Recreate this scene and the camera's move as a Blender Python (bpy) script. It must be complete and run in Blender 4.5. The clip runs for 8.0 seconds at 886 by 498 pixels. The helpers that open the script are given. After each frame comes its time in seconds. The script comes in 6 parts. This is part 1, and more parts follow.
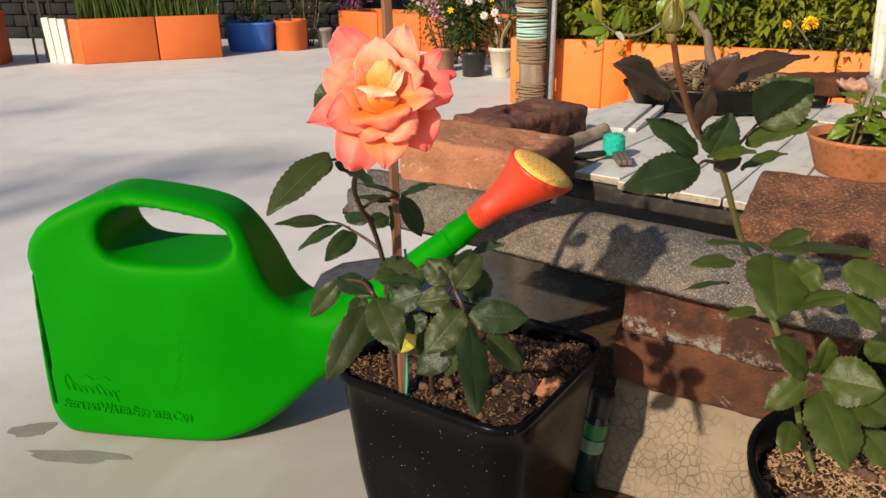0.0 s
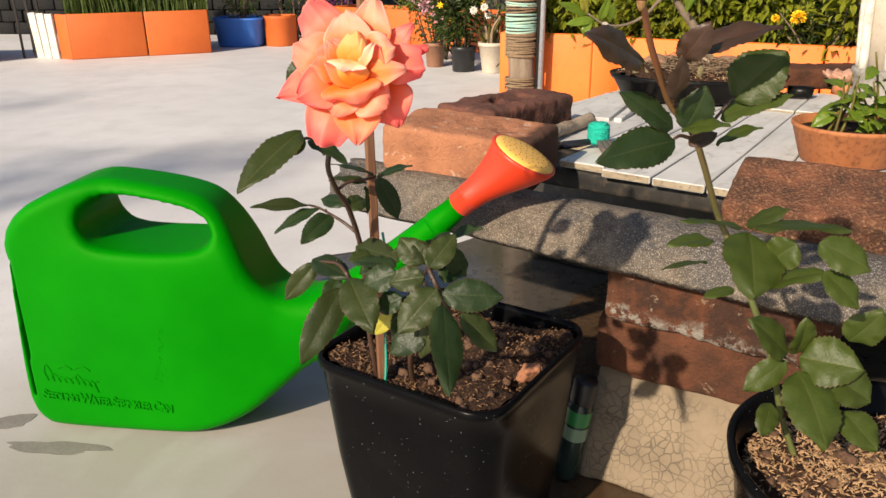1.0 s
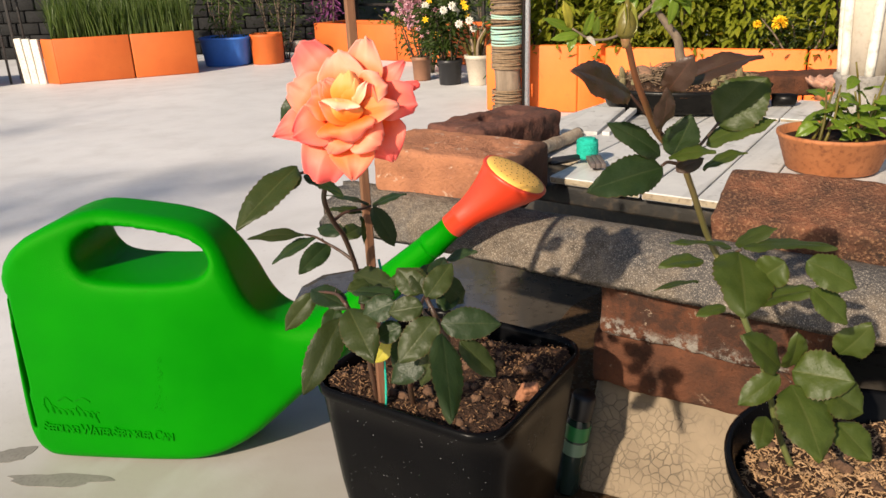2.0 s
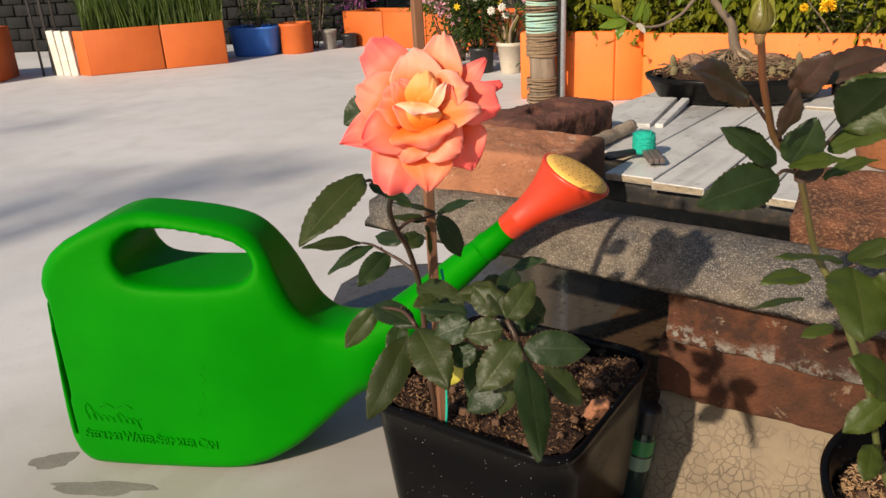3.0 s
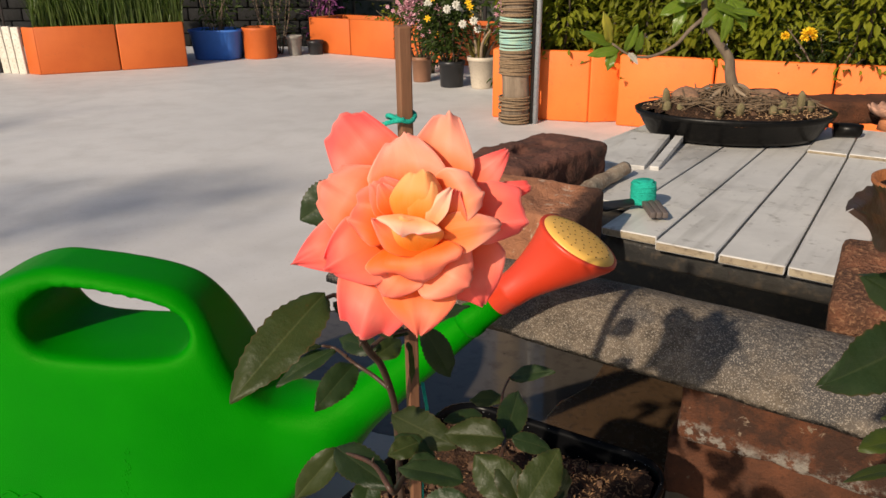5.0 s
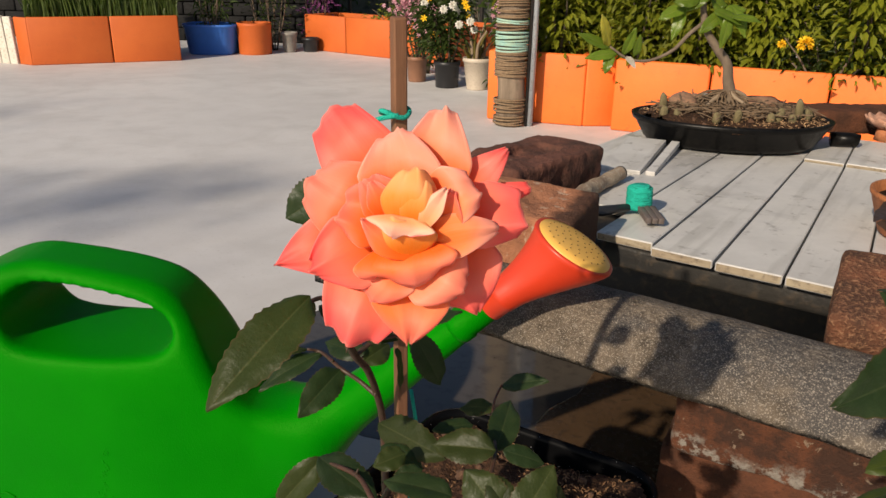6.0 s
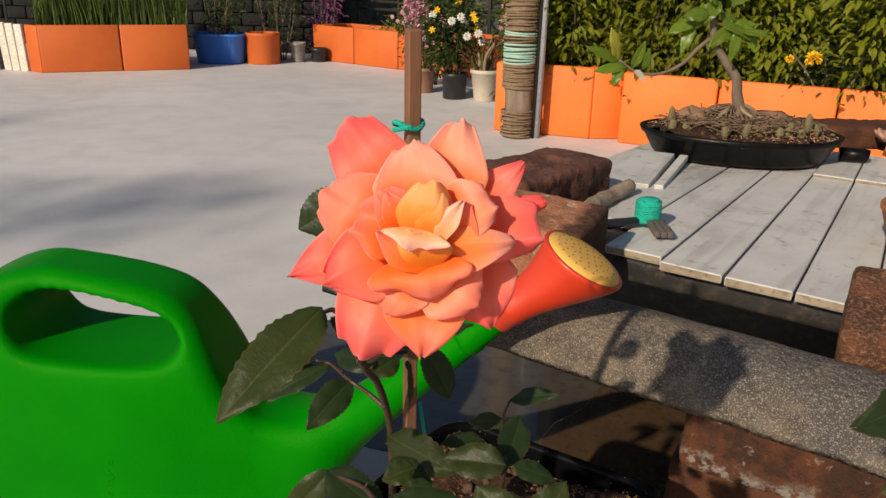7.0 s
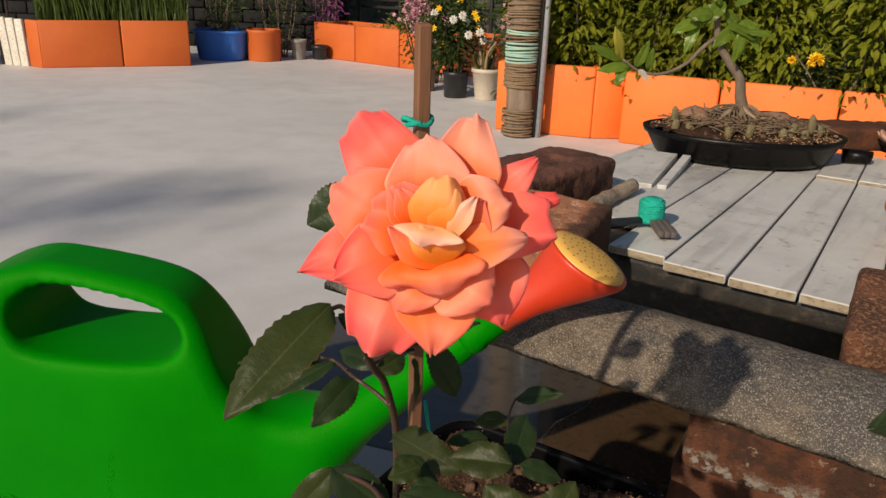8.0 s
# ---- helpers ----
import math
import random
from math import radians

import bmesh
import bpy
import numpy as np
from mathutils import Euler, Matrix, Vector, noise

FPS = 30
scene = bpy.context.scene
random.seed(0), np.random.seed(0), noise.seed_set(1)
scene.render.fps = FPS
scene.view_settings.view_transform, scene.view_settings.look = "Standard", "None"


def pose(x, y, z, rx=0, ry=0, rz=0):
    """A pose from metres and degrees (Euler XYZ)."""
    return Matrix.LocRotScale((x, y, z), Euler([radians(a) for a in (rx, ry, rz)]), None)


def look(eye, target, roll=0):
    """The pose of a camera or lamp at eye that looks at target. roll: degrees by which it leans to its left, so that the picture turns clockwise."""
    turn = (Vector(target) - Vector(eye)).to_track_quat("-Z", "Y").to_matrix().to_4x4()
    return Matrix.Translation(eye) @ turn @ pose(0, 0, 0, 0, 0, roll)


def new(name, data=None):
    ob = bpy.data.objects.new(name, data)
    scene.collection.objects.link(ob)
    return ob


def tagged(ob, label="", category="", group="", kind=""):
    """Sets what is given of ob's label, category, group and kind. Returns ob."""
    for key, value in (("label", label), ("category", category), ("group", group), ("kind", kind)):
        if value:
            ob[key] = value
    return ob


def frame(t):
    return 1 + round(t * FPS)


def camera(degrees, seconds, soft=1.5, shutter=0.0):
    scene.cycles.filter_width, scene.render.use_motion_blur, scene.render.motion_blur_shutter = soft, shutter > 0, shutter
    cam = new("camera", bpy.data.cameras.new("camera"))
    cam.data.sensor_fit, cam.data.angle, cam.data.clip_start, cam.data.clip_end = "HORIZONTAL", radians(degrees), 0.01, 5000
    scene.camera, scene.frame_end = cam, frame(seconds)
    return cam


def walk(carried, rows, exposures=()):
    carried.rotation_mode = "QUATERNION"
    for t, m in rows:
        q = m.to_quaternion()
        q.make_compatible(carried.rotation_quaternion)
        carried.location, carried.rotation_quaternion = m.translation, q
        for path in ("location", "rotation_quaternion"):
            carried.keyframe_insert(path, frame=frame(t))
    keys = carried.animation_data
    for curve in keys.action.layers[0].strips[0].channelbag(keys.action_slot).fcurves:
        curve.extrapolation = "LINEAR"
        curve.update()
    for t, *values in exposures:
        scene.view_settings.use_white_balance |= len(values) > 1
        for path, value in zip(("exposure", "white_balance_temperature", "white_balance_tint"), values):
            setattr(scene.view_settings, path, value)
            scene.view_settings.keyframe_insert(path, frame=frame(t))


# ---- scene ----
cam = camera(60.0, 8.0)
PATH = [
    (0, (0.253, 0.011, 0.63), (-0.019, 1.861, -0.08), -0.7),
    (0.5, (0.26, 0.016, 0.624), (-0.002, 1.865, -0.092), -0.6),
    (1, (0.265, 0.015, 0.615), (0.013, 1.865, -0.1), -0.6),
    (1.5, (0.268, 0.012, 0.621), (0.013, 1.864, -0.088), -1.0),
    (1.7, (0.27, 0.009, 0.628), (0.021, 1.869, -0.064), -1.5),
    (2.8, (0.227, 0.035, 0.633), (0.012, 1.898, -0.062), -3.4),
    (3, (0.223, 0.056, 0.633), (-0.076, 1.898, -0.085), -3.1),
    (3.5, (0.193, 0.107, 0.649), (-0.114, 1.954, -0.054), -2.3),
    (4, (0.204, 0.148, 0.648), (-0.033, 1.994, -0.084), -2.8),
    (4.5, (0.193, 0.183, 0.647), (-0.021, 2.038, -0.067), -1.6),
    (6, (0.184, 0.223, 0.641), (0.007, 2.087, -0.062), 0.9),
    (6.5, (0.185, 0.225, 0.636), (0.014, 2.09, -0.066), 1.5),
    (7, (0.18, 0.225, 0.641), (-0.011, 2.097, -0.036), 1.4),
    (7.5, (0.172, 0.22, 0.641), (-0.019, 2.09, -0.041), 1.8),
    (8, (0.175, 0.227, 0.639), (-0.013, 2.099, -0.041), 1.9),
]
walk(cam, [(t, look(e, g, r)) for t, e, g, r in PATH],
     [(0, 0.43), (1.5, 0.71), (3.0, 0.34), (4.5, 0.12), (6.5, 0.04), (8, -0.12)])

# ---- world, sun ----
SUN_WAY = Vector((0.210, 0.368, -0.245)).normalized()
world = bpy.data.worlds.new("world")
scene.world = world
world.use_nodes = True
sky = world.node_tree.nodes.new("ShaderNodeTexSky")
sky.sky_type, sky.sun_disc = "NISHITA", False
sky.sun_elevation = math.asin(-SUN_WAY.z)
sky.sun_rotation = math.atan2(-SUN_WAY.x, -SUN_WAY.y)
back = world.node_tree.nodes["Background"]
back.inputs["Strength"].default_value = 0.080
world.node_tree.links.new(sky.outputs["Color"], back.inputs["Color"])
sun_data = bpy.data.lights.new("sun", "SUN")
sun_data.energy, sun_data.angle, sun_data.color = 4.4, radians(0.9), (1.0, 0.85, 0.66)
sun = new("sun", sun_data)
sun.matrix_world = look((0, 0, 6), Vector((0, 0, 6)) + SUN_WAY)


# ---- tools ----
def vnoise(p, scale, seed):
    """Smooth value noise in -1..1 at the points p (n, 3), with a cell of that size."""
    table = np.random.RandomState(seed).uniform(-1, 1, 4096)
    q = p / scale
    i = np.floor(q).astype(np.int64)
    f = q - i
    f = f * f * (3 - 2 * f)
    out = np.zeros(len(p))
    for a in (0, 1):
        for b in (0, 1):
            for c in (0, 1):
                k = ((i[:, 0] + a) * 73856093 ^ (i[:, 1] + b) * 19349663 ^ (i[:, 2] + c) * 83492791) & 4095
                w = (f[:, 0] if a else 1 - f[:, 0]) * (f[:, 1] if b else 1 - f[:, 1]) * (f[:, 2] if c else 1 - f[:, 2])
                out += w * table[k]
    return out


def nets(name, field, lo, hi, h):
    """A smooth mesh of the surface on which field(points) is zero, on a lattice of step h."""
    lo = np.array(lo, float)
    n = [int(math.ceil((hi[k] - lo[k]) / h)) + 1 for k in range(3)]
    grid = np.stack(np.meshgrid(*[np.arange(m) for m in n], indexing="ij"), -1).reshape(-1, 3)
    d = field(grid * h + lo).reshape(n)
    corner = [(a, b, c) for a in (0, 1) for b in (0, 1) for c in (0, 1)]

    def cut(o):
        return d[o[0]:n[0] - 1 + o[0], o[1]:n[1] - 1 + o[1], o[2]:n[2] - 1 + o[2]]
    total, count = np.zeros([m - 1 for m in n] + [3]), np.zeros([m - 1 for m in n])
    for a in corner:
        for k in range(3):
            if a[k]:
                continue
            b = tuple(1 if j == k else a[j] for j in range(3))
            da, db = cut(a), cut(b)
            hit = (da < 0) != (db < 0)
            s = np.where(hit, da / np.where(hit, da - db, 1), 0)
            for j in range(3):
                total[..., j] += np.where(hit, a[j] + (s if j == k else 0), 0)
            count += hit
    used = count > 0
    index = -np.ones(used.shape, int)
    index[used] = np.arange(used.sum())
    verts = (np.argwhere(used) + total[used] / count[used][:, None]) * h + lo
    faces = []
    for k in range(3):
        u, v = (k + 1) % 3, (k + 2) % 3
        s0, s1 = [slice(1, -1)] * 3, [slice(1, -1)] * 3
        s0[k], s1[k] = slice(0, n[k] - 1), slice(1, n[k])
        a, b = d[tuple(s0)] < 0, d[tuple(s1)] < 0
        for sign, hit in ((1, a & ~b), (-1, ~a & b)):
            c = np.argwhere(hit)
            c[:, u] += 1
            c[:, v] += 1
            quad = []
            for du, dv in ((1, 1), (0, 1), (0, 0), (1, 0)):
                e = c.copy()
                e[:, u] -= du
                e[:, v] -= dv
                quad.append(index[e[:, 0], e[:, 1], e[:, 2]])
            q = np.stack(quad if sign > 0 else quad[::-1], 1)
            faces.append(q)
    faces = np.concatenate(faces)
    me = bpy.data.meshes.new(name)
    me.from_pydata(verts.tolist(), [], faces.tolist())
    me.polygons.foreach_set("use_smooth", [True] * len(me.polygons))
    me.update()
    return me


def box_field(p, half, r):
    q = np.abs(p) - (np.array(half) - r)
    return np.linalg.norm(np.maximum(q, 0), axis=1) + np.minimum(q.max(1), 0) - r


def poly_field(p, poly):
    """Signed distance of 2D points to a polygon, negative inside."""
    poly = np.array(poly, float)
    best, inside = np.full(len(p), 1e9), np.zeros(len(p), bool)
    for a, b in zip(poly, np.roll(poly, -1, 0)):
        e, w = b - a, p - a
        t = np.clip((w @ e) / (e @ e), 0, 1)
        best = np.minimum(best, np.linalg.norm(w - t[:, None] * e, axis=1))
        c = (a[1] > p[:, 1]) != (b[1] > p[:, 1])
        inside ^= c & (p[:, 0] < (b[0] - a[0]) * (p[:, 1] - a[1]) / (b[1] - a[1] + 1e-12) + a[0])
    return np.where(inside, -best, best)


def smin(a, b, k):
    h = np.clip(0.5 + 0.5 * (b - a) / k, 0, 1)
    return b + (a - b) * h - k * h * (1 - h)


def thing(name, x, y, z, rz, label, category, group="", kind=""):
    ob = new(name)
    ob.empty_display_size = 0.02
    ob.matrix_world = pose(x, y, z, 0, 0, rz)
    return tagged(ob, label, category, group, kind)


def part(name, shape, mat, parent, label="", smooth=True):
    """Links a bmesh or mesh as one object under a thing or part."""
    if isinstance(shape, bmesh.types.BMesh):
        me = bpy.data.meshes.new(name)
        bmesh.ops.recalc_face_normals(shape, faces=shape.faces)
        shape.to_mesh(me)
        shape.free()
        me.polygons.foreach_set("use_smooth", [smooth] * len(me.polygons))
    else:
        me = shape
    if not me.materials:
        for m in (mat if isinstance(mat, (list, tuple)) else [mat]):
            me.materials.append(m)
    ob = new(name, me)
    ob.parent = parent
    return tagged(ob, label)


def alone(name, shape, mat, label, category, at=None, group="", kind="", smooth=True):
    """One mesh that is a thing by itself."""
    ob = part(name, shape, mat, None, "", smooth)
    if at is not None:
        ob.matrix_world = at
    return tagged(ob, label, category, group, kind)


def loft(rings, seg=24, cap=(True, True), bm=None, wob=0.0):
    """Joins rings (centre, axis, radius or (ru, rv)) into a tube."""
    bm = bm or bmesh.new()
    last, side = None, None
    for k, (c, axis, r) in enumerate(rings):
        axis = Vector(axis).normalized()
        if side is None:
            side = Vector((1, 0, 0)) if abs(axis.x) < 0.9 else Vector((0, 1, 0))
        u = (side - axis * side.dot(axis)).normalized()
        side = u
        v = axis.cross(u)
        ru, rv = r if isinstance(r, tuple) else (r, r)
        ring = []
        for i in range(seg):
            a = math.tau * i / seg
            m = 1 + wob * math.sin(3 * a + k) if wob else 1
            ring.append(bm.verts.new(Vector(c) + u * (ru * m * math.cos(a)) + v * (rv * m * math.sin(a))))
        if last:
            for i in range(seg):
                bm.faces.new((last[i], last[(i + 1) % seg], ring[(i + 1) % seg], ring[i]))
        elif cap[0]:
            bm.faces.new(ring[::-1])
        last = ring
    if cap[1]:
        bm.faces.new(last)
    return bm


def tube(points, radii, seg=8, bm=None, cap=(True, True)):
    pts = [Vector(p) for p in points]
    rings = []
    for i, p in enumerate(pts):
        axis = pts[min(i + 1, len(pts) - 1)] - pts[max(i - 1, 0)]
        rings.append((p, axis, radii[i] if isinstance(radii, (list, tuple)) else radii))
    return loft(rings, seg, cap, bm)


def spline(points, n):
    """A smooth run of n points through the given ones."""
    p = [Vector(q) for q in points]
    p = [p[0] * 2 - p[1]] + p + [p[-1] * 2 - p[-2]]
    out = []
    for k in range(n):
        s = k / (n - 1) * (len(p) - 3)
        i = min(int(s), len(p) - 4)
        t = s - i
        a, b, c, d = p[i:i + 4]
        out.append(0.5 * (2 * b + (c - a) * t + (2 * a - 5 * b + 4 * c - d) * t * t + (3 * b - a - 3 * c + d) * t ** 3))
    return out


def box(sx, sy, sz, at=(0, 0, 0), bevel=0.0, bm=None, seg=2):
    """A box that stands on z = at[2]."""
    own = bmesh.new()
    bmesh.ops.create_cube(own, size=1)
    bmesh.ops.scale(own, vec=(sx, sy, sz), verts=own.verts)
    if bevel:
        bmesh.ops.bevel(own, geom=own.edges[:], offset=bevel, segments=seg, affect="EDGES", profile=0.5)
    bmesh.ops.translate(own, vec=(at[0], at[1], at[2] + sz / 2), verts=own.verts)
    if bm is None:
        return own
    me = bpy.data.meshes.new("t")
    own.to_mesh(me)
    own.free()
    bm.from_mesh(me)
    bpy.data.meshes.remove(me)
    return bm


# ---- materials ----
class Nodes:
    """A short way to write node materials."""

    def __init__(self, name):
        self.mat = bpy.data.materials.new(name)
        self.mat.use_nodes = True
        self.t = self.mat.node_tree
        self.bsdf = self.t.nodes["Principled BSDF"]
        self.out = self.t.nodes["Material Output"]
        self.co = self.t.nodes.new("ShaderNodeTexCoord")

    def add(self, kind, **ins):
        n = self.t.nodes.new(kind)
        for k, v in ins.items():
            self.put(n.inputs[k.replace("_", " ")], v)
        return n

    def put(self, socket, v):
        if isinstance(v, bpy.types.NodeSocket):
            self.t.links.new(v, socket)
        else:
            socket.default_value = v

    def noise(self, scale, detail=4.0, rough=0.6, co=None, dist=0.0):
        n = self.add("ShaderNodeTexNoise", Scale=scale, Detail=detail, Roughness=rough, Distortion=dist)
        self.put(n.inputs["Vector"], co or self.co.outputs["Object"])
        return n.outputs["Fac"]

    def ramp(self, fac, *stops):
        n = self.add("ShaderNodeValToRGB")
        self.put(n.inputs["Fac"], fac)
        e = n.color_ramp.elements
        while len(e) < len(stops):
            e.new(0.5)
        for k, (at, c) in zip(e, stops):
            k.position = at
            k.color = (c, c, c, 1) if isinstance(c, (int, float)) else (*c, 1)
        return n.outputs["Color"]

    def mix(self, fac, a, b, mode="MIX"):
        n = self.t.nodes.new("ShaderNodeMix")
        n.data_type, n.blend_type = "RGBA", mode
        self.put(n.inputs[0], fac)
        for s, v in ((n.inputs[6], a), (n.inputs[7], b)):
            self.put(s, (*v, 1) if isinstance(v, tuple) and len(v) == 3 else v)
        return n.outputs[2]

    def math(self, op, a, b=0.0):
        n = self.t.nodes.new("ShaderNodeMath")
        n.operation = op
        self.put(n.inputs[0], a)
        self.put(n.inputs[1], b)
        return n.outputs[0]

    def bump(self, height, strength=0.3, distance=0.002, normal=None):
        n = self.add("ShaderNodeBump", Strength=strength, Distance=distance, Height=height)
        if normal:
            self.put(n.inputs["Normal"], normal)
        return n.outputs["Normal"]

    def tint(self, color, amount=0.12):
        """Lighter or darker from one object to the next."""
        r = self.add("ShaderNodeObjectInfo").outputs["Random"]
        m = self.math("MULTIPLY_ADD", r, amount * 2)
        m.node.inputs[2].default_value = 1 - amount
        return self.mix(1.0, color, self.ramp(m, (0, 0.0), (1, 1.0)), "MULTIPLY")

    def done(self, color, rough=0.6, normal=None, **more):
        self.put(self.bsdf.inputs["Base Color"], (*color, 1) if isinstance(color, tuple) and len(color) == 3 else color)
        self.put(self.bsdf.inputs["Roughness"], rough)
        if normal:
            self.put(self.bsdf.inputs["Normal"], normal)
        for k, v in more.items():
            self.put(self.bsdf.inputs[k.replace("_", " ")], v)
        return self.mat

    def translucent(self, color, fac):
        """Lets part of the light pass, as thin leaves do."""
        tr = self.add("ShaderNodeBsdfTranslucent")
        self.put(tr.inputs["Color"], (*color, 1) if isinstance(color, tuple) else color)
        m = self.add("ShaderNodeMixShader", Fac=fac)
        self.put(m.inputs[1], self.bsdf.outputs[0])
        self.put(m.inputs[2], tr.outputs[0])
        self.put(self.out.inputs["Surface"], m.outputs[0])
        return self.mat


def mottled(name, a, b, c, scale, rough=0.8, bump=0.4, dist=0.002, fine=6.0, detail=6.0, speck=None, spec=0.5):
    """Three tones at two scales, with a fine relief."""
    n = Nodes(name)
    big, small = n.noise(scale, detail), n.noise(scale * fine, 4.0)
    col = n.mix(n.ramp(big, (0.35, 0.0), (0.65, 1.0)), a, b)
    col = n.mix(n.ramp(small, (0.5, 0.0), (0.72, 1.0)), col, c)
    if speck:
        col = n.mix(n.ramp(n.noise(scale * fine * 2.2, 2.0), (0.66, 0.0), (0.70, 1.0)), col, speck)
    n.done(col, n.ramp(small, (0.3, rough - 0.08), (0.7, min(1, rough + 0.08))),
           n.bump(n.math("ADD", small, n.math("MULTIPLY", big, 0.6)), bump, dist))
    n.bsdf.inputs["Specular IOR Level"].default_value = spec
    return n.mat


def concrete():
    n = Nodes("concrete_floor")
    big, mid, fine = n.noise(0.9, 5.0), n.noise(6.0, 6.0), n.noise(90.0, 3.0)
    col = n.mix(n.ramp(big, (0.38, 0.0), (0.62, 1.0)), (0.560, 0.545, 0.540), (0.650, 0.636, 0.630))
    col = n.mix(n.ramp(mid, (0.45, 0.0), (0.75, 0.7)), col, (0.505, 0.488, 0.478))
    col = n.mix(n.ramp(fine, (0.60, 0.0), (0.72, 0.35)), col, (0.36, 0.34, 0.31))
    # darker and browner round this point, fading out unevenly
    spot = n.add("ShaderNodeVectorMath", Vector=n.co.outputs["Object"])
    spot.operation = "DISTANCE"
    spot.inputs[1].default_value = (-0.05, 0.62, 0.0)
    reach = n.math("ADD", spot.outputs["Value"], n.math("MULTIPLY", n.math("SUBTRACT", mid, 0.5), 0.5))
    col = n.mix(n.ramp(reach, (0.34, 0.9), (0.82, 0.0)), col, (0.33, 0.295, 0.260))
    col = n.mix(n.ramp(n.noise(2.6, 4.0, 0.55, None, 1.2), (0.50, 0.0), (0.66, 0.45)), col, (0.47, 0.455, 0.445))
    return n.done(col, n.ramp(mid, (0.3, 0.5), (0.7, 0.72)), n.bump(n.math("ADD", fine, mid), 0.12, 0.002))


def brick_mat(name, red, dark, pale, amount_dark, amount_pale, scale=22.0, flaked=False, shaded=False):
    n = Nodes(name)
    geo = n.co.outputs["Object"]
    big, mid, fine = n.noise(scale * 0.5, 8.0, 0.74, geo), n.noise(scale, 7.0, 0.75, geo), n.noise(scale * 9, 3.0, 0.6, geo)
    col = n.mix(n.ramp(mid, (0.3, 0.0), (0.7, 1.0)), red, tuple(min(1, v * 1.35) for v in red))
    col = n.mix(n.ramp(big, (0.54 - amount_dark * 0.3, 0.0), (0.82 - amount_dark * 0.3, 0.9)), col, dark)
    col = n.mix(n.ramp(n.noise(scale * 1.6, 6.0, 0.65, geo, 0.4), (0.66 - amount_pale * 0.2, 0.0), (0.70 - amount_pale * 0.2, 0.9)), col, pale)
    # the end turned from the sun: its shade is mixed into the colour
    if shaded:
        end = n.math("ADD", n.add("ShaderNodeSeparateXYZ", Vector=geo).outputs[0], n.math("MULTIPLY", n.math("SUBTRACT", n.noise(18.0, 6.0, 0.7), 0.5), 0.07))
        col = n.mix(n.ramp(end, (0.078, 0.0), (0.094, 0.92)), col, (0.060, 0.030, 0.020))
    if flaked:
        low = n.math("ADD", n.add("ShaderNodeSeparateXYZ", Vector=geo).outputs[2], n.math("MULTIPLY", n.math("SUBTRACT", n.noise(26.0, 6.0, 0.7), 0.5), 0.09))
        worn = n.math("MULTIPLY", n.ramp(low, (0.004, 1.0), (0.022, 0.0)), n.ramp(n.noise(75.0, 5.0, 0.7), (0.45, 0.0), (0.53, 0.9)))
        col = n.mix(worn, col, (0.27, 0.245, 0.21))
    col = n.mix(n.ramp(fine, (0.58, 0.0), (0.70, 0.5)), col, dark)
    return n.done(col, 0.92, n.bump(n.math("ADD", mid, n.math("MULTIPLY", fine, 0.6)), 0.95, 0.004), Specular_IOR_Level=0.25)


def green_plastic():
    n = Nodes("green_plastic")
    fine, big = n.noise(760.0, 2.0, 0.5), n.noise(9.0, 3.0)
    col = n.mix(n.ramp(big, (0.35, 0.0), (0.7, 1.0)), (0.0, 0.186, 0.001), (0.001, 0.214, 0.001))
    n.bsdf.inputs["Specular Tint"].default_value = (0.45, 1.0, 0.18, 1)
    n.done(col, n.ramp(big, (0.3, 0.40), (0.7, 0.50)), n.bump(fine, 0.60, 0.0009), Specular_IOR_Level=0.12)
    return n.translucent(col, 0.05)


def plain_plastic(name, col, rough=0.4, bump=0.05):
    n = Nodes(name)
    big = n.noise(25.0, 5.0)
    c = n.mix(n.ramp(big, (0.4, 0.0), (0.75, 0.5)), col, tuple(v * 0.75 for v in col))
    return n.done(c, n.ramp(big, (0.3, rough - 0.06), (0.7, rough + 0.08)), n.bump(n.noise(160.0, 2.0), bump, 0.001))


def black_pot():
    n = Nodes("black_pot_plastic")
    geo = n.co.outputs["Object"]
    vor = n.add("ShaderNodeTexVoronoi", Scale=290.0)
    n.put(vor.inputs["Vector"], geo)
    keep = n.math("GREATER_THAN", n.noise(26.0, 3.0), 0.47)
    size = n.math("LESS_THAN", vor.outputs["Distance"], 0.11)
    pick = n.math("GREATER_THAN", n.add("ShaderNodeSeparateColor", Color=vor.outputs["Color"]).outputs[0], 0.66)
    speck = n.math("MULTIPLY", n.math("MULTIPLY", size, pick), keep)
    dust = n.ramp(n.noise(14.0, 6.0), (0.45, 0.0), (0.8, 0.5))
    col = n.mix(dust, (0.0030, 0.0031, 0.0036), (0.007, 0.0068, 0.0066))
    col = n.mix(speck, col, (0.28, 0.28, 0.29))
    return n.done(col, n.ramp(dust, (0.0, 0.22), (0.5, 0.36)), n.bump(n.noise(220.0, 2.0), 0.04, 0.0008), Specular_IOR_Level=0.06)


def soil_mat(name, a, b, c):
    return mottled(name, a, b, c, 60.0, 0.95, 1.0, 0.006, 4.0, 8.0, None, 0.2)


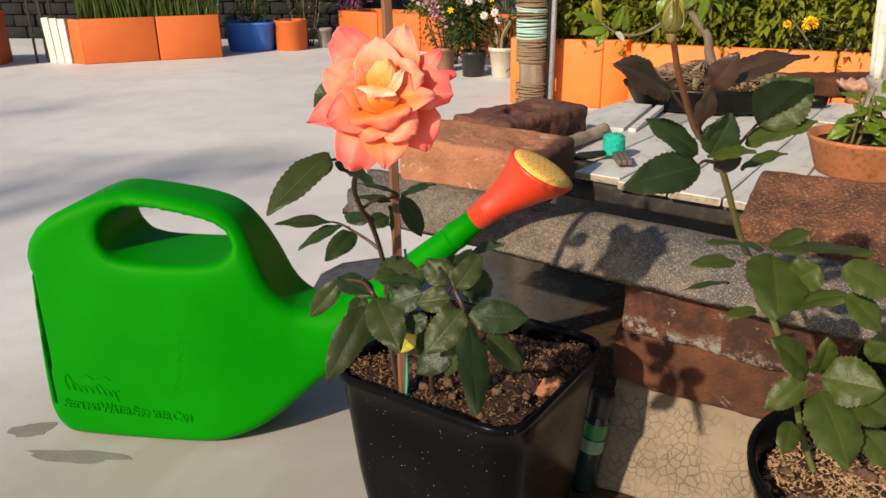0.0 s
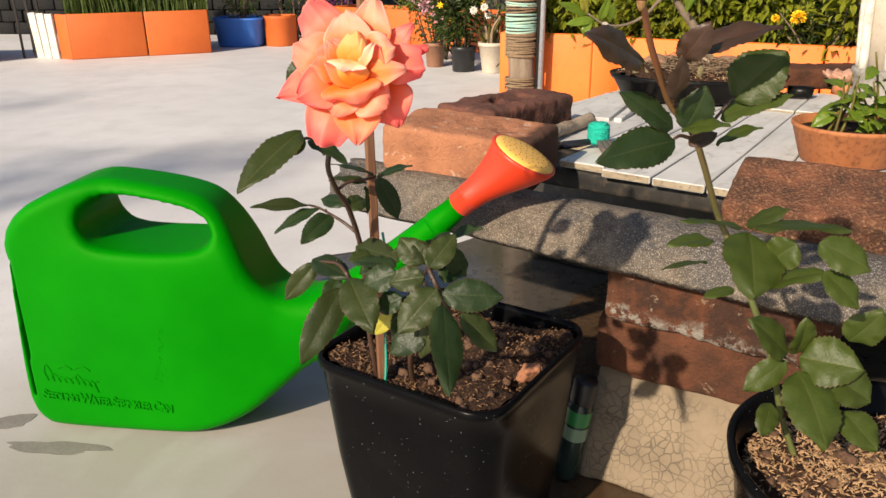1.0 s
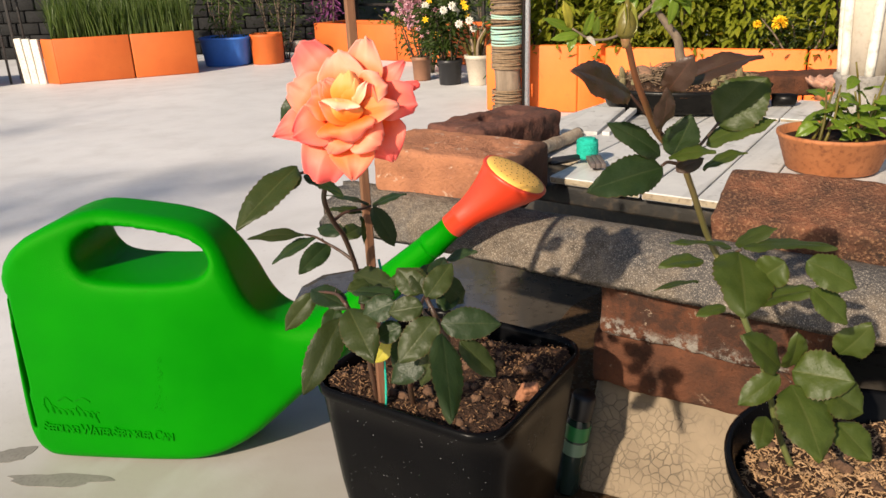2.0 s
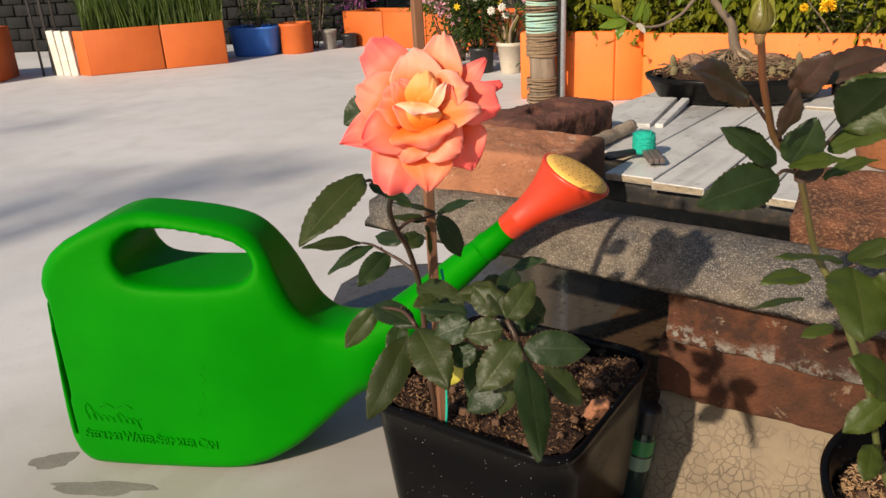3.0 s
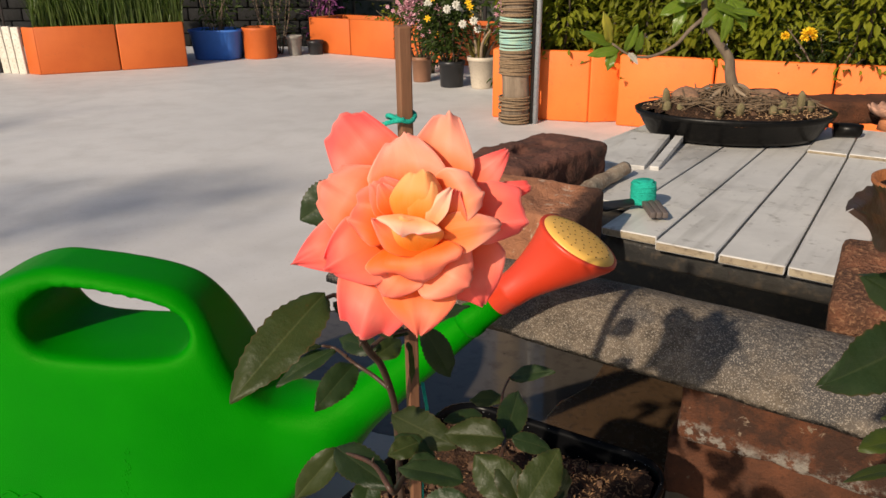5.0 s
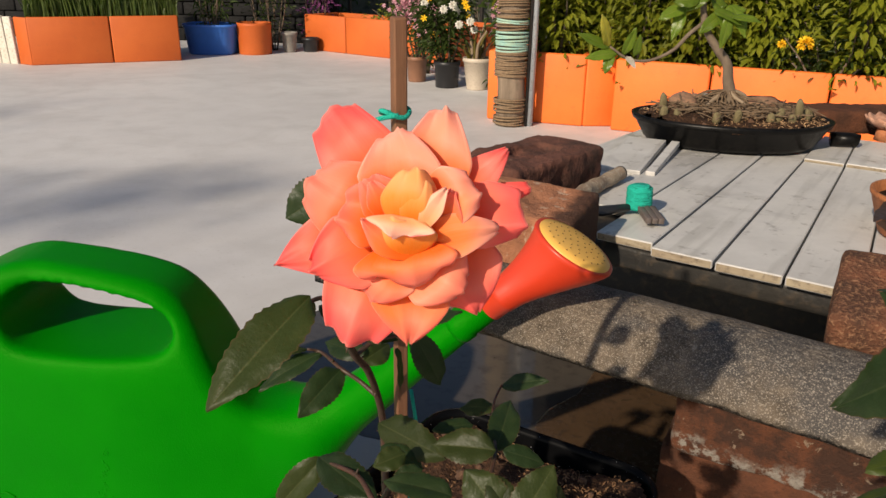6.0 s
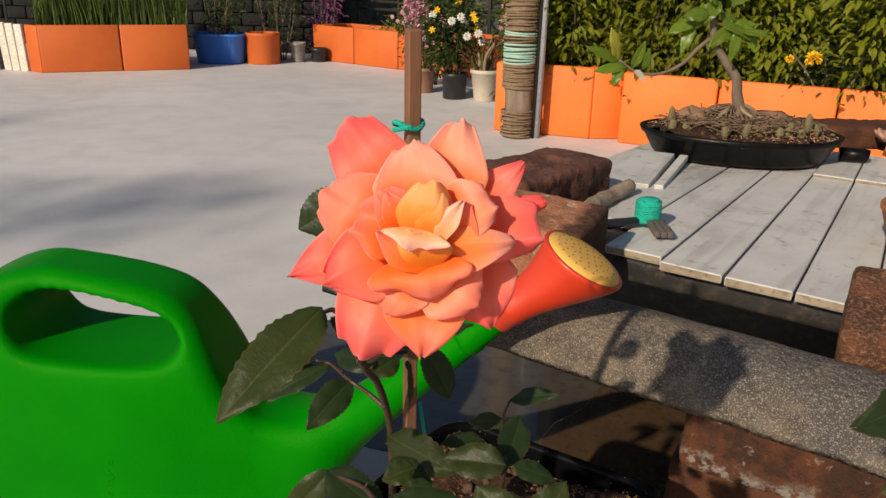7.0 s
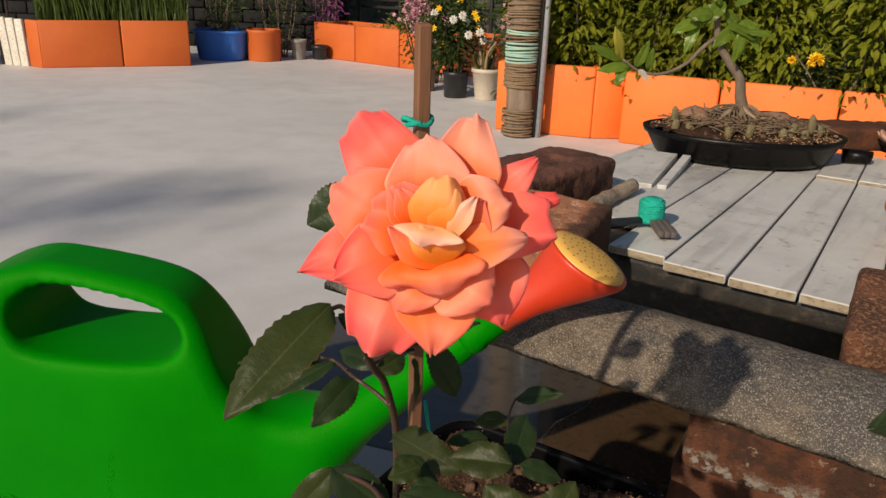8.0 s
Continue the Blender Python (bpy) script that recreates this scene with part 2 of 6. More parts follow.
def leaf_mat(name, top, edge, vein, rough=0.35, trans=0.25, spec=0.5):
    """Leaf green with midrib and side veins along its own length."""
    n = Nodes(name)
    uv = n.add("ShaderNodeSeparateXYZ", Vector=n.co.outputs["UV"])
    across = n.math("ABSOLUTE", n.math("SUBTRACT", uv.outputs[0], 0.5))
    slant = n.math("ADD", n.math("MULTIPLY", uv.outputs[1], 9.0), n.math("MULTIPLY", across, -9.0))
    side = n.math("ABSOLUTE", n.math("SUBTRACT", n.math("FRACT", slant), 0.5))
    sidev = n.ramp(side, (0.0, 0.16), (0.07, 0.0))
    mid = n.ramp(across, (0.0, 0.6), (0.014, 0.4), (0.028, 0.0))
    obj = n.co.outputs["Object"]
    blot = n.noise(60.0, 5.0, 0.6, obj)
    col = n.mix(n.ramp(blot, (0.35, 0.0), (0.7, 1.0)), top, edge)
    col = n.mix(sidev, col, vein)
    col = n.mix(mid, col, vein)
    dust = n.ramp(n.noise(26.0, 6.0, 0.7, obj), (0.52, 0.0), (0.8, 0.30))
    col = n.mix(dust, col, (0.056, 0.064, 0.052))
    col = n.mix(n.ramp(n.math("ADD", across, n.math("MULTIPLY", n.noise(90.0, 3.0, 0.6, obj), 0.06)), (0.495, 0.0), (0.525, 0.55)), col, (0.085, 0.045, 0.018))
    col = n.tint(col, 0.30)
    h = n.math("ADD", n.math("MULTIPLY", sidev, -0.25), n.math("ADD", blot, n.math("MULTIPLY", n.noise(210.0, 3.0, 0.6, obj), 0.7)))
    n.done(col, n.ramp(dust, (0.0, rough), (0.3, rough + 0.2)), n.bump(h, 0.55, 0.0014), Specular_IOR_Level=spec)
    return n.translucent(n.mix(0.5, top, (0.10, 0.22, 0.01)), trans)


def petal_mat(name, base, middle, rim, trans=0.28, edge=(1.0, 0.66, 0.50)):
    """From the claw over the blade to the rim; pinker towards the sides, with a thin pale edge and faint veins."""
    n = Nodes(name)
    uv = n.add("ShaderNodeSeparateXYZ", Vector=n.co.outputs["UV"])
    across = n.math("MULTIPLY", n.math("ABSOLUTE", n.math("SUBTRACT", uv.outputs[0], 0.5)), 2.0)
    along = n.math("ADD", uv.outputs[1], n.math("MULTIPLY", n.math("POWER", across, 3.0), 0.20))
    along = n.math("ADD", along, n.math("MULTIPLY", n.math("SUBTRACT", n.noise(48.0, 3.0), 0.5), 0.30))
    col = n.ramp(along, (0.30, base), (0.64, middle), (0.98, rim))
    pale = n.math("MULTIPLY", n.ramp(along, (0.45, 0.0), (0.72, 1.0), (0.95, 0.2)), n.ramp(n.noise(30.0, 2.0), (0.46, 0.0), (0.64, 0.54)))
    col = n.mix(pale, col, edge)
    st = n.add("ShaderNodeTexNoise", Scale=1.0, Detail=3.0)
    mp = n.add("ShaderNodeMapping", Vector=n.co.outputs["UV"])
    mp.inputs["Scale"].default_value = (34, 2.5, 1)
    n.put(st.inputs["Vector"], mp.outputs[0])
    col = n.mix(n.ramp(st.outputs["Fac"], (0.4, 0.0), (0.8, 0.16)), col, rim)
    col = n.mix(n.ramp(n.math("MAXIMUM", uv.outputs[1], across), (0.97, 0.0), (0.995, 0.4)), col, edge)
    n.done(col, 0.5, n.bump(n.math("ADD", st.outputs["Fac"], n.math("MULTIPLY", n.noise(120.0, 3.0), 0.8)), 0.18, 0.0008), Specular_IOR_Level=0.3)
    return n.translucent(col, trans)


def wood(name, a, b, scale=(90, 90, 6), rough=0.75):
    n = Nodes(name)
    mp = n.add("ShaderNodeMapping", Vector=n.co.outputs["Object"])
    mp.inputs["Scale"].default_value = scale
    g = n.add("ShaderNodeTexNoise", Scale=1.0, Detail=6.0, Roughness=0.65)
    n.put(g.inputs["Vector"], mp.outputs[0])
    col = n.mix(n.ramp(g.outputs["Fac"], (0.32, 0.0), (0.68, 1.0)), a, b)
    col = n.mix(n.ramp(n.noise(30.0, 6.0), (0.55, 0.0), (0.75, 0.5)), col, tuple(v * 0.5 for v in a))
    return n.done(col, rough, n.bump(g.outputs["Fac"], 0.6, 0.002))


def orange_paint(name, gain):
    n = Nodes(name)
    big, mid = n.noise(3.0, 6.0), n.noise(22.0, 6.0)
    col = n.mix(n.ramp(big, (0.35, 0.0), (0.65, 1.0)), (0.62 * gain, 0.118 * gain, 0.014 * gain), (0.72 * gain, 0.155 * gain, 0.022 * gain))
    col = n.mix(n.ramp(mid, (0.60, 0.0), (0.74, 0.45)), col, (0.36, 0.085, 0.02))
    col = n.tint(col, 0.05)
    return n.done(col, 0.62, n.bump(n.math("ADD", mid, n.noise(120.0, 3.0)), 0.25, 0.004))


def asbestos():
    n = Nodes("weathered_cement_sheet")
    geo = n.co.outputs["Object"]
    big, mid = n.noise(11.0, 6.0), n.noise(38.0, 7.0, 0.7)
    vor = n.add("ShaderNodeTexVoronoi", Scale=210.0)
    n.put(vor.inputs["Vector"], geo)
    col = n.mix(n.ramp(mid, (0.36, 0.0), (0.64, 1.0)), (0.058, 0.045, 0.033), (0.165, 0.130, 0.096))
    col = n.mix(n.ramp(big, (0.47, 0.0), (0.60, 0.8)), col, (0.052, 0.050, 0.051))
    col = n.mix(n.ramp(n.noise(720.0, 2.0), (0.53, 0.0), (0.66, 0.72)), col, (0.33, 0.285, 0.235))
    col = n.mix(n.ramp(n.noise(150.0, 3.0), (0.62, 0.0), (0.70, 0.3)), col, (0.30, 0.28, 0.25))
    col = n.mix(n.ramp(vor.outputs["Distance"], (0.10, 0.45), (0.22, 0.0)), col, (0.05, 0.05, 0.05))
    return n.done(col, 0.88, n.bump(n.math("ADD", mid, vor.outputs["Distance"]), 0.55, 0.003), Specular_IOR_Level=0.3)


def crackled_cement():
    n = Nodes("crackled_cement")
    geo = n.co.outputs["Object"]
    warp = n.add("ShaderNodeMix")
    warp.data_type = "VECTOR"
    nz = n.add("ShaderNodeTexNoise", Scale=30.0, Detail=3.0)
    n.put(nz.inputs["Vector"], geo)
    n.put(warp.inputs[0], 0.018)
    n.put(warp.inputs[4], geo)
    n.put(warp.inputs[5], nz.outputs["Color"])
    vor = n.add("ShaderNodeTexVoronoi", Scale=98.0)
    vor.feature = "DISTANCE_TO_EDGE"
    n.put(vor.inputs["Vector"], warp.outputs[1])
    crack = n.ramp(vor.outputs["Distance"], (0.0, 0.9), (0.03, 0.6), (0.065, 0.0))
    crack = n.math("MULTIPLY", crack, n.ramp(n.noise(14.0, 4.0), (0.36, 0.05), (0.58, 1.0)))
    crack = n.math("MULTIPLY", crack, n.ramp(n.add("ShaderNodeSeparateXYZ", Vector=geo).outputs[2], (0.112, 1.0), (0.122, 0.0)))
    big = n.noise(16.0, 6.0)
    col = n.mix(n.ramp(big, (0.35, 0.0), (0.7, 1.0)), (0.235, 0.180, 0.120), (0.160, 0.120, 0.080))
    col = n.mix(crack, col, (0.11, 0.09, 0.066))
    return n.done(col, 0.85, n.bump(n.math("ADD", n.math("MULTIPLY", crack, -1.0), n.math("MULTIPLY", big, 0.3)), 0.6, 0.003))


def deck_mat():
    n = Nodes("whitewashed_strip")
    big, mid = n.noise(9.0, 6.0), n.noise(50.0, 6.0)
    mp = n.add("ShaderNodeMapping", Vector=n.co.outputs["Object"])
    mp.inputs["Scale"].default_value = (60, 5, 60)
    g = n.add("ShaderNodeTexNoise", Scale=1.0, Detail=5.0)
    n.put(g.inputs["Vector"], mp.outputs[0])
    col = n.mix(n.ramp(big, (0.38, 0.0), (0.66, 1.0)), (0.64, 0.62, 0.59), (0.51, 0.495, 0.475))
    col = n.mix(n.ramp(g.outputs["Fac"], (0.52, 0.0), (0.72, 0.55)), col, (0.34, 0.325, 0.30))
    col = n.mix(n.ramp(mid, (0.60, 0.0), (0.72, 0.7)), col, (0.22, 0.20, 0.18))
    damp = n.ramp(n.noise(4.5, 5.0, 0.6, None, 0.8), (0.52, 0.0), (0.64, 0.8))
    col = n.mix(damp, col, (0.36, 0.345, 0.33))
    col = n.tint(col, 0.10)
    return n.done(col, n.ramp(n.math("ADD", big, n.math("MULTIPLY", damp, -0.35)), (0.25, 0.22), (0.65, 0.60)), n.bump(mid, 0.15, 0.001))


M = {}
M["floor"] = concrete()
M["brick_red"] = brick_mat("brick_fired_red", (0.128, 0.047, 0.023), (0.040, 0.020, 0.013), (0.22, 0.15, 0.10), 0.72, 0.10, 30.0)
M["brick_orange"] = brick_mat("brick_fired_orange", (0.34, 0.145, 0.075), (0.15, 0.065, 0.040), (0.46, 0.32, 0.23), 0.34, 0.24, 30.0, False, True)
M["brick_dark"] = brick_mat("brick_sooty", (0.155, 0.062, 0.042), (0.026, 0.019, 0.016), (0.24, 0.13, 0.09), 0.62, 0.12)
M["brick_painted"] = brick_mat("brick_with_old_paint", (0.165, 0.056, 0.024), (0.028, 0.017, 0.013), (0.24, 0.18, 0.13), 0.86, 0.16, 44.0, True)
M["brick_speckled"] = mottled("brick_mossy_speckled", (0.215, 0.085, 0.045), (0.040, 0.027, 0.021), (0.34, 0.18, 0.10), 17.0, 0.95, 1.0, 0.005, 17.0, 8.0, (0.035, 0.027, 0.022), 0.2)
M["green"] = green_plastic()
M["red"] = plain_plastic("red_plastic", (0.62, 0.045, 0.015), 0.38)
M["yellow"] = plain_plastic("yellow_plastic", (0.85, 0.48, 0.10), 0.45)
M["hole"] = plain_plastic("dark_hole", (0.22, 0.10, 0.02), 0.8)
M["pot"] = black_pot()
M["tray"] = mottled("black_tray_plastic", (0.0028, 0.0028, 0.003), (0.005, 0.0047, 0.0045), (0.010, 0.009, 0.008), 18.0, 0.34, 0.1, spec=0.15)
M["soil"] = soil_mat("dark_potting_soil", (0.026, 0.014, 0.009), (0.058, 0.030, 0.017), (0.12, 0.058, 0.030))
M["husk"] = mottled("rice_husk", (0.33, 0.19, 0.085), (0.45, 0.28, 0.15), (0.18, 0.09, 0.04), 90.0, 0.8, 0.3)
M["husk_damp"] = mottled("damp_rice_husk", (0.17, 0.085, 0.036), (0.25, 0.135, 0.06), (0.09, 0.045, 0.02), 90.0, 0.85, 0.3)
M["clod"] = mottled("earth_clod", (0.085, 0.044, 0.025), (0.14, 0.072, 0.038), (0.05, 0.028, 0.018), 70.0, 0.95, 0.8)
M["leaf"] = leaf_mat("rose_leaf", (0.016, 0.032, 0.010), (0.028, 0.044, 0.014), (0.056, 0.072, 0.028), 0.42, 0.16, 0.24)
M["leaf_olive"] = leaf_mat("rose_leaf_dusty", (0.026, 0.038, 0.009), (0.042, 0.052, 0.013), (0.078, 0.086, 0.030), 0.44, 0.16, 0.24)
M["leaf_fresh"] = leaf_mat("rose_leaf_fresh", (0.040, 0.060, 0.009), (0.058, 0.076, 0.012), (0.09, 0.10, 0.028), 0.45, 0.20, 0.28)
M["leaf_red"] = leaf_mat("rose_leaf_young_red", (0.050, 0.022, 0.015), (0.068, 0.034, 0.020), (0.12, 0.045, 0.028), 0.4, 0.2)
M["leaf_shrub"] = leaf_mat("shrub_leaf", (0.19, 0.22, 0.016), (0.29, 0.30, 0.025), (0.36, 0.34, 0.06), 0.50, 0.46, 0.2)
M["leaf_dark"] = leaf_mat("dark_shrub_leaf", (0.042, 0.070, 0.016), (0.062, 0.090, 0.020), (0.08, 0.10, 0.03), 0.5, 0.25, 0.2)
M["leaf_bonsai"] = leaf_mat("ficus_leaf", (0.13, 0.21, 0.018), (0.19, 0.27, 0.028), (0.28, 0.32, 0.08), 0.30, 0.40, 0.35)
M["leaf_yellow"] = leaf_mat("yellowed_leaf", (0.48, 0.40, 0.04), (0.40, 0.38, 0.05), (0.32, 0.29, 0.10), 0.5, 0.3)
M["grass"] = leaf_mat("grass_blade", (0.062, 0.105, 0.016), (0.10, 0.135, 0.022), (0.16, 0.20, 0.05), 0.5, 0.35)
M["stem_red"] = mottled("rose_stem", (0.046, 0.026, 0.014), (0.070, 0.028, 0.017), (0.028, 0.020, 0.011), 60.0, 0.5, 0.2)
def shoot():
    """Green below, reddish towards the tip."""
    n = Nodes("young_shoot")
    up = n.math("ADD", n.add("ShaderNodeSeparateXYZ", Vector=n.co.outputs["Object"]).outputs[2], n.math("MULTIPLY", n.math("SUBTRACT", n.noise(40.0, 4.0), 0.5), 0.08))
    return n.done(n.ramp(up, (0.16, (0.105, 0.120, 0.036)), (0.30, (0.15, 0.105, 0.036)), (0.36, (0.24, 0.085, 0.032))), 0.5, n.bump(n.noise(160.0, 3.0), 0.15, 0.001))


M["shoot"] = shoot()
M["stem_orange"] = mottled("young_hip", (0.26, 0.10, 0.035), (0.22, 0.13, 0.04), (0.16, 0.07, 0.03), 70.0, 0.5, 0.15)
M["stem_dark"] = mottled("shrub_stem", (0.045, 0.035, 0.022), (0.07, 0.052, 0.03), (0.03, 0.024, 0.016), 60.0, 0.8, 0.3)
M["stem_green"] = mottled("young_rose_stem", (0.16, 0.105, 0.036), (0.20, 0.080, 0.036), (0.13, 0.095, 0.03), 40.0, 0.45, 0.15)
M["petal"] = petal_mat("rose_petal_inner_face", (1.0, 0.19, 0.008), (1.0, 0.24, 0.048), (1.0, 0.26, 0.18), 0.40, (1.0, 0.60, 0.44))
M["petal_pale"] = petal_mat("rose_petal_pale_face", (1.0, 0.24, 0.015), (1.0, 0.33, 0.09), (1.0, 0.44, 0.32), 0.40, (1.0, 0.72, 0.58))
M["petal_coral"] = petal_mat("rose_petal_coral_face", (1.0, 0.22, 0.030), (1.0, 0.23, 0.13), (1.0, 0.15, 0.14), 0.38, (1.0, 0.50, 0.42))
M["petal_core"] = petal_mat("rose_petal_heart", (1.0, 0.28, 0.015), (1.0, 0.38, 0.06), (1.0, 0.50, 0.18), 0.40, (1.0, 0.62, 0.34))
M["petal_lip"] = petal_mat("rose_petal_lip", (1.0, 0.50, 0.20), (1.0, 0.62, 0.38), (1.0, 0.62, 0.46), 0.36, (1.0, 0.78, 0.62))
M["petal_back"] = petal_mat("rose_petal_outer_face", (1.0, 0.26, 0.11), (0.97, 0.17, 0.12), (0.92, 0.10, 0.09), 0.34, (1.0, 0.42, 0.36))
M["stake"] = wood("stake_wood", (0.13, 0.055, 0.026), (0.23, 0.105, 0.050))
M["trunk"] = wood("weathered_trunk", (0.115, 0.082, 0.055), (0.30, 0.225, 0.16), (22, 22, 3), 0.85)
M["twig"] = mottled("dry_twig", (0.13, 0.085, 0.05), (0.20, 0.135, 0.08), (0.07, 0.045, 0.028), 60.0, 0.9, 0.5)
M["root"] = wood("pale_root", (0.22, 0.155, 0.10), (0.33, 0.25, 0.17), (60, 60, 20), 0.8)
M["bark"] = wood("grey_bark", (0.115, 0.080, 0.054), (0.20, 0.150, 0.105), (60, 60, 20), 0.85)
M["stick"] = mottled("stained_stick", (0.36, 0.29, 0.21), (0.22, 0.15, 0.10), (0.45, 0.40, 0.32), 35.0, 0.85, 0.5)
M["string"] = mottled("jute_string", (0.20, 0.13, 0.075), (0.28, 0.19, 0.11), (0.12, 0.08, 0.05), 90.0, 0.9, 0.5)
M["cord"] = mottled("faded_teal_cord", (0.36, 0.52, 0.40), (0.26, 0.46, 0.42), (0.42, 0.48, 0.33), 30.0, 0.8, 0.4)
M["teal"] = mottled("teal_yarn", (0.006, 0.42, 0.30), (0.012, 0.50, 0.37), (0.0, 0.28, 0.20), 160.0, 0.85, 0.8)
M["orange"] = orange_paint("orange_paint", 0.82)
# the same orange, about half as bright again
M["orange_bright"] = orange_paint("bright_orange_paint", 1.25)
M["white_board"] = mottled("dirty_white_paint", (0.72, 0.68, 0.60), (0.60, 0.56, 0.48), (0.42, 0.38, 0.31), 12.0, 0.75, 0.3)
M["sheet"] = asbestos()
M["crackle"] = crackled_cement()
M["deck"] = deck_mat()
M["deck_edge"] = mottled("sawn_cream_edge", (0.36, 0.30, 0.21), (0.28, 0.22, 0.15), (0.15, 0.115, 0.08), 30.0, 0.8, 0.3)
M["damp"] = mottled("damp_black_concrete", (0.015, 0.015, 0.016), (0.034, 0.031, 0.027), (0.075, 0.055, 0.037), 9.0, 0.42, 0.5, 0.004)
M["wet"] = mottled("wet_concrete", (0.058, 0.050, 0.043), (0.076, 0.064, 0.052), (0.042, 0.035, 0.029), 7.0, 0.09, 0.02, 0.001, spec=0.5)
M["mud"] = mottled("brown_mud", (0.060, 0.036, 0.019), (0.078, 0.047, 0.026), (0.040, 0.026, 0.016), 16.0, 0.25, 0.3, 0.002)
M["stain"] = mottled("damp_stain", (0.19, 0.175, 0.155), (0.23, 0.21, 0.185), (0.16, 0.145, 0.125), 30.0, 0.75, 0.1, 0.001)
M["blue"] = plain_plastic("blue_plastic", (0.05, 0.18, 0.62), 0.42)
M["terra"] = mottled("terracotta", (0.46, 0.17, 0.07), (0.52, 0.21, 0.09), (0.30, 0.10, 0.045), 14.0, 0.8, 0.3)
M["clay_pink"] = mottled("pink_clay", (0.46, 0.24, 0.16), (0.52, 0.30, 0.21), (0.34, 0.16, 0.10), 30.0, 0.85, 0.3)
M["bowl"] = mottled("stained_terracotta", (0.34, 0.115, 0.036), (0.42, 0.15, 0.05), (0.20, 0.065, 0.022), 22.0, 0.7, 0.3)
M["brown_pot"] = plain_plastic("brown_plastic", (0.24, 0.115, 0.065), 0.5)
M["white_pot"] = mottled("cream_plastic", (0.54, 0.47, 0.38), (0.49, 0.42, 0.34), (0.43, 0.36, 0.28), 18.0, 0.6, 0.2)
# wall blocks and their joints: the shade on them is part of these tones
M["grey_wall_shade"] = mottled("grey_block_shade", (0.0050, 0.0047, 0.0046), (0.0085, 0.0080, 0.0076), (0.0034, 0.0032, 0.0031), 9.0, 0.95, 0.8, 0.006)
M["old_plaster"] = mottled("weathered_plaster", (0.085, 0.092, 0.070), (0.12, 0.125, 0.095), (0.045, 0.050, 0.040), 3.0, 0.9, 0.5)
M["joint_shade"] = mottled("mortar_shade", (0.0048, 0.0045, 0.0042), (0.0072, 0.0066, 0.0062), (0.005, 0.0046, 0.0044), 20.0, 0.95, 0.5)
M["iron"] = mottled("black_iron", (0.012, 0.012, 0.012), (0.022, 0.018, 0.016), (0.05, 0.03, 0.02), 30.0, 0.5, 0.3)
M["pipe"] = mottled("grey_pvc", (0.42, 0.45, 0.48), (0.36, 0.38, 0.41), (0.25, 0.26, 0.27), 20.0, 0.45, 0.1)
M["stone"] = mottled("brown_stone", (0.25, 0.135, 0.078), (0.32, 0.18, 0.105), (0.13, 0.085, 0.06), 30.0, 0.85, 0.5)
M["stone_grey"] = mottled("grey_stone", (0.30, 0.28, 0.25), (0.22, 0.20, 0.18), (0.14, 0.125, 0.11), 25.0, 0.9, 0.6)
M["pink"] = mottled("pink_bloom", (0.60, 0.30, 0.38), (0.70, 0.44, 0.48), (0.46, 0.18, 0.26), 60.0, 0.7, 0.2)
M["magenta"] = mottled("purple_bloom", (0.20, 0.04, 0.16), (0.28, 0.07, 0.22), (0.10, 0.02, 0.08), 60.0, 0.8, 0.2)
M["white_bloom"] = mottled("white_bloom", (0.78, 0.76, 0.70), (0.70, 0.68, 0.62), (0.6, 0.6, 0.5), 60.0, 0.7, 0.2)
M["marigold"] = mottled("marigold_bloom", (0.90, 0.62, 0.015), (0.85, 0.52, 0.01), (0.7, 0.36, 0.005), 140.0, 0.7, 0.4)
M["dull"] = plain_plastic("dull_grey_brown_plastic", (0.12, 0.095, 0.085), 0.5)
M["black"] = plain_plastic("black_plastic", (0.015, 0.015, 0.017), 0.4)
M["label"] = plain_plastic("green_label", (0.03, 0.22, 0.06), 0.35)
M["label_pale"] = plain_plastic("pale_label", (0.20, 0.30, 0.20), 0.4)
M["glass_dark"] = plain_plastic("dark_bottle", (0.02, 0.035, 0.03), 0.15)
M["sepal"] = leaf_mat("rose_sepal", (0.17, 0.18, 0.012), (0.25, 0.22, 0.020), (0.27, 0.23, 0.04), 0.4, 0.2)
M["cactus"] = mottled("olive_cactus", (0.14, 0.115, 0.05), (0.18, 0.14, 0.065), (0.26, 0.21, 0.12), 120.0, 0.8, 0.8)
M["dry_leaf"] = mottled("dry_leaf", (0.30, 0.27, 0.22), (0.40, 0.36, 0.30), (0.20, 0.17, 0.13), 40.0, 0.7, 0.4)


# ---- setting ----
def ground():
    bm = bmesh.new()
    xs = [-400, -40, -8] + [-4 + 0.5 * i for i in range(17)] + [8, 40, 400]
    ys = [-400, -40, -8] + [-4 + 0.5 * i for i in range(25)] + [12, 40, 400]
    rows = [[bm.verts.new((x, y, 0)) for x in xs] for y in ys]
    for a, b in zip(rows, rows[1:]):
        for i in range(len(xs) - 1):
            bm.faces.new((a[i], a[i + 1], b[i + 1], b[i]))
    alone("floor", bm, M["floor"], "pale grey trowelled concrete roof floor, dusty, with darker patches", "floor", kind="structure", smooth=False)


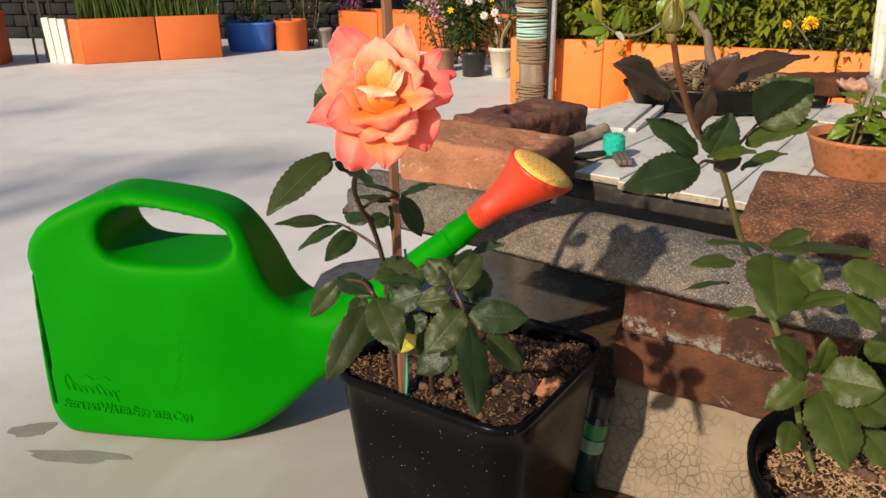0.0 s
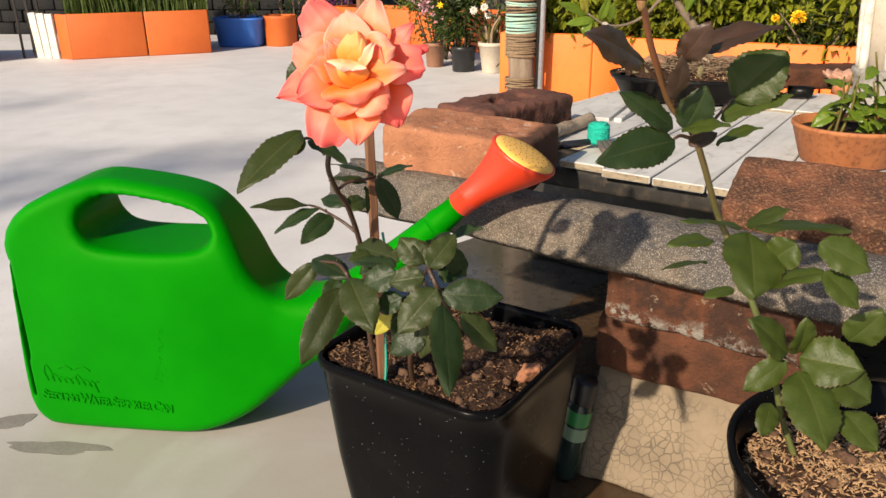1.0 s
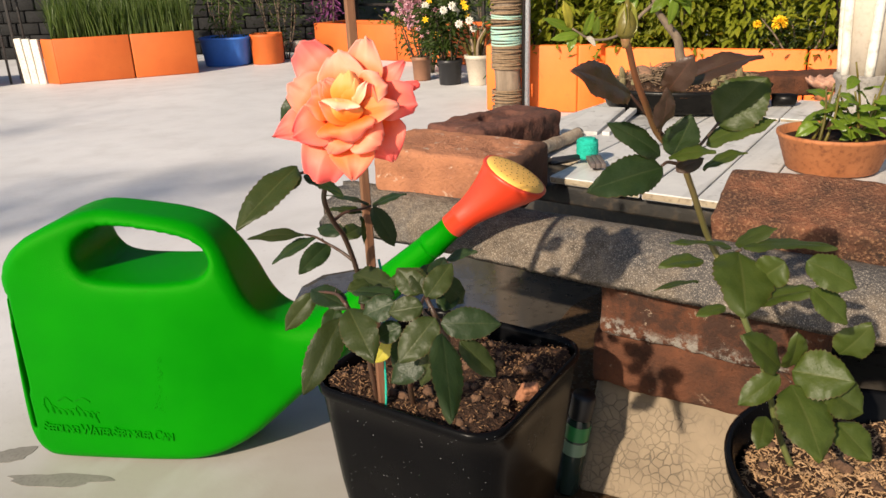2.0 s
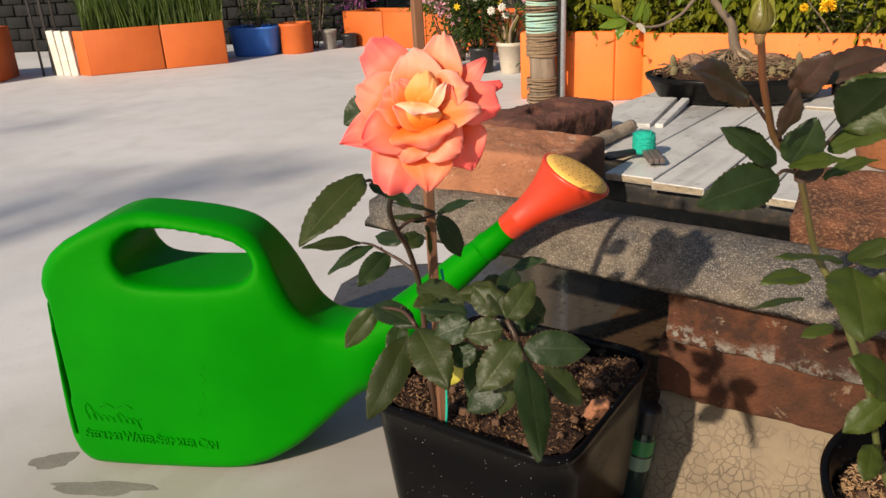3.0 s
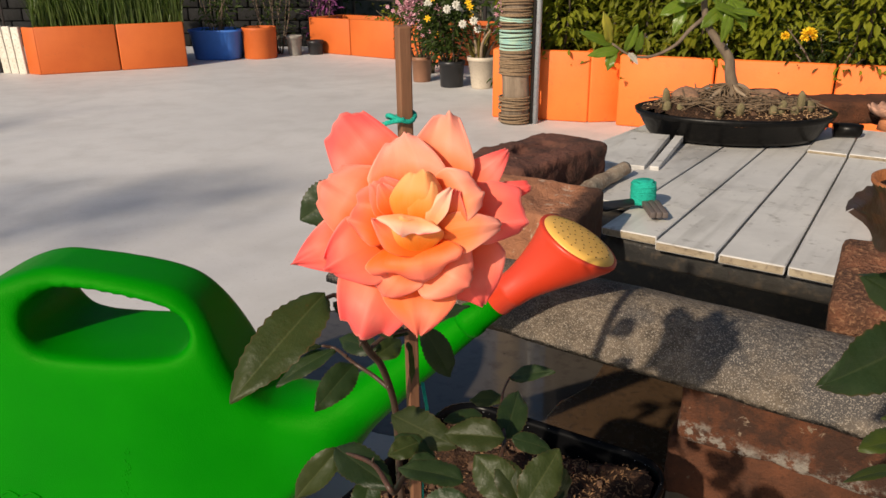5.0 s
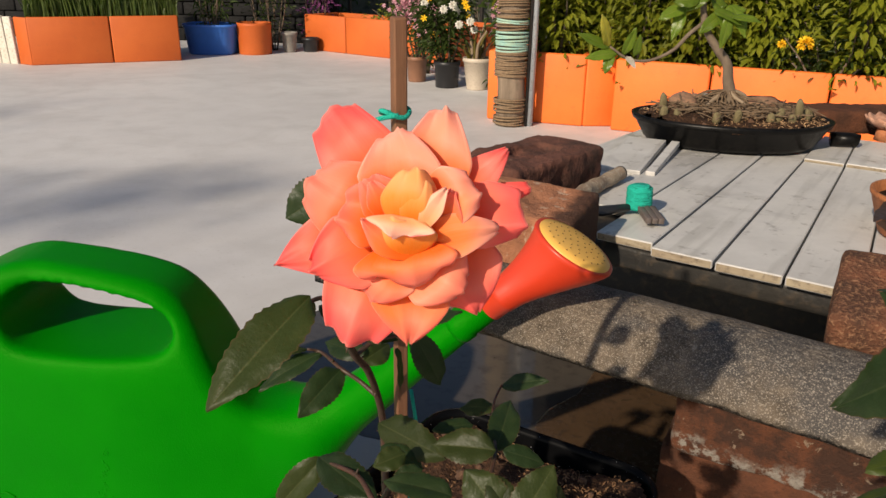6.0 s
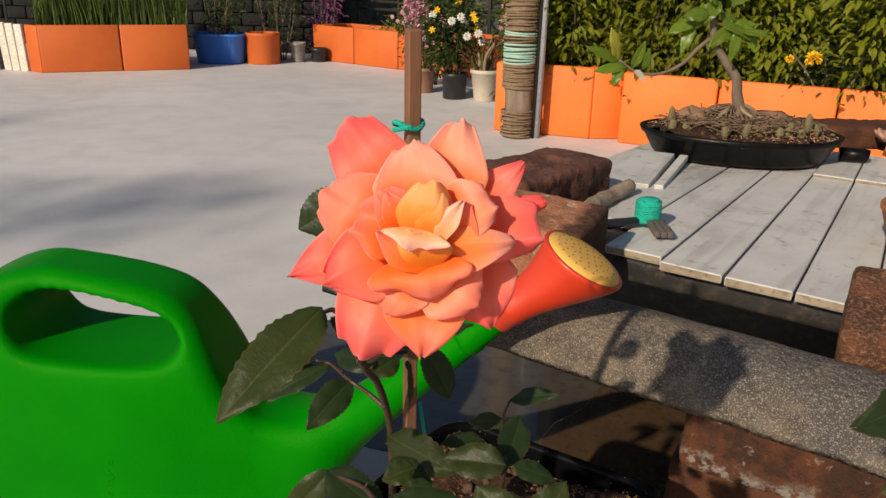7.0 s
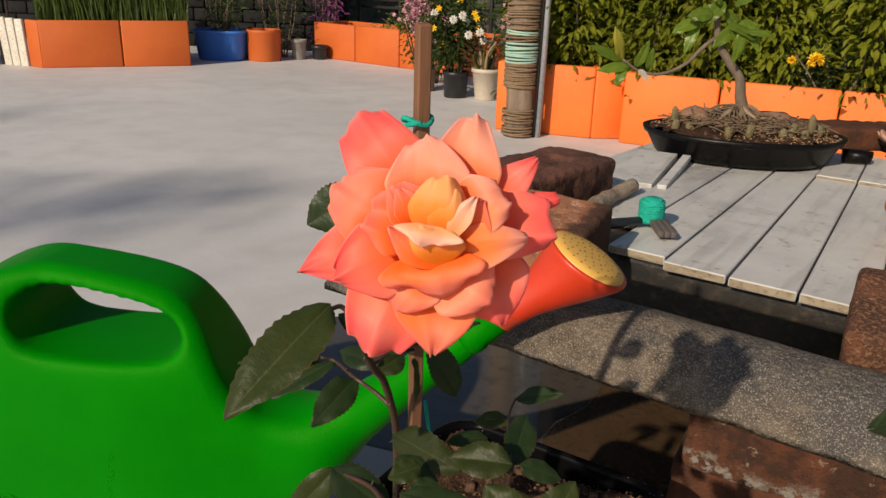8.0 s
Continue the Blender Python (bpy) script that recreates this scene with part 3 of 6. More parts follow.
def blot(name, x, y, rx, ry, rz, mat, label, seed, z=0.0006):
    """A thin uneven patch that lies on the floor."""
    rnd = random.Random(seed)
    ph = [rnd.uniform(0, math.tau) for _ in range(5)]
    bm = bmesh.new()
    mid = bm.verts.new((0, 0, z))
    ring, rim = [], []
    for i in range(48):
        a = math.tau * i / 48
        r = 1 + 0.16 * math.sin(2 * a + ph[0]) + 0.12 * math.sin(3 * a + ph[1]) + 0.07 * math.sin(5 * a + ph[2]) + 0.05 * math.sin(9 * a + ph[3])
        ring.append(bm.verts.new((rx * r * math.cos(a), ry * r * math.sin(a), z)))
        rim.append(bm.verts.new((rx * r * 1.02 * math.cos(a), ry * r * 1.02 * math.sin(a), 0.0002)))
    for i in range(48):
        j = (i + 1) % 48
        bm.faces.new((mid, ring[i], ring[j]))
        bm.faces.new((ring[i], rim[i], rim[j], ring[j]))
    alone(name, bm, mat, label, "stain", pose(x, y, 0, 0, 0, rz), kind="structure", smooth=False)


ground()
blot("damp_spot", -0.474, 0.859, 0.027, 0.020, 10, M["stain"], "small dark damp spot on the concrete floor", 1)
blot("damp_spot", -0.373, 0.808, 0.070, 0.014, 0, M["stain"], "small dark damp spot on the concrete floor", 2)
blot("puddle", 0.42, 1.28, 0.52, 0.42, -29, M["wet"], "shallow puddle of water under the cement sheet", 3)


blot("mud_patch", 0.39, 1.12, 0.150, 0.34, -12, M["mud"], "brown muddy patch on the floor between the pot and the bricks", 5, 0.0014)
# a dark sheet laid where the pot's shadow belongs, round the bottle
blot("damp_patch", 0.355, 0.770, 0.055, 0.060, 0, M["damp"], "dark patch round the bottle, in place of the pot's shadow", 7)


# ---- bricks ----
def brick_mesh(name, sx, sy, sz, seed, frog=False, wear=0.0035, r=0.008):
    def field(p):
        d = box_field(p - np.array((0, 0, sz / 2)), (sx / 2, sy / 2, sz / 2), r)
        d += wear * 0.6 * vnoise(p, 0.035, seed) + wear * 0.4 * vnoise(p, 0.012, seed + 1) + 0.0006 * vnoise(p, 0.005, seed + 2)
        d += 0.008 * np.maximum(0, vnoise(p, 0.055, seed + 3) - 0.5)
        if frog:
            q = p - np.array((0, 0, sz))
            d = np.maximum(d, -(box_field(q, (sx * 0.26, sy * 0.20, 0.009), 0.005) + 0.005 * vnoise(p, 0.02, seed + 5)))
        return d
    return nets(name, field, (-sx / 2 - 0.015, -sy / 2 - 0.015, -0.015), (sx / 2 + 0.015, sy / 2 + 0.015, sz + 0.015), 0.0034)


def brick(mat, at, size, seed, label, frog=False, wear=0.0035):
    alone("brick", brick_mesh("brick", *size, seed, frog, wear), mat, label, "brick", at, "loose bricks")


TILT = -29.0        # heading of the cement sheet and of the deck's front
brick(M["brick_painted"], pose(0.477, 0.856, 0.208, 0, 0, -27), (0.245, 0.115, 0.075), 11, "chipped red brick with flaking whitish paint, under the cement sheet")
brick(M["brick_red"], pose(0.473, 0.872, 0.133, 0, 0, -23), (0.25, 0.115, 0.075), 12, "plain brown-red brick in the stack under the sheet")
brick(M["brick_orange"], pose(0.160, 1.083, 0.322, 3, 2, -20), (0.222, 0.12, 0.072), 13, "worn pale orange brick lying on the cement sheet")
brick(M["brick_dark"], pose(0.200, 1.281, 0.324, 0, 0, 53), (0.212, 0.122, 0.070), 14, "dark sooty brick with a hollowed top", True, 0.0045)
brick(M["brick_speckled"], pose(0.597, 0.868, 0.318, 16, 0, -24), (0.24, 0.115, 0.060), 15, "rough reddish brick with dark moss, lying on the sheet")
brick(M["brick_red"], pose(0.856, 1.84, 0.334, 0, 0, 4), (0.24, 0.11, 0.044), 16, "old red brick behind the black tray")
brick(M["brick_dark"], pose(0.615, 1.86, 0.334, 0, 0, 2), (0.22, 0.11, 0.050), 17, "dark old brick behind the black tray")


def crackle_block():
    def field(p):
        q = p.copy()
        q[:, 1] += (q[:, 2] - 0.065) * -0.45
        return box_field(q - np.array((0, 0, 0.066)), (0.16, 0.06, 0.066), 0.008) + 0.002 * vnoise(p, 0.04, 31) + 0.0006 * vnoise(p, 0.01, 32)
    alone("cement_block", nets("cement_block", field, (-0.18, -0.12, -0.02), (0.18, 0.13, 0.15), 0.004), M["crackle"],
          "cream cement block with a net of fine cracks", "block", pose(0.502, 0.852, 0.0, 0, 0, -22))


crackle_block()


def cement_sheet():
    """One wave of an old corrugated sheet, with thickness."""
    bm = bmesh.new()
    nu, nv, t = 24, 40, 0.007
    top, low = [], []
    for j in range(nv + 1):
        x = -0.44 + 1.12 * j / nv
        a, b = [], []
        for i in range(nu + 1):
            s = i / nu
            y = -0.105 + 0.150 * s
            z = 0.046 * math.sin(math.pi * s ** 0.80)
            z += 0.0006 * math.sin(x * 23 + i) + 0.0004 * math.sin(x * 61)
            e = 0.0012 * math.sin(j * 2.3) * (1 if i in (0, nu) else 0)
            a.append(bm.verts.new((x + (0.006 * math.sin(i * 1.7) if j in (0, nv) else 0), y + e, z)))
            b.append(bm.verts.new((x + (0.006 * math.sin(i * 1.7) if j in (0, nv) else 0), y + e, z - t)))
        top.append(a)
        low.append(b)
    for j in range(nv):
        for i in range(nu):
            bm.faces.new((top[j][i], top[j + 1][i], top[j + 1][i + 1], top[j][i + 1]))
            bm.faces.new((low[j][i], low[j][i + 1], low[j + 1][i + 1], low[j + 1][i]))
        for i in (0, nu):
            bm.faces.new((top[j][i], low[j][i], low[j + 1][i], top[j + 1][i]))
    for j in (0, nv):
        for i in range(nu):
            bm.faces.new((top[j][i], top[j][i + 1], low[j][i + 1], low[j][i]))
    alone("cement_sheet", bm, M["sheet"], "weathered grey corrugated cement sheet resting on stacked bricks", "roofing sheet",
          pose(0.388, 0.928, 0.287, 0, 0, TILT))


cement_sheet()

# the raised bed under the deck
E1, E2 = Vector((math.cos(radians(TILT)), math.sin(radians(TILT)), 0)), Vector((-math.sin(radians(TILT)), math.cos(radians(TILT)), 0))
DECK0 = Vector((0.348, 1.100, 0))


def on_deck(a, b, z=0.0, rz=0.0):
    p = DECK0 + E1 * a + E2 * b
    return pose(p.x, p.y, z, 0, 0, TILT + rz)


def deck():
    base = thing("deck_bed", 0, 0, 0, 0, "low damp dark concrete bed topped with whitewashed strips", "platform", kind="structure")
    base.matrix_world = on_deck(0, 0)
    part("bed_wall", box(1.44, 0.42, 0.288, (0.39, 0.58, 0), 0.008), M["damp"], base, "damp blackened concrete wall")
    bm = box(1.42, 0.79, 0.031, (0.40, 0.395, 0.289), 0.006)
    for v in bm.verts:
        v.co.x *= 1 - 0.24 * max(0.0, v.co.y)
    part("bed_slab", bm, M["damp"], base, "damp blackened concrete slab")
    pitch, gap = 0.0742, 0.0032

    def strip(name, k, y0, y1, lift, rnd):
        """One board; all of them narrow a little towards the back."""
        bm = box(1, 1, 0.011, (0, 0.5, 0), 0.0)
        for v in bm.verts:
            y = y0 + (y1 - y0) * v.co.y + rnd.uniform(-0.0015, 0.0015)
            f = 1 - 0.24 * max(0.0, y)
            side = gap / 2 if v.co.x < 0 else pitch - gap / 2
            v.co.x = (k * pitch + 0.006 + side) * f - 0.013 * max(0.0, y) + rnd.uniform(-0.0005, 0.0005)
            v.co.y = y
        bmesh.ops.bevel(bm, geom=bm.edges[:], offset=0.0014, segments=1, affect="EDGES")
        ob = part(name, bm, (M["deck"], M["deck_edge"]), base, "", False)
        for f in ob.data.polygons:
            f.material_index = 1 if f.normal.y < -0.8 else 0
        ob.matrix_local = pose(0, 0, 0.3215 + lift)

    rnd = random.Random(40)
    for k in range(-4, 16):
        start = {-4: 0.22, -3: 0.13, -2: 0.10, -1: -0.004}.get(k, -0.020 + rnd.uniform(-0.003, 0.003))
        stop = 0.772 if k < 1 else 0.545 + rnd.uniform(-0.003, 0.003)
        strip("strip", k, start, stop, rnd.uniform(-0.0006, 0.0012), rnd)
        if k >= 1:
            strip("back_strip", k, stop + 0.004, 0.772, 0.004 + rnd.uniform(0, 0.0015), rnd)


deck()


# ---- watering can ----
def watering_can():
    can = thing("watering_can", -0.28, 0.92, 0, 0, "bright green plastic watering can with a red sprinkler head", "watering can")
    ox, oy = -0.28, 0.92
    outline = [(-.395, 0), (-.235, 0), (-.175, .005), (-.12, .030), (-.075, .068), (-.035, .105), (0, .138), (0, .19), (-.05, .196), (-.08, .207),
               (-.1, .23), (-.117, .27), (-.13, .300), (-.15, .328), (-.178, .341), (-.25, .353), (-.318, .358), (-.422, .306),
               (-.425, .22), (-.436, .065), (-.431, .026), (-.415, .006)]
    hole = [(-.319, .288), (-.298, .268), (-.168, .268), (-.147, .281), (-.148, .299), (-.166, .316), (-.20, .326), (-.26, .335), (-.298, .334), (-.321, .316)]
    def eased(poly, n):
        p = [(x - ox, z) for x, z in poly]
        for _ in range(n):
            p = [q for (x, z), (u, w) in zip(p, p[1:] + p[:1]) for q in ((x * 0.75 + u * 0.25, z * 0.75 + w * 0.25), (x * 0.25 + u * 0.75, z * 0.25 + w * 0.75))]
        return p
    outline = eased(outline, 2)
    hole = eased(hole, 3)

    def field(p):
        x, y, z = p[:, 0], p[:, 1], p[:, 2]
        flat = p[:, [0, 2]]
        s = np.clip((z - 0.24) / 0.12, 0, 1)
        half = 0.070 - 0.030 * s * s * (3 - 2 * s) * np.clip((x + 0.11) / 0.10, 0, 1)
        e = np.clip((x - 0.06) / 0.24, 0, 1)
        half = half - 0.032 * e * e * (3 - 2 * e)
        r = 0.017
        a, b = poly_field(flat, outline) + r, np.abs(y) - half + r
        d = np.sqrt(np.maximum(a, 0) ** 2 + np.maximum(b, 0) ** 2) + np.minimum(np.maximum(a, b), 0) - r
        ridged = flat + np.stack([0 * z, 0.0007 * np.cos(x * 430) * np.clip((z - 0.30) / 0.01, 0, 1)], 1)
        d = -smin(-d, poly_field(ridged, hole) - 0.001, 0.011)
        p0, p1 = np.array((-0.02 - ox, 0.0, 0.160)), np.array((0.150 - ox, -0.022, 0.318))
        e = p1 - p0
        t = np.clip(((p - p0) @ e) / (e @ e), 0, 1.0)
        rad = 0.036 - 0.0205 * t ** 0.75
        cone = np.linalg.norm(p - p0 - t[:, None] * e, axis=1) - rad
        d = smin(d, cone, 0.045)
        slot = poly_field(flat, [(-0.142, 0.05), (-0.137, 0.05), (-0.134, 0.16), (-0.134, 0.25), (-0.140, 0.26), (-0.141, 0.16)])
        d = np.maximum(d, -np.maximum(np.maximum(slot, np.abs(y + 0.055) - 0.016), -1))
        return d
    part("body", nets("can_body", field, (-0.19, -0.095, -0.02), (0.47, 0.095, 0.385), 0.0042), M["green"], can, "blow-moulded green plastic body with a built-in grip")
    axis = Vector((0.170, -0.022, 0.158)).normalized()
    c0 = Vector((0.150 - ox, -0.022, 0.318))
    bm = loft([(c0 - axis * 0.022, axis, 0.0168), (c0 - axis * 0.018, axis, 0.0178), (c0 - axis * 0.010, axis, 0.0176), (c0 - axis * 0.007, axis, 0.0160), (c0 + axis * 0.026, axis, 0.0146)], 32)
    part("spout_collar", bm, M["green"], can)
    n = Vector((0.48, -0.09, 0.87)).normalized()
    face = Vector((0.241 - ox, -0.022, 0.394))
    rings = [(c0 + axis * 0.019, axis, 0.0150), (c0 + axis * 0.020, axis, 0.0164), (c0 + axis * 0.036, axis, 0.0166), (c0 + axis * 0.0365, axis, 0.0174), (c0 + axis * 0.041, axis, 0.0176)]
    end = c0 + axis * 0.041
    for k in range(1, 9):
        s = k / 8
        rings.append((end.lerp(face - n * 0.004, s), axis.lerp(n, s ** 2.6), 0.0172 + (0.0405 - 0.0172) * s ** 1.5))
    rings += [(face, n, 0.0420), (face + n * 0.0025, n, 0.0415), (face + n * 0.0025, n, 0.0385)]
    head = part("sprinkler_head", loft(rings, 40), M["red"], can, "red plastic sprinkler funnel")
    disc = loft([(face + n * 0.0005, n, 0.0384), (face + n * 0.0035, n, 0.0380), (face + n * 0.0065, n, 0.028), (face + n * 0.0075, n, 0.010)], 40)
    plate = part("sprinkler_plate", disc, M["yellow"], head, "domed yellow plate with rows of holes")
    u = n.orthogonal().normalized()
    v = n.cross(u)
    bm = bmesh.new()
    for ring, count in ((0.0, 1), (0.009, 6), (0.016, 12), (0.023, 16), (0.030, 21)):
        for k in range(count):
            a = math.tau * k / count + ring * 90
            h = 0.0075 if ring < 0.011 else (0.0075 - (ring - 0.010) * 0.0555 if ring < 0.029 else 0.0065 - (ring - 0.028) * 0.3)
            c = face + n * (h - 0.0006) + u * (ring * math.cos(a)) + v * (ring * math.sin(a))
            loft([(c, n, 0.00075), (c + n * 0.0011, n, 0.00075)], 8, (True, True), bm)
    part("sprinkler_holes", bm, M["hole"], head)
    # moulded writing
    cu = bpy.data.curves.new("writing", "FONT")
    words = "Seedling Water Sprinkler Can"
    cu.body, cu.size, cu.extrude, cu.space_character, cu.small_caps_scale = words, 0.0205, 0.0024, 0.86, 0.78
    for k, ch in enumerate(words):
        cu.body_format[k].use_small_caps = ch.islower()
    cu.offset = 0.0004
    tmp = new("tmp", cu)
    bpy.context.view_layer.update()
    me = bpy.data.meshes.new_from_object(tmp.evaluated_get(bpy.context.evaluated_depsgraph_get()))
    bpy.data.objects.remove(tmp)
    co = np.array([v.co for v in me.vertices])
    wide = co[:, 0].max() - co[:, 0].min()
    ob = part("raised_writing", me, M["green"], can, "raised green lettering")
    ob.matrix_local = Matrix.Translation((-0.406 - ox, -0.0692, 0.050)) @ Euler((radians(90), radians(3.0), 0)).to_matrix().to_4x4() @ Matrix.Diagonal((0.186 / wide, 1, 1, 1))
    def flow(t):
        """A running line of small loops after one tall flourish."""
        tall = 0.008 * math.exp(-((t - 0.10) / 0.09) ** 2) + 0.005 * math.exp(-((t - 0.62) / 0.05) ** 2) - 0.006 * math.exp(-((t - 0.90) / 0.05) ** 2)
        return (-0.400 + 0.080 * t + 0.0034 * math.sin(math.tau * 9 * t) - ox, -0.0702, 0.083 - 0.006 * t + (0.0042 + abs(tall)) * math.cos(math.tau * 9 * t + 0.6) + tall)
    bm = tube([flow(k / 259) for k in range(260)], 0.0010, 6)
    for x0, x1 in ((-0.376, -0.356), (-0.352, -0.330)):
        tube(spline([(x0 - ox, -0.0702, 0.098), ((x0 + x1) / 2 - ox, -0.0702, 0.103), (x1 - ox, -0.0702, 0.097)], 14), 0.0011, 6, bm)
    part("raised_mark", bm, M["green"], can, "raised flowing mark")
    rnd = random.Random(91)
    bm = bmesh.new()
    for _ in range(70):
        t = rnd.random()
        c = Vector((-0.219 - 0.016 * t + rnd.gauss(0, 0.0016 + 0.0030 * t) - ox, -0.0698, 0.168 - 0.084 * t))
        r = rnd.uniform(0.0005, 0.0013)
        bmesh.ops.create_icosphere(bm, subdivisions=1, radius=1.0, matrix=Matrix.Translation(c) @ Matrix.Diagonal((r, 0.0007, r * rnd.uniform(1, 2.2), 1)))
    part("dried_drip", bm, M["green"], can, "rough dried drip on the plastic")
    return can


watering_can()


# ---- leaves and petals ----
def leaf_mesh(name, length, width, fold=0.22, bend=0.12, serrate=0.07, n=18, curl=0.0):
    """A leaf along +y, its face to +z."""
    me = bpy.data.meshes.new(name)
    us = [-1, -0.75, -0.5, -0.25, -0.08, 0, 0.08, 0.25, 0.5, 0.75, 1]
    ph = length * 7919 % 6.28
    verts, faces, uvs = [], [], []
    for j in range(n + 1):
        s = j / n
        w = width / 2 * (math.sin(math.pi * min(1, s ** 0.84)) ** 0.66 if 0 < s < 1 else 0.0) + 0.0003
        w *= 1 - 0.30 * max(0.0, s - 0.80) / 0.20
        for u in us:
            k = 1 + (serrate * (1 if j % 2 else -1) if abs(u) == 1 and 1 < j < n - 1 else 0)
            y = s * length + (serrate * 0.35 * length / n if abs(u) == 1 and j % 2 else 0)
            z = abs(u) * w * fold - bend * length * s * s + 0.018 * length * math.sin(s * 9 + u * 2 + ph) * abs(u) + 0.035 * width * math.sin(s * 19 + ph) * u * abs(u) - 0.10 * width * abs(u) ** 3
            verts.append((u * w * k, y, z + curl * length * math.sin(math.pi * s) * u))
            uvs.append((0.5 + u / 2, s))
    m = len(us)
    for j in range(n):
        for i in range(m - 1):
            faces.append((j * m + i, j * m + i + 1, (j + 1) * m + i + 1, (j + 1) * m + i))
    me.from_pydata(verts, [], faces)
    layer = me.uv_layers.new(name="UVMap")
    for lp in me.loops:
        layer.data[lp.index].uv = uvs[lp.vertex_index]
    me.polygons.foreach_set("use_smooth", [True] * len(me.polygons))
    return me


def leaf(parent, base, tip, width, mat, face=(0, -0.5, 0.85), fold=0.2, bend=0.10, name="leaf", curl=0.0):
    """A leaf from base to tip, its upper side towards face."""
    base, tip, face = Vector(base), Vector(tip), Vector(face)
    y = tip - base
    size = y.length
    rnd = random.Random(int(base.x * 9973 + tip.z * 7919 + base.z * 5003 + 1000))
    bend, fold, curl = bend + rnd.uniform(-0.02, 0.16), fold * rnd.uniform(0.5, 1.7), curl + rnd.uniform(-0.07, 0.07)
    me = leaf_mesh(name, size, width * 0.96, fold, bend, 0.04, 26, curl)
    y.normalize()
    x = y.cross(face).normalized()
    z = x.cross(y)
    # the bend lowers the tip, so the leaf is pitched up by as much
    m = Matrix((x, y, z)).transposed().to_4x4()
    m.translation = base - parent.matrix_world.translation
    ob = part(name, me, mat, parent)
    ob.matrix_local = m @ Matrix.Rotation(math.atan(bend), 4, "X")
    return ob


def close_petal(grid, uvs, n, m):
    """Gives a petal sheet its two faces and a rim."""
    me = bpy.data.meshes.new("petal")
    quads = [(j * m + i, j * m + i + 1, (j + 1) * m + i + 1, (j + 1) * m + i) for j in range(n) for i in range(m - 1)]
    g = np.array(grid)
    nrm = np.zeros_like(g)
    for a, b, c, d in quads:
        f = np.cross(g[c] - g[a], g[d] - g[b])
        for k in (a, b, c, d):
            nrm[k] += f
    nrm /= np.linalg.norm(nrm, axis=1)[:, None] + 1e-12
    outer = g - nrm * 0.00045
    count = len(grid)
    faces = quads + [(d + count, c + count, b + count, a + count) for a, b, c, d in quads]
    edge = [i for i in range(m)] + [j * m + m - 1 for j in range(1, n + 1)] + [n * m + i for i in range(m - 2, -1, -1)] + [j * m for j in range(n - 1, 0, -1)]
    faces += [(edge[k], edge[k] + count, edge[(k + 1) % len(edge)] + count, edge[(k + 1) % len(edge)]) for k in range(len(edge))]
    me.from_pydata(np.concatenate([g, outer]).tolist(), [], faces)
    layer = me.uv_layers.new(name="UVMap")
    for lp in me.loops:
        layer.data[lp.index].uv = uvs[lp.vertex_index % count]
    slot = [1] * len(quads) + [0] * len(quads) + [0] * len(edge)
    me.polygons.foreach_set("use_smooth", [True] * len(me.polygons))
    return me, slot


def sheet_mesh(root, tip, wide, blunt, heights, cup, rolls, bow, seed, n=20, m=23):
    """A petal seen from its face (+z): its spine runs from root to tip over three heights, and
    rolls are how far the left, right and outer rims turn back."""
    rnd = random.Random(seed)
    ph = [rnd.uniform(0, 6.28) for _ in range(5)]
    crest, nick = rnd.uniform(-0.45, 0.45), rnd.uniform(-0.8, 0.8)
    root, tip = Vector((*root, 0)), Vector((*tip, 0))
    size, way = (tip - root).length, (tip - root).normalized()
    across = Vector((way.y, -way.x, 0))
    mid = root.lerp(tip, 0.5) + across * bow
    grid, uvs = [], []
    for j in range(n + 1):
        s = j / n
        c = root * (1 - s) ** 2 + mid * 2 * s * (1 - s) + tip * s * s
        tan = ((mid - root) * (1 - s) + (tip - mid) * s).normalized()
        side = Vector((tan.y, -tan.x, 0))
        z0 = heights[0] * (1 - s) ** 2 + heights[1] * 2 * s * (1 - s) + heights[2] * s * s
        if s < 0.55:
            w = 0.30 + 0.70 * math.sin(s / 0.55 * math.pi / 2)
        else:
            w = 1 - (1 - max(0.03, blunt)) * ((s - 0.55) / 0.45) ** 1.25
        w *= wide / 2
        end = max(0.0, s - 0.70) / 0.30
        for i in range(m):
            u = -1 + 2 * i / (m - 1)
            le, re = max(0.0, -u - 0.5) / 0.5, max(0.0, u - 0.5) / 0.5
            grip = min(1.0, s * 1.7)
            turn = 0.5 * (rolls[0] * le * le + rolls[1] * re * re) * grip
            z = z0 + cup * u * u * w - wide * 0.34 * turn - wide * 0.42 * rolls[2] * end * end
            z += wide * s * (0.026 * math.sin(u * 3.0 + ph[0]) + 0.014 * math.sin(u * 6.5 + s * 4 + ph[1]) * s + 0.012 * math.sin(s * 6 + ph[2]))
            z += wide * (0.12 * s * max(0.0, 1 - abs(u - crest) * 1.5) + 0.045 * s * s * math.sin(u * 5 + ph[4]) * max(0.0, s - 0.3))
            push = -0.05 * wide * blunt * abs(u) ** 3.2 * s ** 5 - wide * 0.10 * rolls[2] * end * end
            push += wide * s ** 6 * (0.16 * max(0.0, 1 - abs(u - crest) * 1.5) * blunt - 0.035 * max(0.0, 1 - abs(u - nick) * 9) + 0.012 * math.sin(u * 9 + ph[3]))
            p = c + side * (w * (u - 0.16 * (rolls[1] * re * re - rolls[0] * le * le) * grip)) + tan * push
            grid.append((p.x, p.y, z))
            uvs.append((0.5 + u / 2, s))
    return close_petal(grid, uvs, n, m)


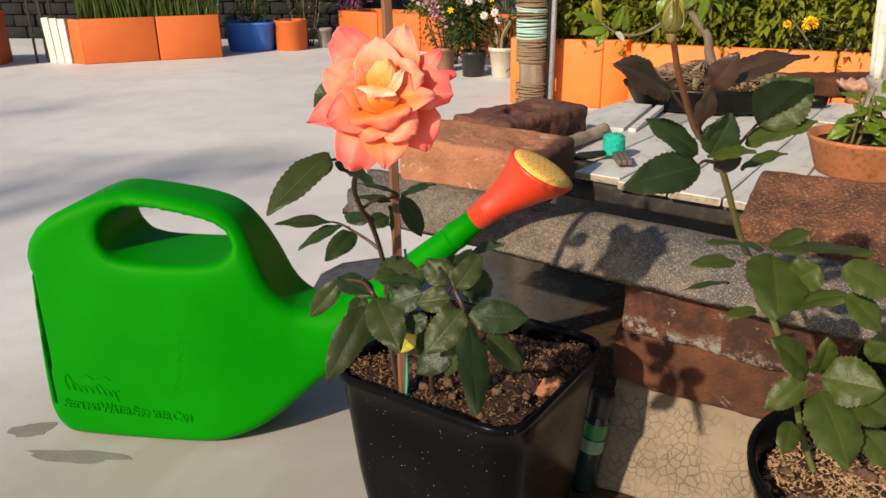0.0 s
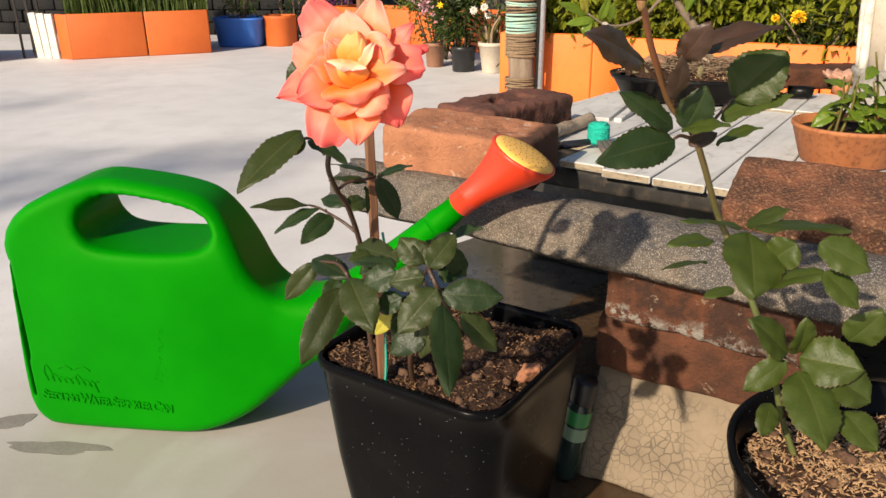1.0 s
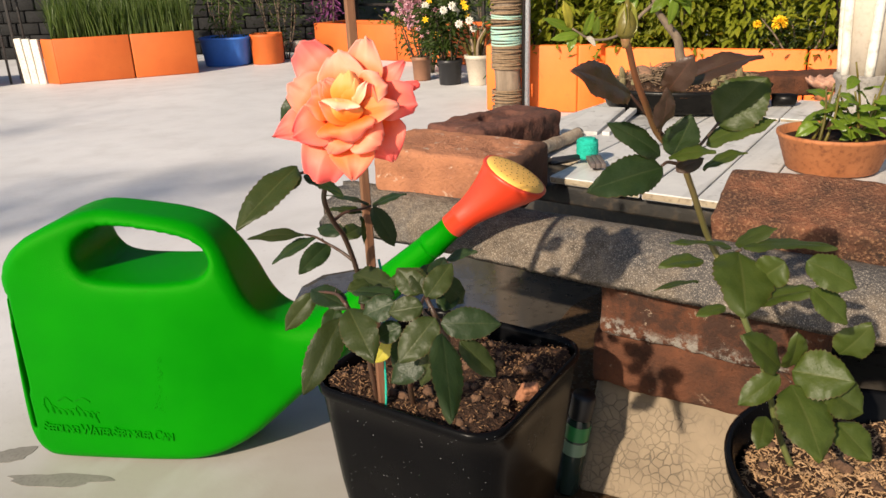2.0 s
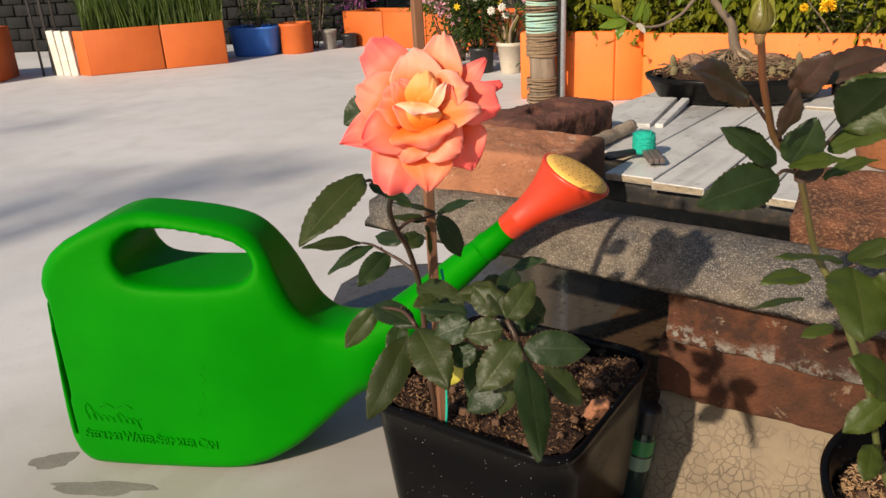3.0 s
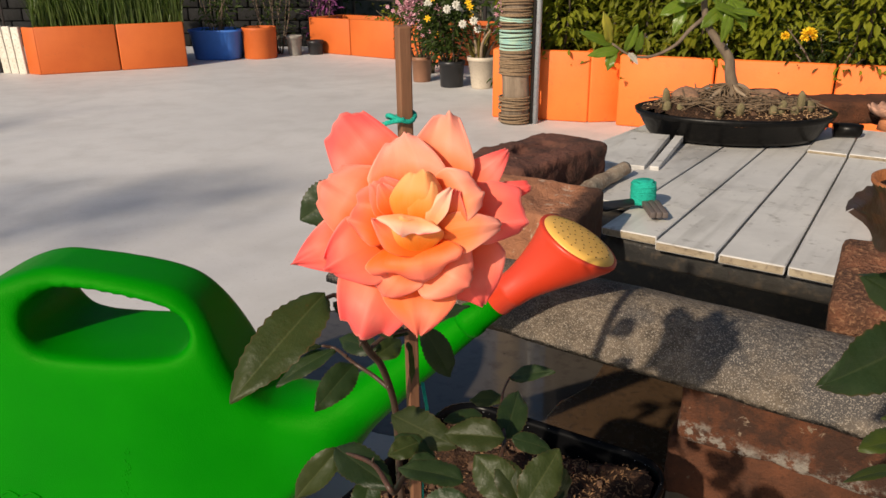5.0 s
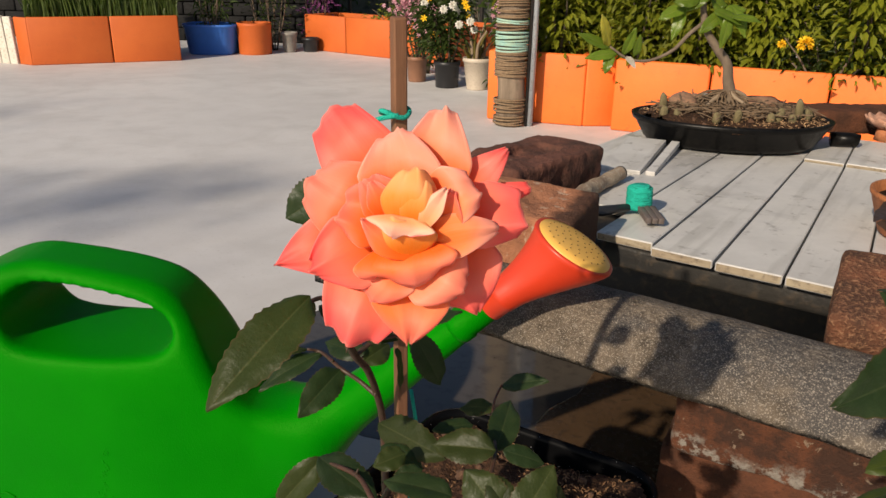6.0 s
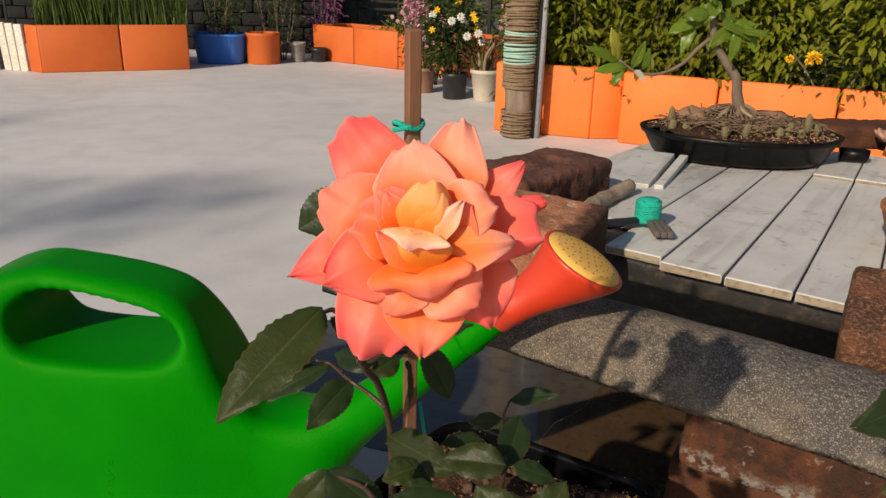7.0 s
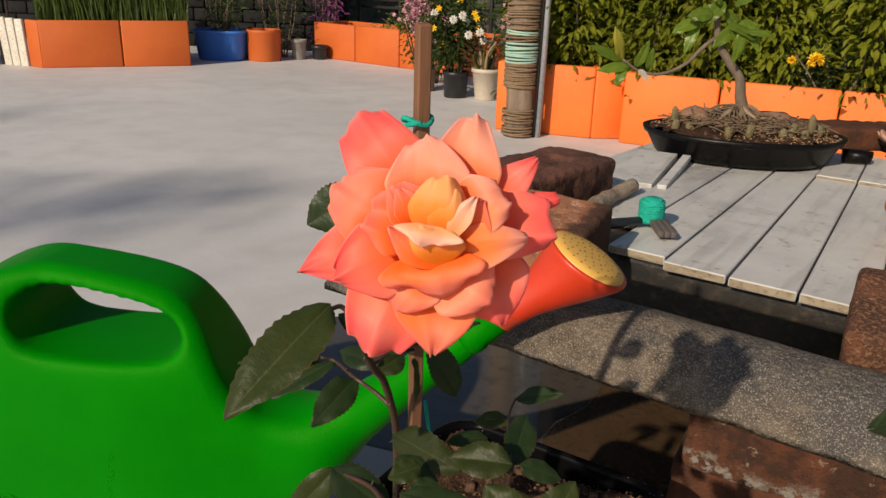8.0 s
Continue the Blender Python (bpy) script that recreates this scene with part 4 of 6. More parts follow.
def blossom(parent, centre, facing):
    """The open rose: a closed heart and rings of reflexed petals."""
    head = new("flower_head")
    head.empty_display_size = 0.01
    head.parent = parent
    w = Vector(facing).normalized()
    u = Vector((0, 0, 1)).cross(w).normalized()
    v = w.cross(u)
    m = Matrix((u, v, w)).transposed().to_4x4()
    m.translation = Vector(centre) - parent.matrix_world.translation
    head.matrix_local = m
    tagged(head, "large open coral and orange rose bloom with a yellow heart")

    coral = (M["petal_back"], M["petal_coral"])
    inner = (M["petal_back"], M["petal"])
    cream = (M["petal_coral"], M["petal_pale"])
    red = (M["petal_back"], M["petal_back"])
    glow = (M["petal_core"], M["petal_core"])
    rich = (M["petal_pale"], M["petal"])
    pale = (M["petal_coral"], M["petal_lip"])

    def sheet(root, tip, wide, blunt, heights, cup, rolls, bow, mats):
        """Millimetres: to the right and up as one looks into the bloom, heights towards the viewer."""
        mm = 0.001
        me, slot = sheet_mesh((root[0] * mm, root[1] * mm), (tip[0] * mm, tip[1] * mm), wide * mm, blunt, [h * mm for h in heights], cup, rolls, bow * mm, int(tip[0] * 7 + tip[1] * 3))
        part("petal", me, mats, head)
        me.polygons.foreach_set("material_index", slot)
    # outer petals
    sheet((-5, 9), (-31, 43), 32, 0.66, (-8, 0.4, -2), 0.10, (0.1, 0.2, 0.0), 0, coral)
    sheet((6, 8), (12, 46), 28, 0.36, (-6, 4.4, 4), 0.15, (0.1, 0.2, 0.0), 1, cream)
    sheet((10, 10), (36, 33), 16, 0.20, (-6, 0.2, -2), 0.1, (0.1, 0.2, 0.1), 2, coral)
    sheet((12, 9), (45, 19), 11, 0.45, (-9, -4.2, -6), 0.0, (0.1, 0.2, 0.1), 0, red)
    sheet((10, 5), (42, 9), 27, 0.70, (-6, 0.8, -2), 0.05, (0.1, 0.2, 0.0), -2, coral)
    sheet((9, -2), (27, -31), 36, 0.10, (-9, -3.6, -9), 0.05, (0.1, 0.1, 0.1), -4, coral)
    sheet((-6, -8), (-22, -42), 36, 0.62, (-8, 0.4, -5), 0.12, (0.2, 0.1, 0.0), 3, coral)
    sheet((0, -8), (1, -43), 31, 0.14, (-5, 4.0, -2), 0.15, (0.1, 0.2, 0.1), -2, inner)
    sheet((-8, 0), (-51, -14), 25, 0.02, (-6, 1.6, 2), 0.15, (0.15, 0.1, 0.1), 3, coral)
    sheet((-5, 4), (-36, 19), 33, 0.58, (-5, 6.4, 4), 0.20, (0.2, 0.1, 0.1), -2, inner)
    # middle petals
    sheet((-2, 6), (-6, 37), 32, 0.42, (-2, 9.0, 8), 0.22, (0.2, 0.1, 0.1), 2, cream)
    sheet((4, 12), (25, 18), 23, 0.62, (0, 13.0, 11), 0.25, (0.1, 0.1, 0.2), 1, cream)
    sheet((-4, -1), (-35, -15), 30, 0.30, (-2, 9.2, 6), 0.15, (0.2, 0.1, 0.1), 2, coral)
    sheet((-2, -4), (-13, -24), 26, 0.50, (-1, 7.4, 5), 0.15, (0.1, 0.1, 0.1), 0, inner)
    sheet((3, -5), (22, -19), 31, 0.34, (-1, 9.0, 6), 0.15, (0.2, 0.1, 0.1), 2, inner)
    sheet((-2, 3), (-24, 9), 26, 0.60, (1, 10.4, 8), 0.25, (0.1, 0.1, 0.1), 2, inner)
    sheet((8, -2), (17, 17), 18, 0.12, (5, 12.5, 13), 0.15, (0.0, 0.1, 0.0), 0, inner)
    sheet((1, -5), (34, 4), 17, 0.28, (6, 15.0, 9), 0.20, (0.2, 0.2, 0.2), -2, cream)
    sheet((-1, -2), (2, -16), 40, 0.80, (7, 15.0, 12), 0.15, (0.2, 0.2, 0.25), 0, inner)
    sheet((-1, 4), (-15, 20), 18, 0.45, (2, 11.2, 11), 0.25, (0.1, 0.1, 0.1), 0, inner)
    # the heart: a closed cone with its front petals turned out at the lip
    sheet((-5, 4), (-13, 19), 11, 0.30, (7, 13, 13), 0.20, (0.0, 0.1, 0.1), 1, rich)
    sheet((1, 0), (3, 23.5), 23, 0.50, (11, 17, 17), -0.20, (0.1, 0.1, 0.0), 0, glow)
    sheet((2, 0), (7, 20), 13, 0.45, (13, 17.5, 18), -0.20, (0.0, 0.1, 0.1), 0, glow)
    sheet((5, -7), (-15, 6), 13, 0.04, (13, 19, 18), -0.15, (0.0, 0.1, 0.0), -2, rich)
    sheet((6, 2), (15, 18), 8, 0.22, (15, 18, 17), 0.10, (0.1, 0.2, 0.1), -1, pale)
    sheet((1, -8), (-1, 5), 25, 0.70, (13, 20, 19.5), -0.25, (0.0, 0.0, 0.0), 0, glow)
    sheet((0, 7.5), (-1, 1.5), 25, 0.55, (20, 22, 22), 0.0, (0.0, 0.0, 0.0), 0, pale)
    # sepals below the bloom
    for k in range(5):
        me = leaf_mesh("sepal", 0.026, 0.008, 0.2, -0.2, 0.0, 8)
        ob = part("sepal", me, M["sepal"], head)
        ob.matrix_local = pose(0, 0, -0.014, 0, 0, 72 * k + 20) @ pose(0, 0, 0, -15, 0, 0)
    part("hip", loft([((0, 0, -0.032), (0, 0, 1), 0.003), ((0, 0, -0.024), (0, 0, 1), 0.0062), ((0, 0, -0.015), (0, 0, 1), 0.0075), ((0, 0, -0.010), (0, 0, 1), 0.006)], 14), M["stem_green"], head)


def thorns(points, every, bm, rnd, size=0.0045):
    for k in range(2, len(points) - 2, every):
        p, ax = points[k], (points[k + 1] - points[k - 1]).normalized()
        s = ax.orthogonal().normalized()
        s.rotate(Matrix.Rotation(rnd.uniform(0, 6.28), 3, ax))
        tube([p, p + s * size * 0.6 - ax * 0.0004, p + s * size - ax * 0.0016], [0.0011, 0.0006, 0.0001], 6, bm)


def stalk(parent, pts, r0, r1, mat, name="stem", n=24, thorny=0, seed=1):
    o = parent.matrix_world.translation
    line = spline([Vector(p) - o for p in pts], n)
    bm = tube(line, [r0 + (r1 - r0) * k / (n - 1) for k in range(n)], 10)
    if thorny:
        thorns(line, thorny, bm, random.Random(seed))
    return part(name, bm, mat, parent)


def square_pot():
    """Square black pot with rounded corners: wall with thickness and a rolled lip."""
    pot = thing("flower_pot", 0.1785, 0.723, 0, -26, "glossy black square plastic flower pot with white specks, filled with soil", "flower pot")

    def ring(bm, half, z, r, seg=6):
        out = []
        for q in range(4):
            for k in range(seg + 1):
                a = math.pi / 2 * (q + k / seg)
                cx, cy = ((1, 1), (-1, 1), (-1, -1), (1, -1))[q]
                out.append(bm.verts.new((cx * (half - r) + r * math.cos(a), cy * (half - r) + r * math.sin(a), z)))
        return out
    bm = bmesh.new()
    rows = [(0.076, 0.0, 0.024), (0.083, 0.004, 0.026), (0.087, 0.03, 0.028), (0.0975, 0.12, 0.031), (0.1045, 0.205, 0.034), (0.1062, 0.227, 0.034), (0.1088, 0.230, 0.034), (0.1096, 0.236, 0.034), (0.1086, 0.240, 0.034),
            (0.1060, 0.2405, 0.033), (0.1040, 0.234, 0.032), (0.097, 0.16, 0.030)]
    loops = [ring(bm, *r) for r in rows]
    n = len(loops[0])
    for a, b in zip(loops, loops[1:]):
        for i in range(n):
            bm.faces.new((a[i], a[(i + 1) % n], b[(i + 1) % n], b[i]))
    bm.faces.new(loops[0][::-1])
    part("pot_wall", bm, M["pot"], pot)
    return pot


def soil_patch(parent, inside, size, z, seed, husks, amp=0.010, clods=26, flake=1.0, band=None, flakes="husk", mound=None):
    """Uneven soil, with flakes and clods lying in it."""
    rnd = random.Random(seed)
    n = 60
    pts = np.array([((i / n * 2 - 1) * size, (j / n * 2 - 1) * size, 0.0) for j in range(n + 1) for i in range(n + 1)])
    hz = z + amp * vnoise(pts, 0.05, seed) + amp * 0.5 * vnoise(pts, 0.018, seed + 1) + amp * 0.22 * vnoise(pts, 0.007, seed + 2)
    if mound:
        hz = hz - mound[2] * ((pts[:, 0] / mound[0]) ** 2 + (pts[:, 1] / mound[1]) ** 2) ** 2
    bm = bmesh.new()
    vs = [bm.verts.new((p[0], p[1], h)) for p, h in zip(pts, hz)]
    for j in range(n):
        for i in range(n):
            q = (vs[j * (n + 1) + i], vs[j * (n + 1) + i + 1], vs[(j + 1) * (n + 1) + i + 1], vs[(j + 1) * (n + 1) + i])
            if all(inside(v.co.x, v.co.y) for v in q):
                bm.faces.new(q)
    bmesh.ops.delete(bm, geom=[v for v in bm.verts if not v.link_faces], context="VERTS")
    part("soil", bm, M["soil"], parent, "dark crumbly potting soil")

    def height(x, y):
        i, j = int((x / size + 1) / 2 * n), int((y / size + 1) / 2 * n)
        return hz[min(j, n) * (n + 1) + min(i, n)]
    verts, faces = [], []
    while len(faces) < husks * 2:
        x, y = rnd.uniform(-size, size), rnd.uniform(-size, size)
        if not inside(x * 1.03, y * 1.03) or vnoise(np.array([(x, y, 0.0)]), 0.06, seed + 7)[0] < rnd.uniform(-0.7, 0.5):
            continue
        if band is not None and y < band + rnd.gauss(0, 0.018):
            continue
        m = pose(x, y, height(x, y) + rnd.uniform(0.0003, 0.003), rnd.uniform(-40, 40), rnd.uniform(-40, 40), rnd.uniform(0, 360))
        ln, wd = rnd.uniform(0.003, 0.0055) * flake, rnd.uniform(0.0008, 0.0016) * flake
        k = len(verts)
        verts += [tuple(m @ Vector(c)) for c in ((-ln, 0, 0), (0, wd, 0.0008), (ln, 0, 0), (0, -wd, 0.0008), (0, 0, 0.0014))]
        faces += [(k, k + 1, k + 4), (k + 1, k + 2, k + 4), (k + 2, k + 3, k + 4), (k + 3, k, k + 4)]
    me = bpy.data.meshes.new("husk")
    me.from_pydata(verts, [], faces)
    tagged(part("husk", me, M[flakes], parent, "scattered rice husks"), kind="stuff")
    bm = bmesh.new()
    for _ in range(clods):
        x, y = rnd.uniform(-size, size), rnd.uniform(-size, size)
        if inside(x * 1.06, y * 1.06):
            r = rnd.uniform(0.0018, 0.0055)
            own = bmesh.new()
            bmesh.ops.create_icosphere(own, subdivisions=2, radius=r)
            for v in own.verts:
                v.co *= 1 + 0.75 * noise.noise(v.co.normalized() * 1.6 + Vector((x * 90, y * 90, 0)))
            bmesh.ops.translate(own, vec=(x, y, height(x, y) + r * 0.3), verts=own.verts)
            me = bpy.data.meshes.new("t")
            own.to_mesh(me)
            own.free()
            bm.from_mesh(me)
            bpy.data.meshes.remove(me)
    tagged(part("clod", bm, M["clod"], parent, "small earth clods"), kind="stuff")


pot_one = square_pot()
soil_patch(pot_one, lambda x, y: max(abs(x), abs(y)) < 0.1015 and abs(x) + abs(y) < 0.184, 0.106, 0.227, 5, 2400, 0.011, 90, 0.60, None, "husk_damp")


def stake():
    st = thing("plant_stake", 0.117, 0.655, 0.195, 0, "square brown wooden stake with a teal string tie", "stake")
    way = Vector((0.006, -0.043, 0.420))
    bm = bmesh.new()
    box(0.0072, 0.0072, way.length, (0, 0, 0), 0.0008, bm, 1)
    for v in bm.verts:
        v.co.x += 0.0006 * math.sin(v.co.z * 31)
    ob = part("stake_rod", bm, M["stake"], st, "", False)
    ob.matrix_local = way.to_track_quat("Z", "Y").to_matrix().to_4x4() @ pose(0, 0, 0, 0, 0, 20)
    o = st.matrix_world.translation
    bm = bmesh.new()
    t = Vector((0.1205, 0.6165, 0.567)) - o
    pts = [t + Vector((0.0075 * math.cos(a), 0.0075 * math.sin(a), 0.0016 * math.sin(a * 2))) for a in [math.tau * k / 16 for k in range(17)]]
    tube(pts, 0.0013, 7, bm)
    tube(spline([t + Vector((0.003, -0.0075, 0)), t + Vector((-0.010, -0.006, -0.004)), t + Vector((-0.013, -0.002, -0.016)), t + Vector((-0.010, 0.0, -0.035))], 14), 0.0013, 7, bm)
    part("string_tie", bm, M["teal"], st, "teal string knotted round the stake")
    bm = tube(spline([(0.003, -0.007, 0.02), (0.006, -0.008, 0.06), (0.006, -0.008, 0.11), (0.012, -0.009, 0.15), (0.008, -0.01, 0.19)], 20), 0.0012, 6)
    part("string_tie", bm, M["teal"], st)


stake()


# ---- the rose in bloom ----
rose_one = thing("rose_plant", 0.109, 0.655, 0.21, 0, "rose bush with one big coral bloom and dusty dark leaves", "rose")
stalk(rose_one, [(0.112, 0.665, 0.205), (0.109, 0.640, 0.296), (0.109, 0.635, 0.345), (0.109, 0.625, 0.382), (0.107, 0.600, 0.422), (0.104, 0.580, 0.443), (0.107, 0.550, 0.473), (0.124, 0.530, 0.505), (0.130, 0.520, 0.520)], 0.0026, 0.0018, M["stem_red"], "stem", 40, 5, 3)
stalk(rose_one, [(0.107, 0.545, 0.480), (0.098, 0.545, 0.491), (0.094, 0.540, 0.493), (0.086, 0.520, 0.495)], 0.0014, 0.0009, M["stem_red"], "leaf_stalk", 14)
stalk(rose_one, [(0.108, 0.625, 0.390), (0.095, 0.630, 0.398), (0.083, 0.633, 0.404), (0.066, 0.652, 0.404), (0.057, 0.650, 0.407)], 0.0016, 0.0009, M["stem_red"], "leaf_stalk", 18, 4, 5)
stalk(rose_one, [(0.104, 0.580, 0.443), (0.112, 0.590, 0.447), (0.125, 0.600, 0.447), (0.130, 0.605, 0.448)], 0.0014, 0.0009, M["stem_red"], "leaf_stalk", 14)
stalk(rose_one, [(0.150, 0.660, 0.205), (0.150, 0.630, 0.268), (0.175, 0.570, 0.326), (0.203, 0.500, 0.374), (0.198, 0.480, 0.406), (0.191, 0.485, 0.419)], 0.0030, 0.0016, M["stem_red"], "stem", 30, 6, 7)
stalk(rose_one, [(0.110, 0.640, 0.310), (0.119, 0.600, 0.345), (0.124, 0.540, 0.381), (0.125, 0.520, 0.397), (0.112, 0.540, 0.397), (0.088, 0.560, 0.390)], 0.0022, 0.0011, M["stem_red"], "stem", 26, 6, 9)
blossom(rose_one, (0.1450, 0.495, 0.5440), (0.02, -0.95, 0.26))
leaf(rose_one, (0.106, 0.548, 0.546), (0.082, 0.545, 0.531), 0.022, M["leaf"], face=(0.3, -0.8, 0.3))
leaf(rose_one, (0.097, 0.525, 0.502), (0.066, 0.480, 0.471), 0.025, M["leaf_olive"], face=(0.2, -0.8, 0.55), fold=0.30, bend=0.16, curl=-0.08)
leaf(rose_one, (0.094, 0.540, 0.493), (0.082, 0.530, 0.483), 0.012, M["leaf_olive"], face=(0.2, -0.8, 0.55))
leaf(rose_one, (0.057, 0.650, 0.407), (0.011, 0.630, 0.410), 0.011, M["leaf_olive"], face=(0.1, -0.3, 0.95))
leaf(rose_one, (0.066, 0.652, 0.404), (0.031, 0.630, 0.387), 0.016, M["leaf"], face=(0.1, -0.3, 0.95))
leaf(rose_one, (0.083, 0.633, 0.404), (0.065, 0.600, 0.390), 0.020, M["leaf"], face=(0.2, -0.8, 0.55))
leaf(rose_one, (0.098, 0.535, 0.493), (0.127, 0.530, 0.479), 0.015, M["leaf"], face=(0.1, -0.3, 0.95))
leaf(rose_one, (0.130, 0.600, 0.451), (0.095, 0.600, 0.459), 0.012, M["leaf"], face=(0.1, -0.3, 0.95))
leaf(rose_one, (0.124, 0.600, 0.444), (0.096, 0.600, 0.447), 0.011, M["leaf_olive"], face=(0.1, -0.3, 0.95))
leaf(rose_one, (0.130, 0.610, 0.446), (0.157, 0.620, 0.454), 0.015, M["leaf"], face=(0.1, -0.3, 0.95))
leaf(rose_one, (0.133, 0.600, 0.448), (0.147, 0.610, 0.411), 0.017, M["leaf"], face=(0.2, -0.8, 0.55))
leaf(rose_one, (0.125, 0.590, 0.444), (0.128, 0.580, 0.424), 0.008, M["leaf_olive"], face=(0.9, -0.4, 0.2))
leaf(rose_one, (0.098, 0.630, 0.417), (0.069, 0.650, 0.413), 0.016, M["leaf"], face=(0.2, -0.8, 0.55))
leaf(rose_one, (0.098, 0.630, 0.412), (0.110, 0.650, 0.414), 0.017, M["leaf_olive"], face=(0.2, -0.8, 0.55))
leaf(rose_one, (0.112, 0.600, 0.389), (0.153, 0.570, 0.390), 0.022, M["leaf_olive"], face=(0.2, -0.8, 0.55))
leaf(rose_one, (0.117, 0.580, 0.387), (0.142, 0.570, 0.382), 0.014, M["leaf"], face=(0.1, -0.3, 0.95))
leaf(rose_one, (0.086, 0.570, 0.384), (0.061, 0.560, 0.355), 0.017, M["leaf_olive"], face=(0.2, -0.8, 0.55))
leaf(rose_one, (0.087, 0.560, 0.392), (0.124, 0.530, 0.390), 0.020, M["leaf"], face=(0.2, -0.8, 0.55))
leaf(rose_one, (0.118, 0.530, 0.382), (0.092, 0.500, 0.333), 0.025, M["leaf_olive"], face=(0.2, -0.8, 0.55))
leaf(rose_one, (0.129, 0.510, 0.399), (0.153, 0.475, 0.376), 0.028, M["leaf_olive"], face=(0.2, -0.8, 0.55))
leaf(rose_one, (0.166, 0.500, 0.409), (0.141, 0.500, 0.397), 0.020, M["leaf"], face=(0.2, -0.8, 0.55))
leaf(rose_one, (0.169, 0.500, 0.390), (0.150, 0.500, 0.379), 0.017, M["leaf"], face=(0.2, -0.8, 0.55))
leaf(rose_one, (0.191, 0.485, 0.419), (0.207, 0.505, 0.437), 0.018, M["leaf_olive"], face=(0.2, -0.8, 0.55))
leaf(rose_one, (0.186, 0.490, 0.420), (0.169, 0.500, 0.435), 0.019, M["leaf_olive"], face=(0.2, -0.8, 0.55))
leaf(rose_one, (0.189, 0.490, 0.420), (0.180, 0.500, 0.434), 0.014, M["leaf_olive"], face=(0.2, -0.8, 0.55))
leaf(rose_one, (0.189, 0.480, 0.415), (0.165, 0.480, 0.410), 0.018, M["leaf_olive"], face=(0.2, -0.8, 0.55))
leaf(rose_one, (0.198, 0.475, 0.409), (0.175, 0.457, 0.384), 0.024, M["leaf_olive"], face=(0.2, -0.8, 0.55))
leaf(rose_one, (0.202, 0.470, 0.407), (0.241, 0.475, 0.405), 0.023, M["leaf"], face=(0.2, -0.8, 0.55))
leaf(rose_one, (0.204, 0.460, 0.405), (0.213, 0.420, 0.363), 0.025, M["leaf"], face=(0.45, -0.75, 0.5))
leaf(rose_one, (0.215, 0.470, 0.394), (0.238, 0.480, 0.362), 0.018, M["leaf_olive"], face=(0.2, -0.8, 0.55))
leaf(rose_one, (0.190, 0.475, 0.380), (0.166, 0.470, 0.361), 0.020, M["leaf"], face=(0.2, -0.8, 0.55))
leaf(rose_one, (0.200, 0.500, 0.427), (0.213, 0.520, 0.400), 0.017, M["leaf"], face=(0.2, -0.8, 0.55))
leaf(rose_one, (0.157, 0.520, 0.367), (0.144, 0.520, 0.349), 0.012, M["leaf_yellow"], face=(0.2, -0.8, 0.55))
leaf(rose_one, (0.196, 0.475, 0.387), (0.187, 0.470, 0.359), 0.013, M["leaf_olive"], face=(0.2, -0.8, 0.55))
leaf(rose_one, (0.162, 0.520, 0.405), (0.128, 0.530, 0.403), 0.017, M["leaf"], face=(0.1, -0.3, 0.95))
leaf(rose_one, (0.201, 0.500, 0.403), (0.204, 0.530, 0.415), 0.018, M["leaf"], face=(0.2, -0.8, 0.55))
leaf(rose_one, (0.172, 0.520, 0.378), (0.163, 0.500, 0.353), 0.018, M["leaf"], face=(0.2, -0.8, 0.55))
leaf(rose_one, (0.109, 0.550, 0.382), (0.104, 0.530, 0.362), 0.016, M["leaf"], face=(0.2, -0.8, 0.55))

leaf(rose_one, (0.181, 0.570, 0.397), (0.147, 0.575, 0.394), 0.0202, M["leaf_olive"], face=(0.2, -0.55, 0.8))
leaf(rose_one, (0.181, 0.585, 0.386), (0.188, 0.620, 0.397), 0.0183, M["leaf"], face=(0.2, -0.55, 0.8))
leaf(rose_one, (0.166, 0.620, 0.379), (0.143, 0.610, 0.380), 0.0113, M["leaf"], face=(0.2, -0.55, 0.8))
leaf(rose_one, (0.182, 0.600, 0.379), (0.163, 0.600, 0.387), 0.0088, M["leaf"], face=(0.2, -0.55, 0.8))
leaf(rose_one, (0.185, 0.570, 0.397), (0.207, 0.575, 0.387), 0.0113, M["leaf"], face=(0.2, -0.55, 0.8))
leaf(rose_one, (0.134, 0.560, 0.398), (0.119, 0.550, 0.396), 0.0132, M["leaf_olive"], face=(0.2, -0.55, 0.8))
leaf(rose_one, (0.144, 0.550, 0.396), (0.130, 0.540, 0.390), 0.0145, M["leaf"], face=(0.2, -0.55, 0.8))
stalk(rose_one, [(0.181, 0.575, 0.392), (0.179, 0.560, 0.388), (0.178, 0.540, 0.387), (0.191, 0.490, 0.400)], 0.0011, 0.0016, M["stem_red"], "leaf_stalk", 14)

stalk(rose_one, [(0.181, 0.575, 0.392), (0.178, 0.620, 0.383), (0.178, 0.655, 0.375), (0.182, 0.680, 0.372)], 0.0011, 0.0007, M["stem_red"], "leaf_stalk", 14)
leaf(rose_one, (0.182, 0.680, 0.372), (0.212, 0.668, 0.385), 0.013, M["leaf"], face=(-0.3, -0.5, 0.8), fold=0.35)
leaf(rose_one, (0.178, 0.645, 0.376), (0.156, 0.650, 0.371), 0.012, M["leaf_olive"], face=(0.1, -0.4, 0.9))


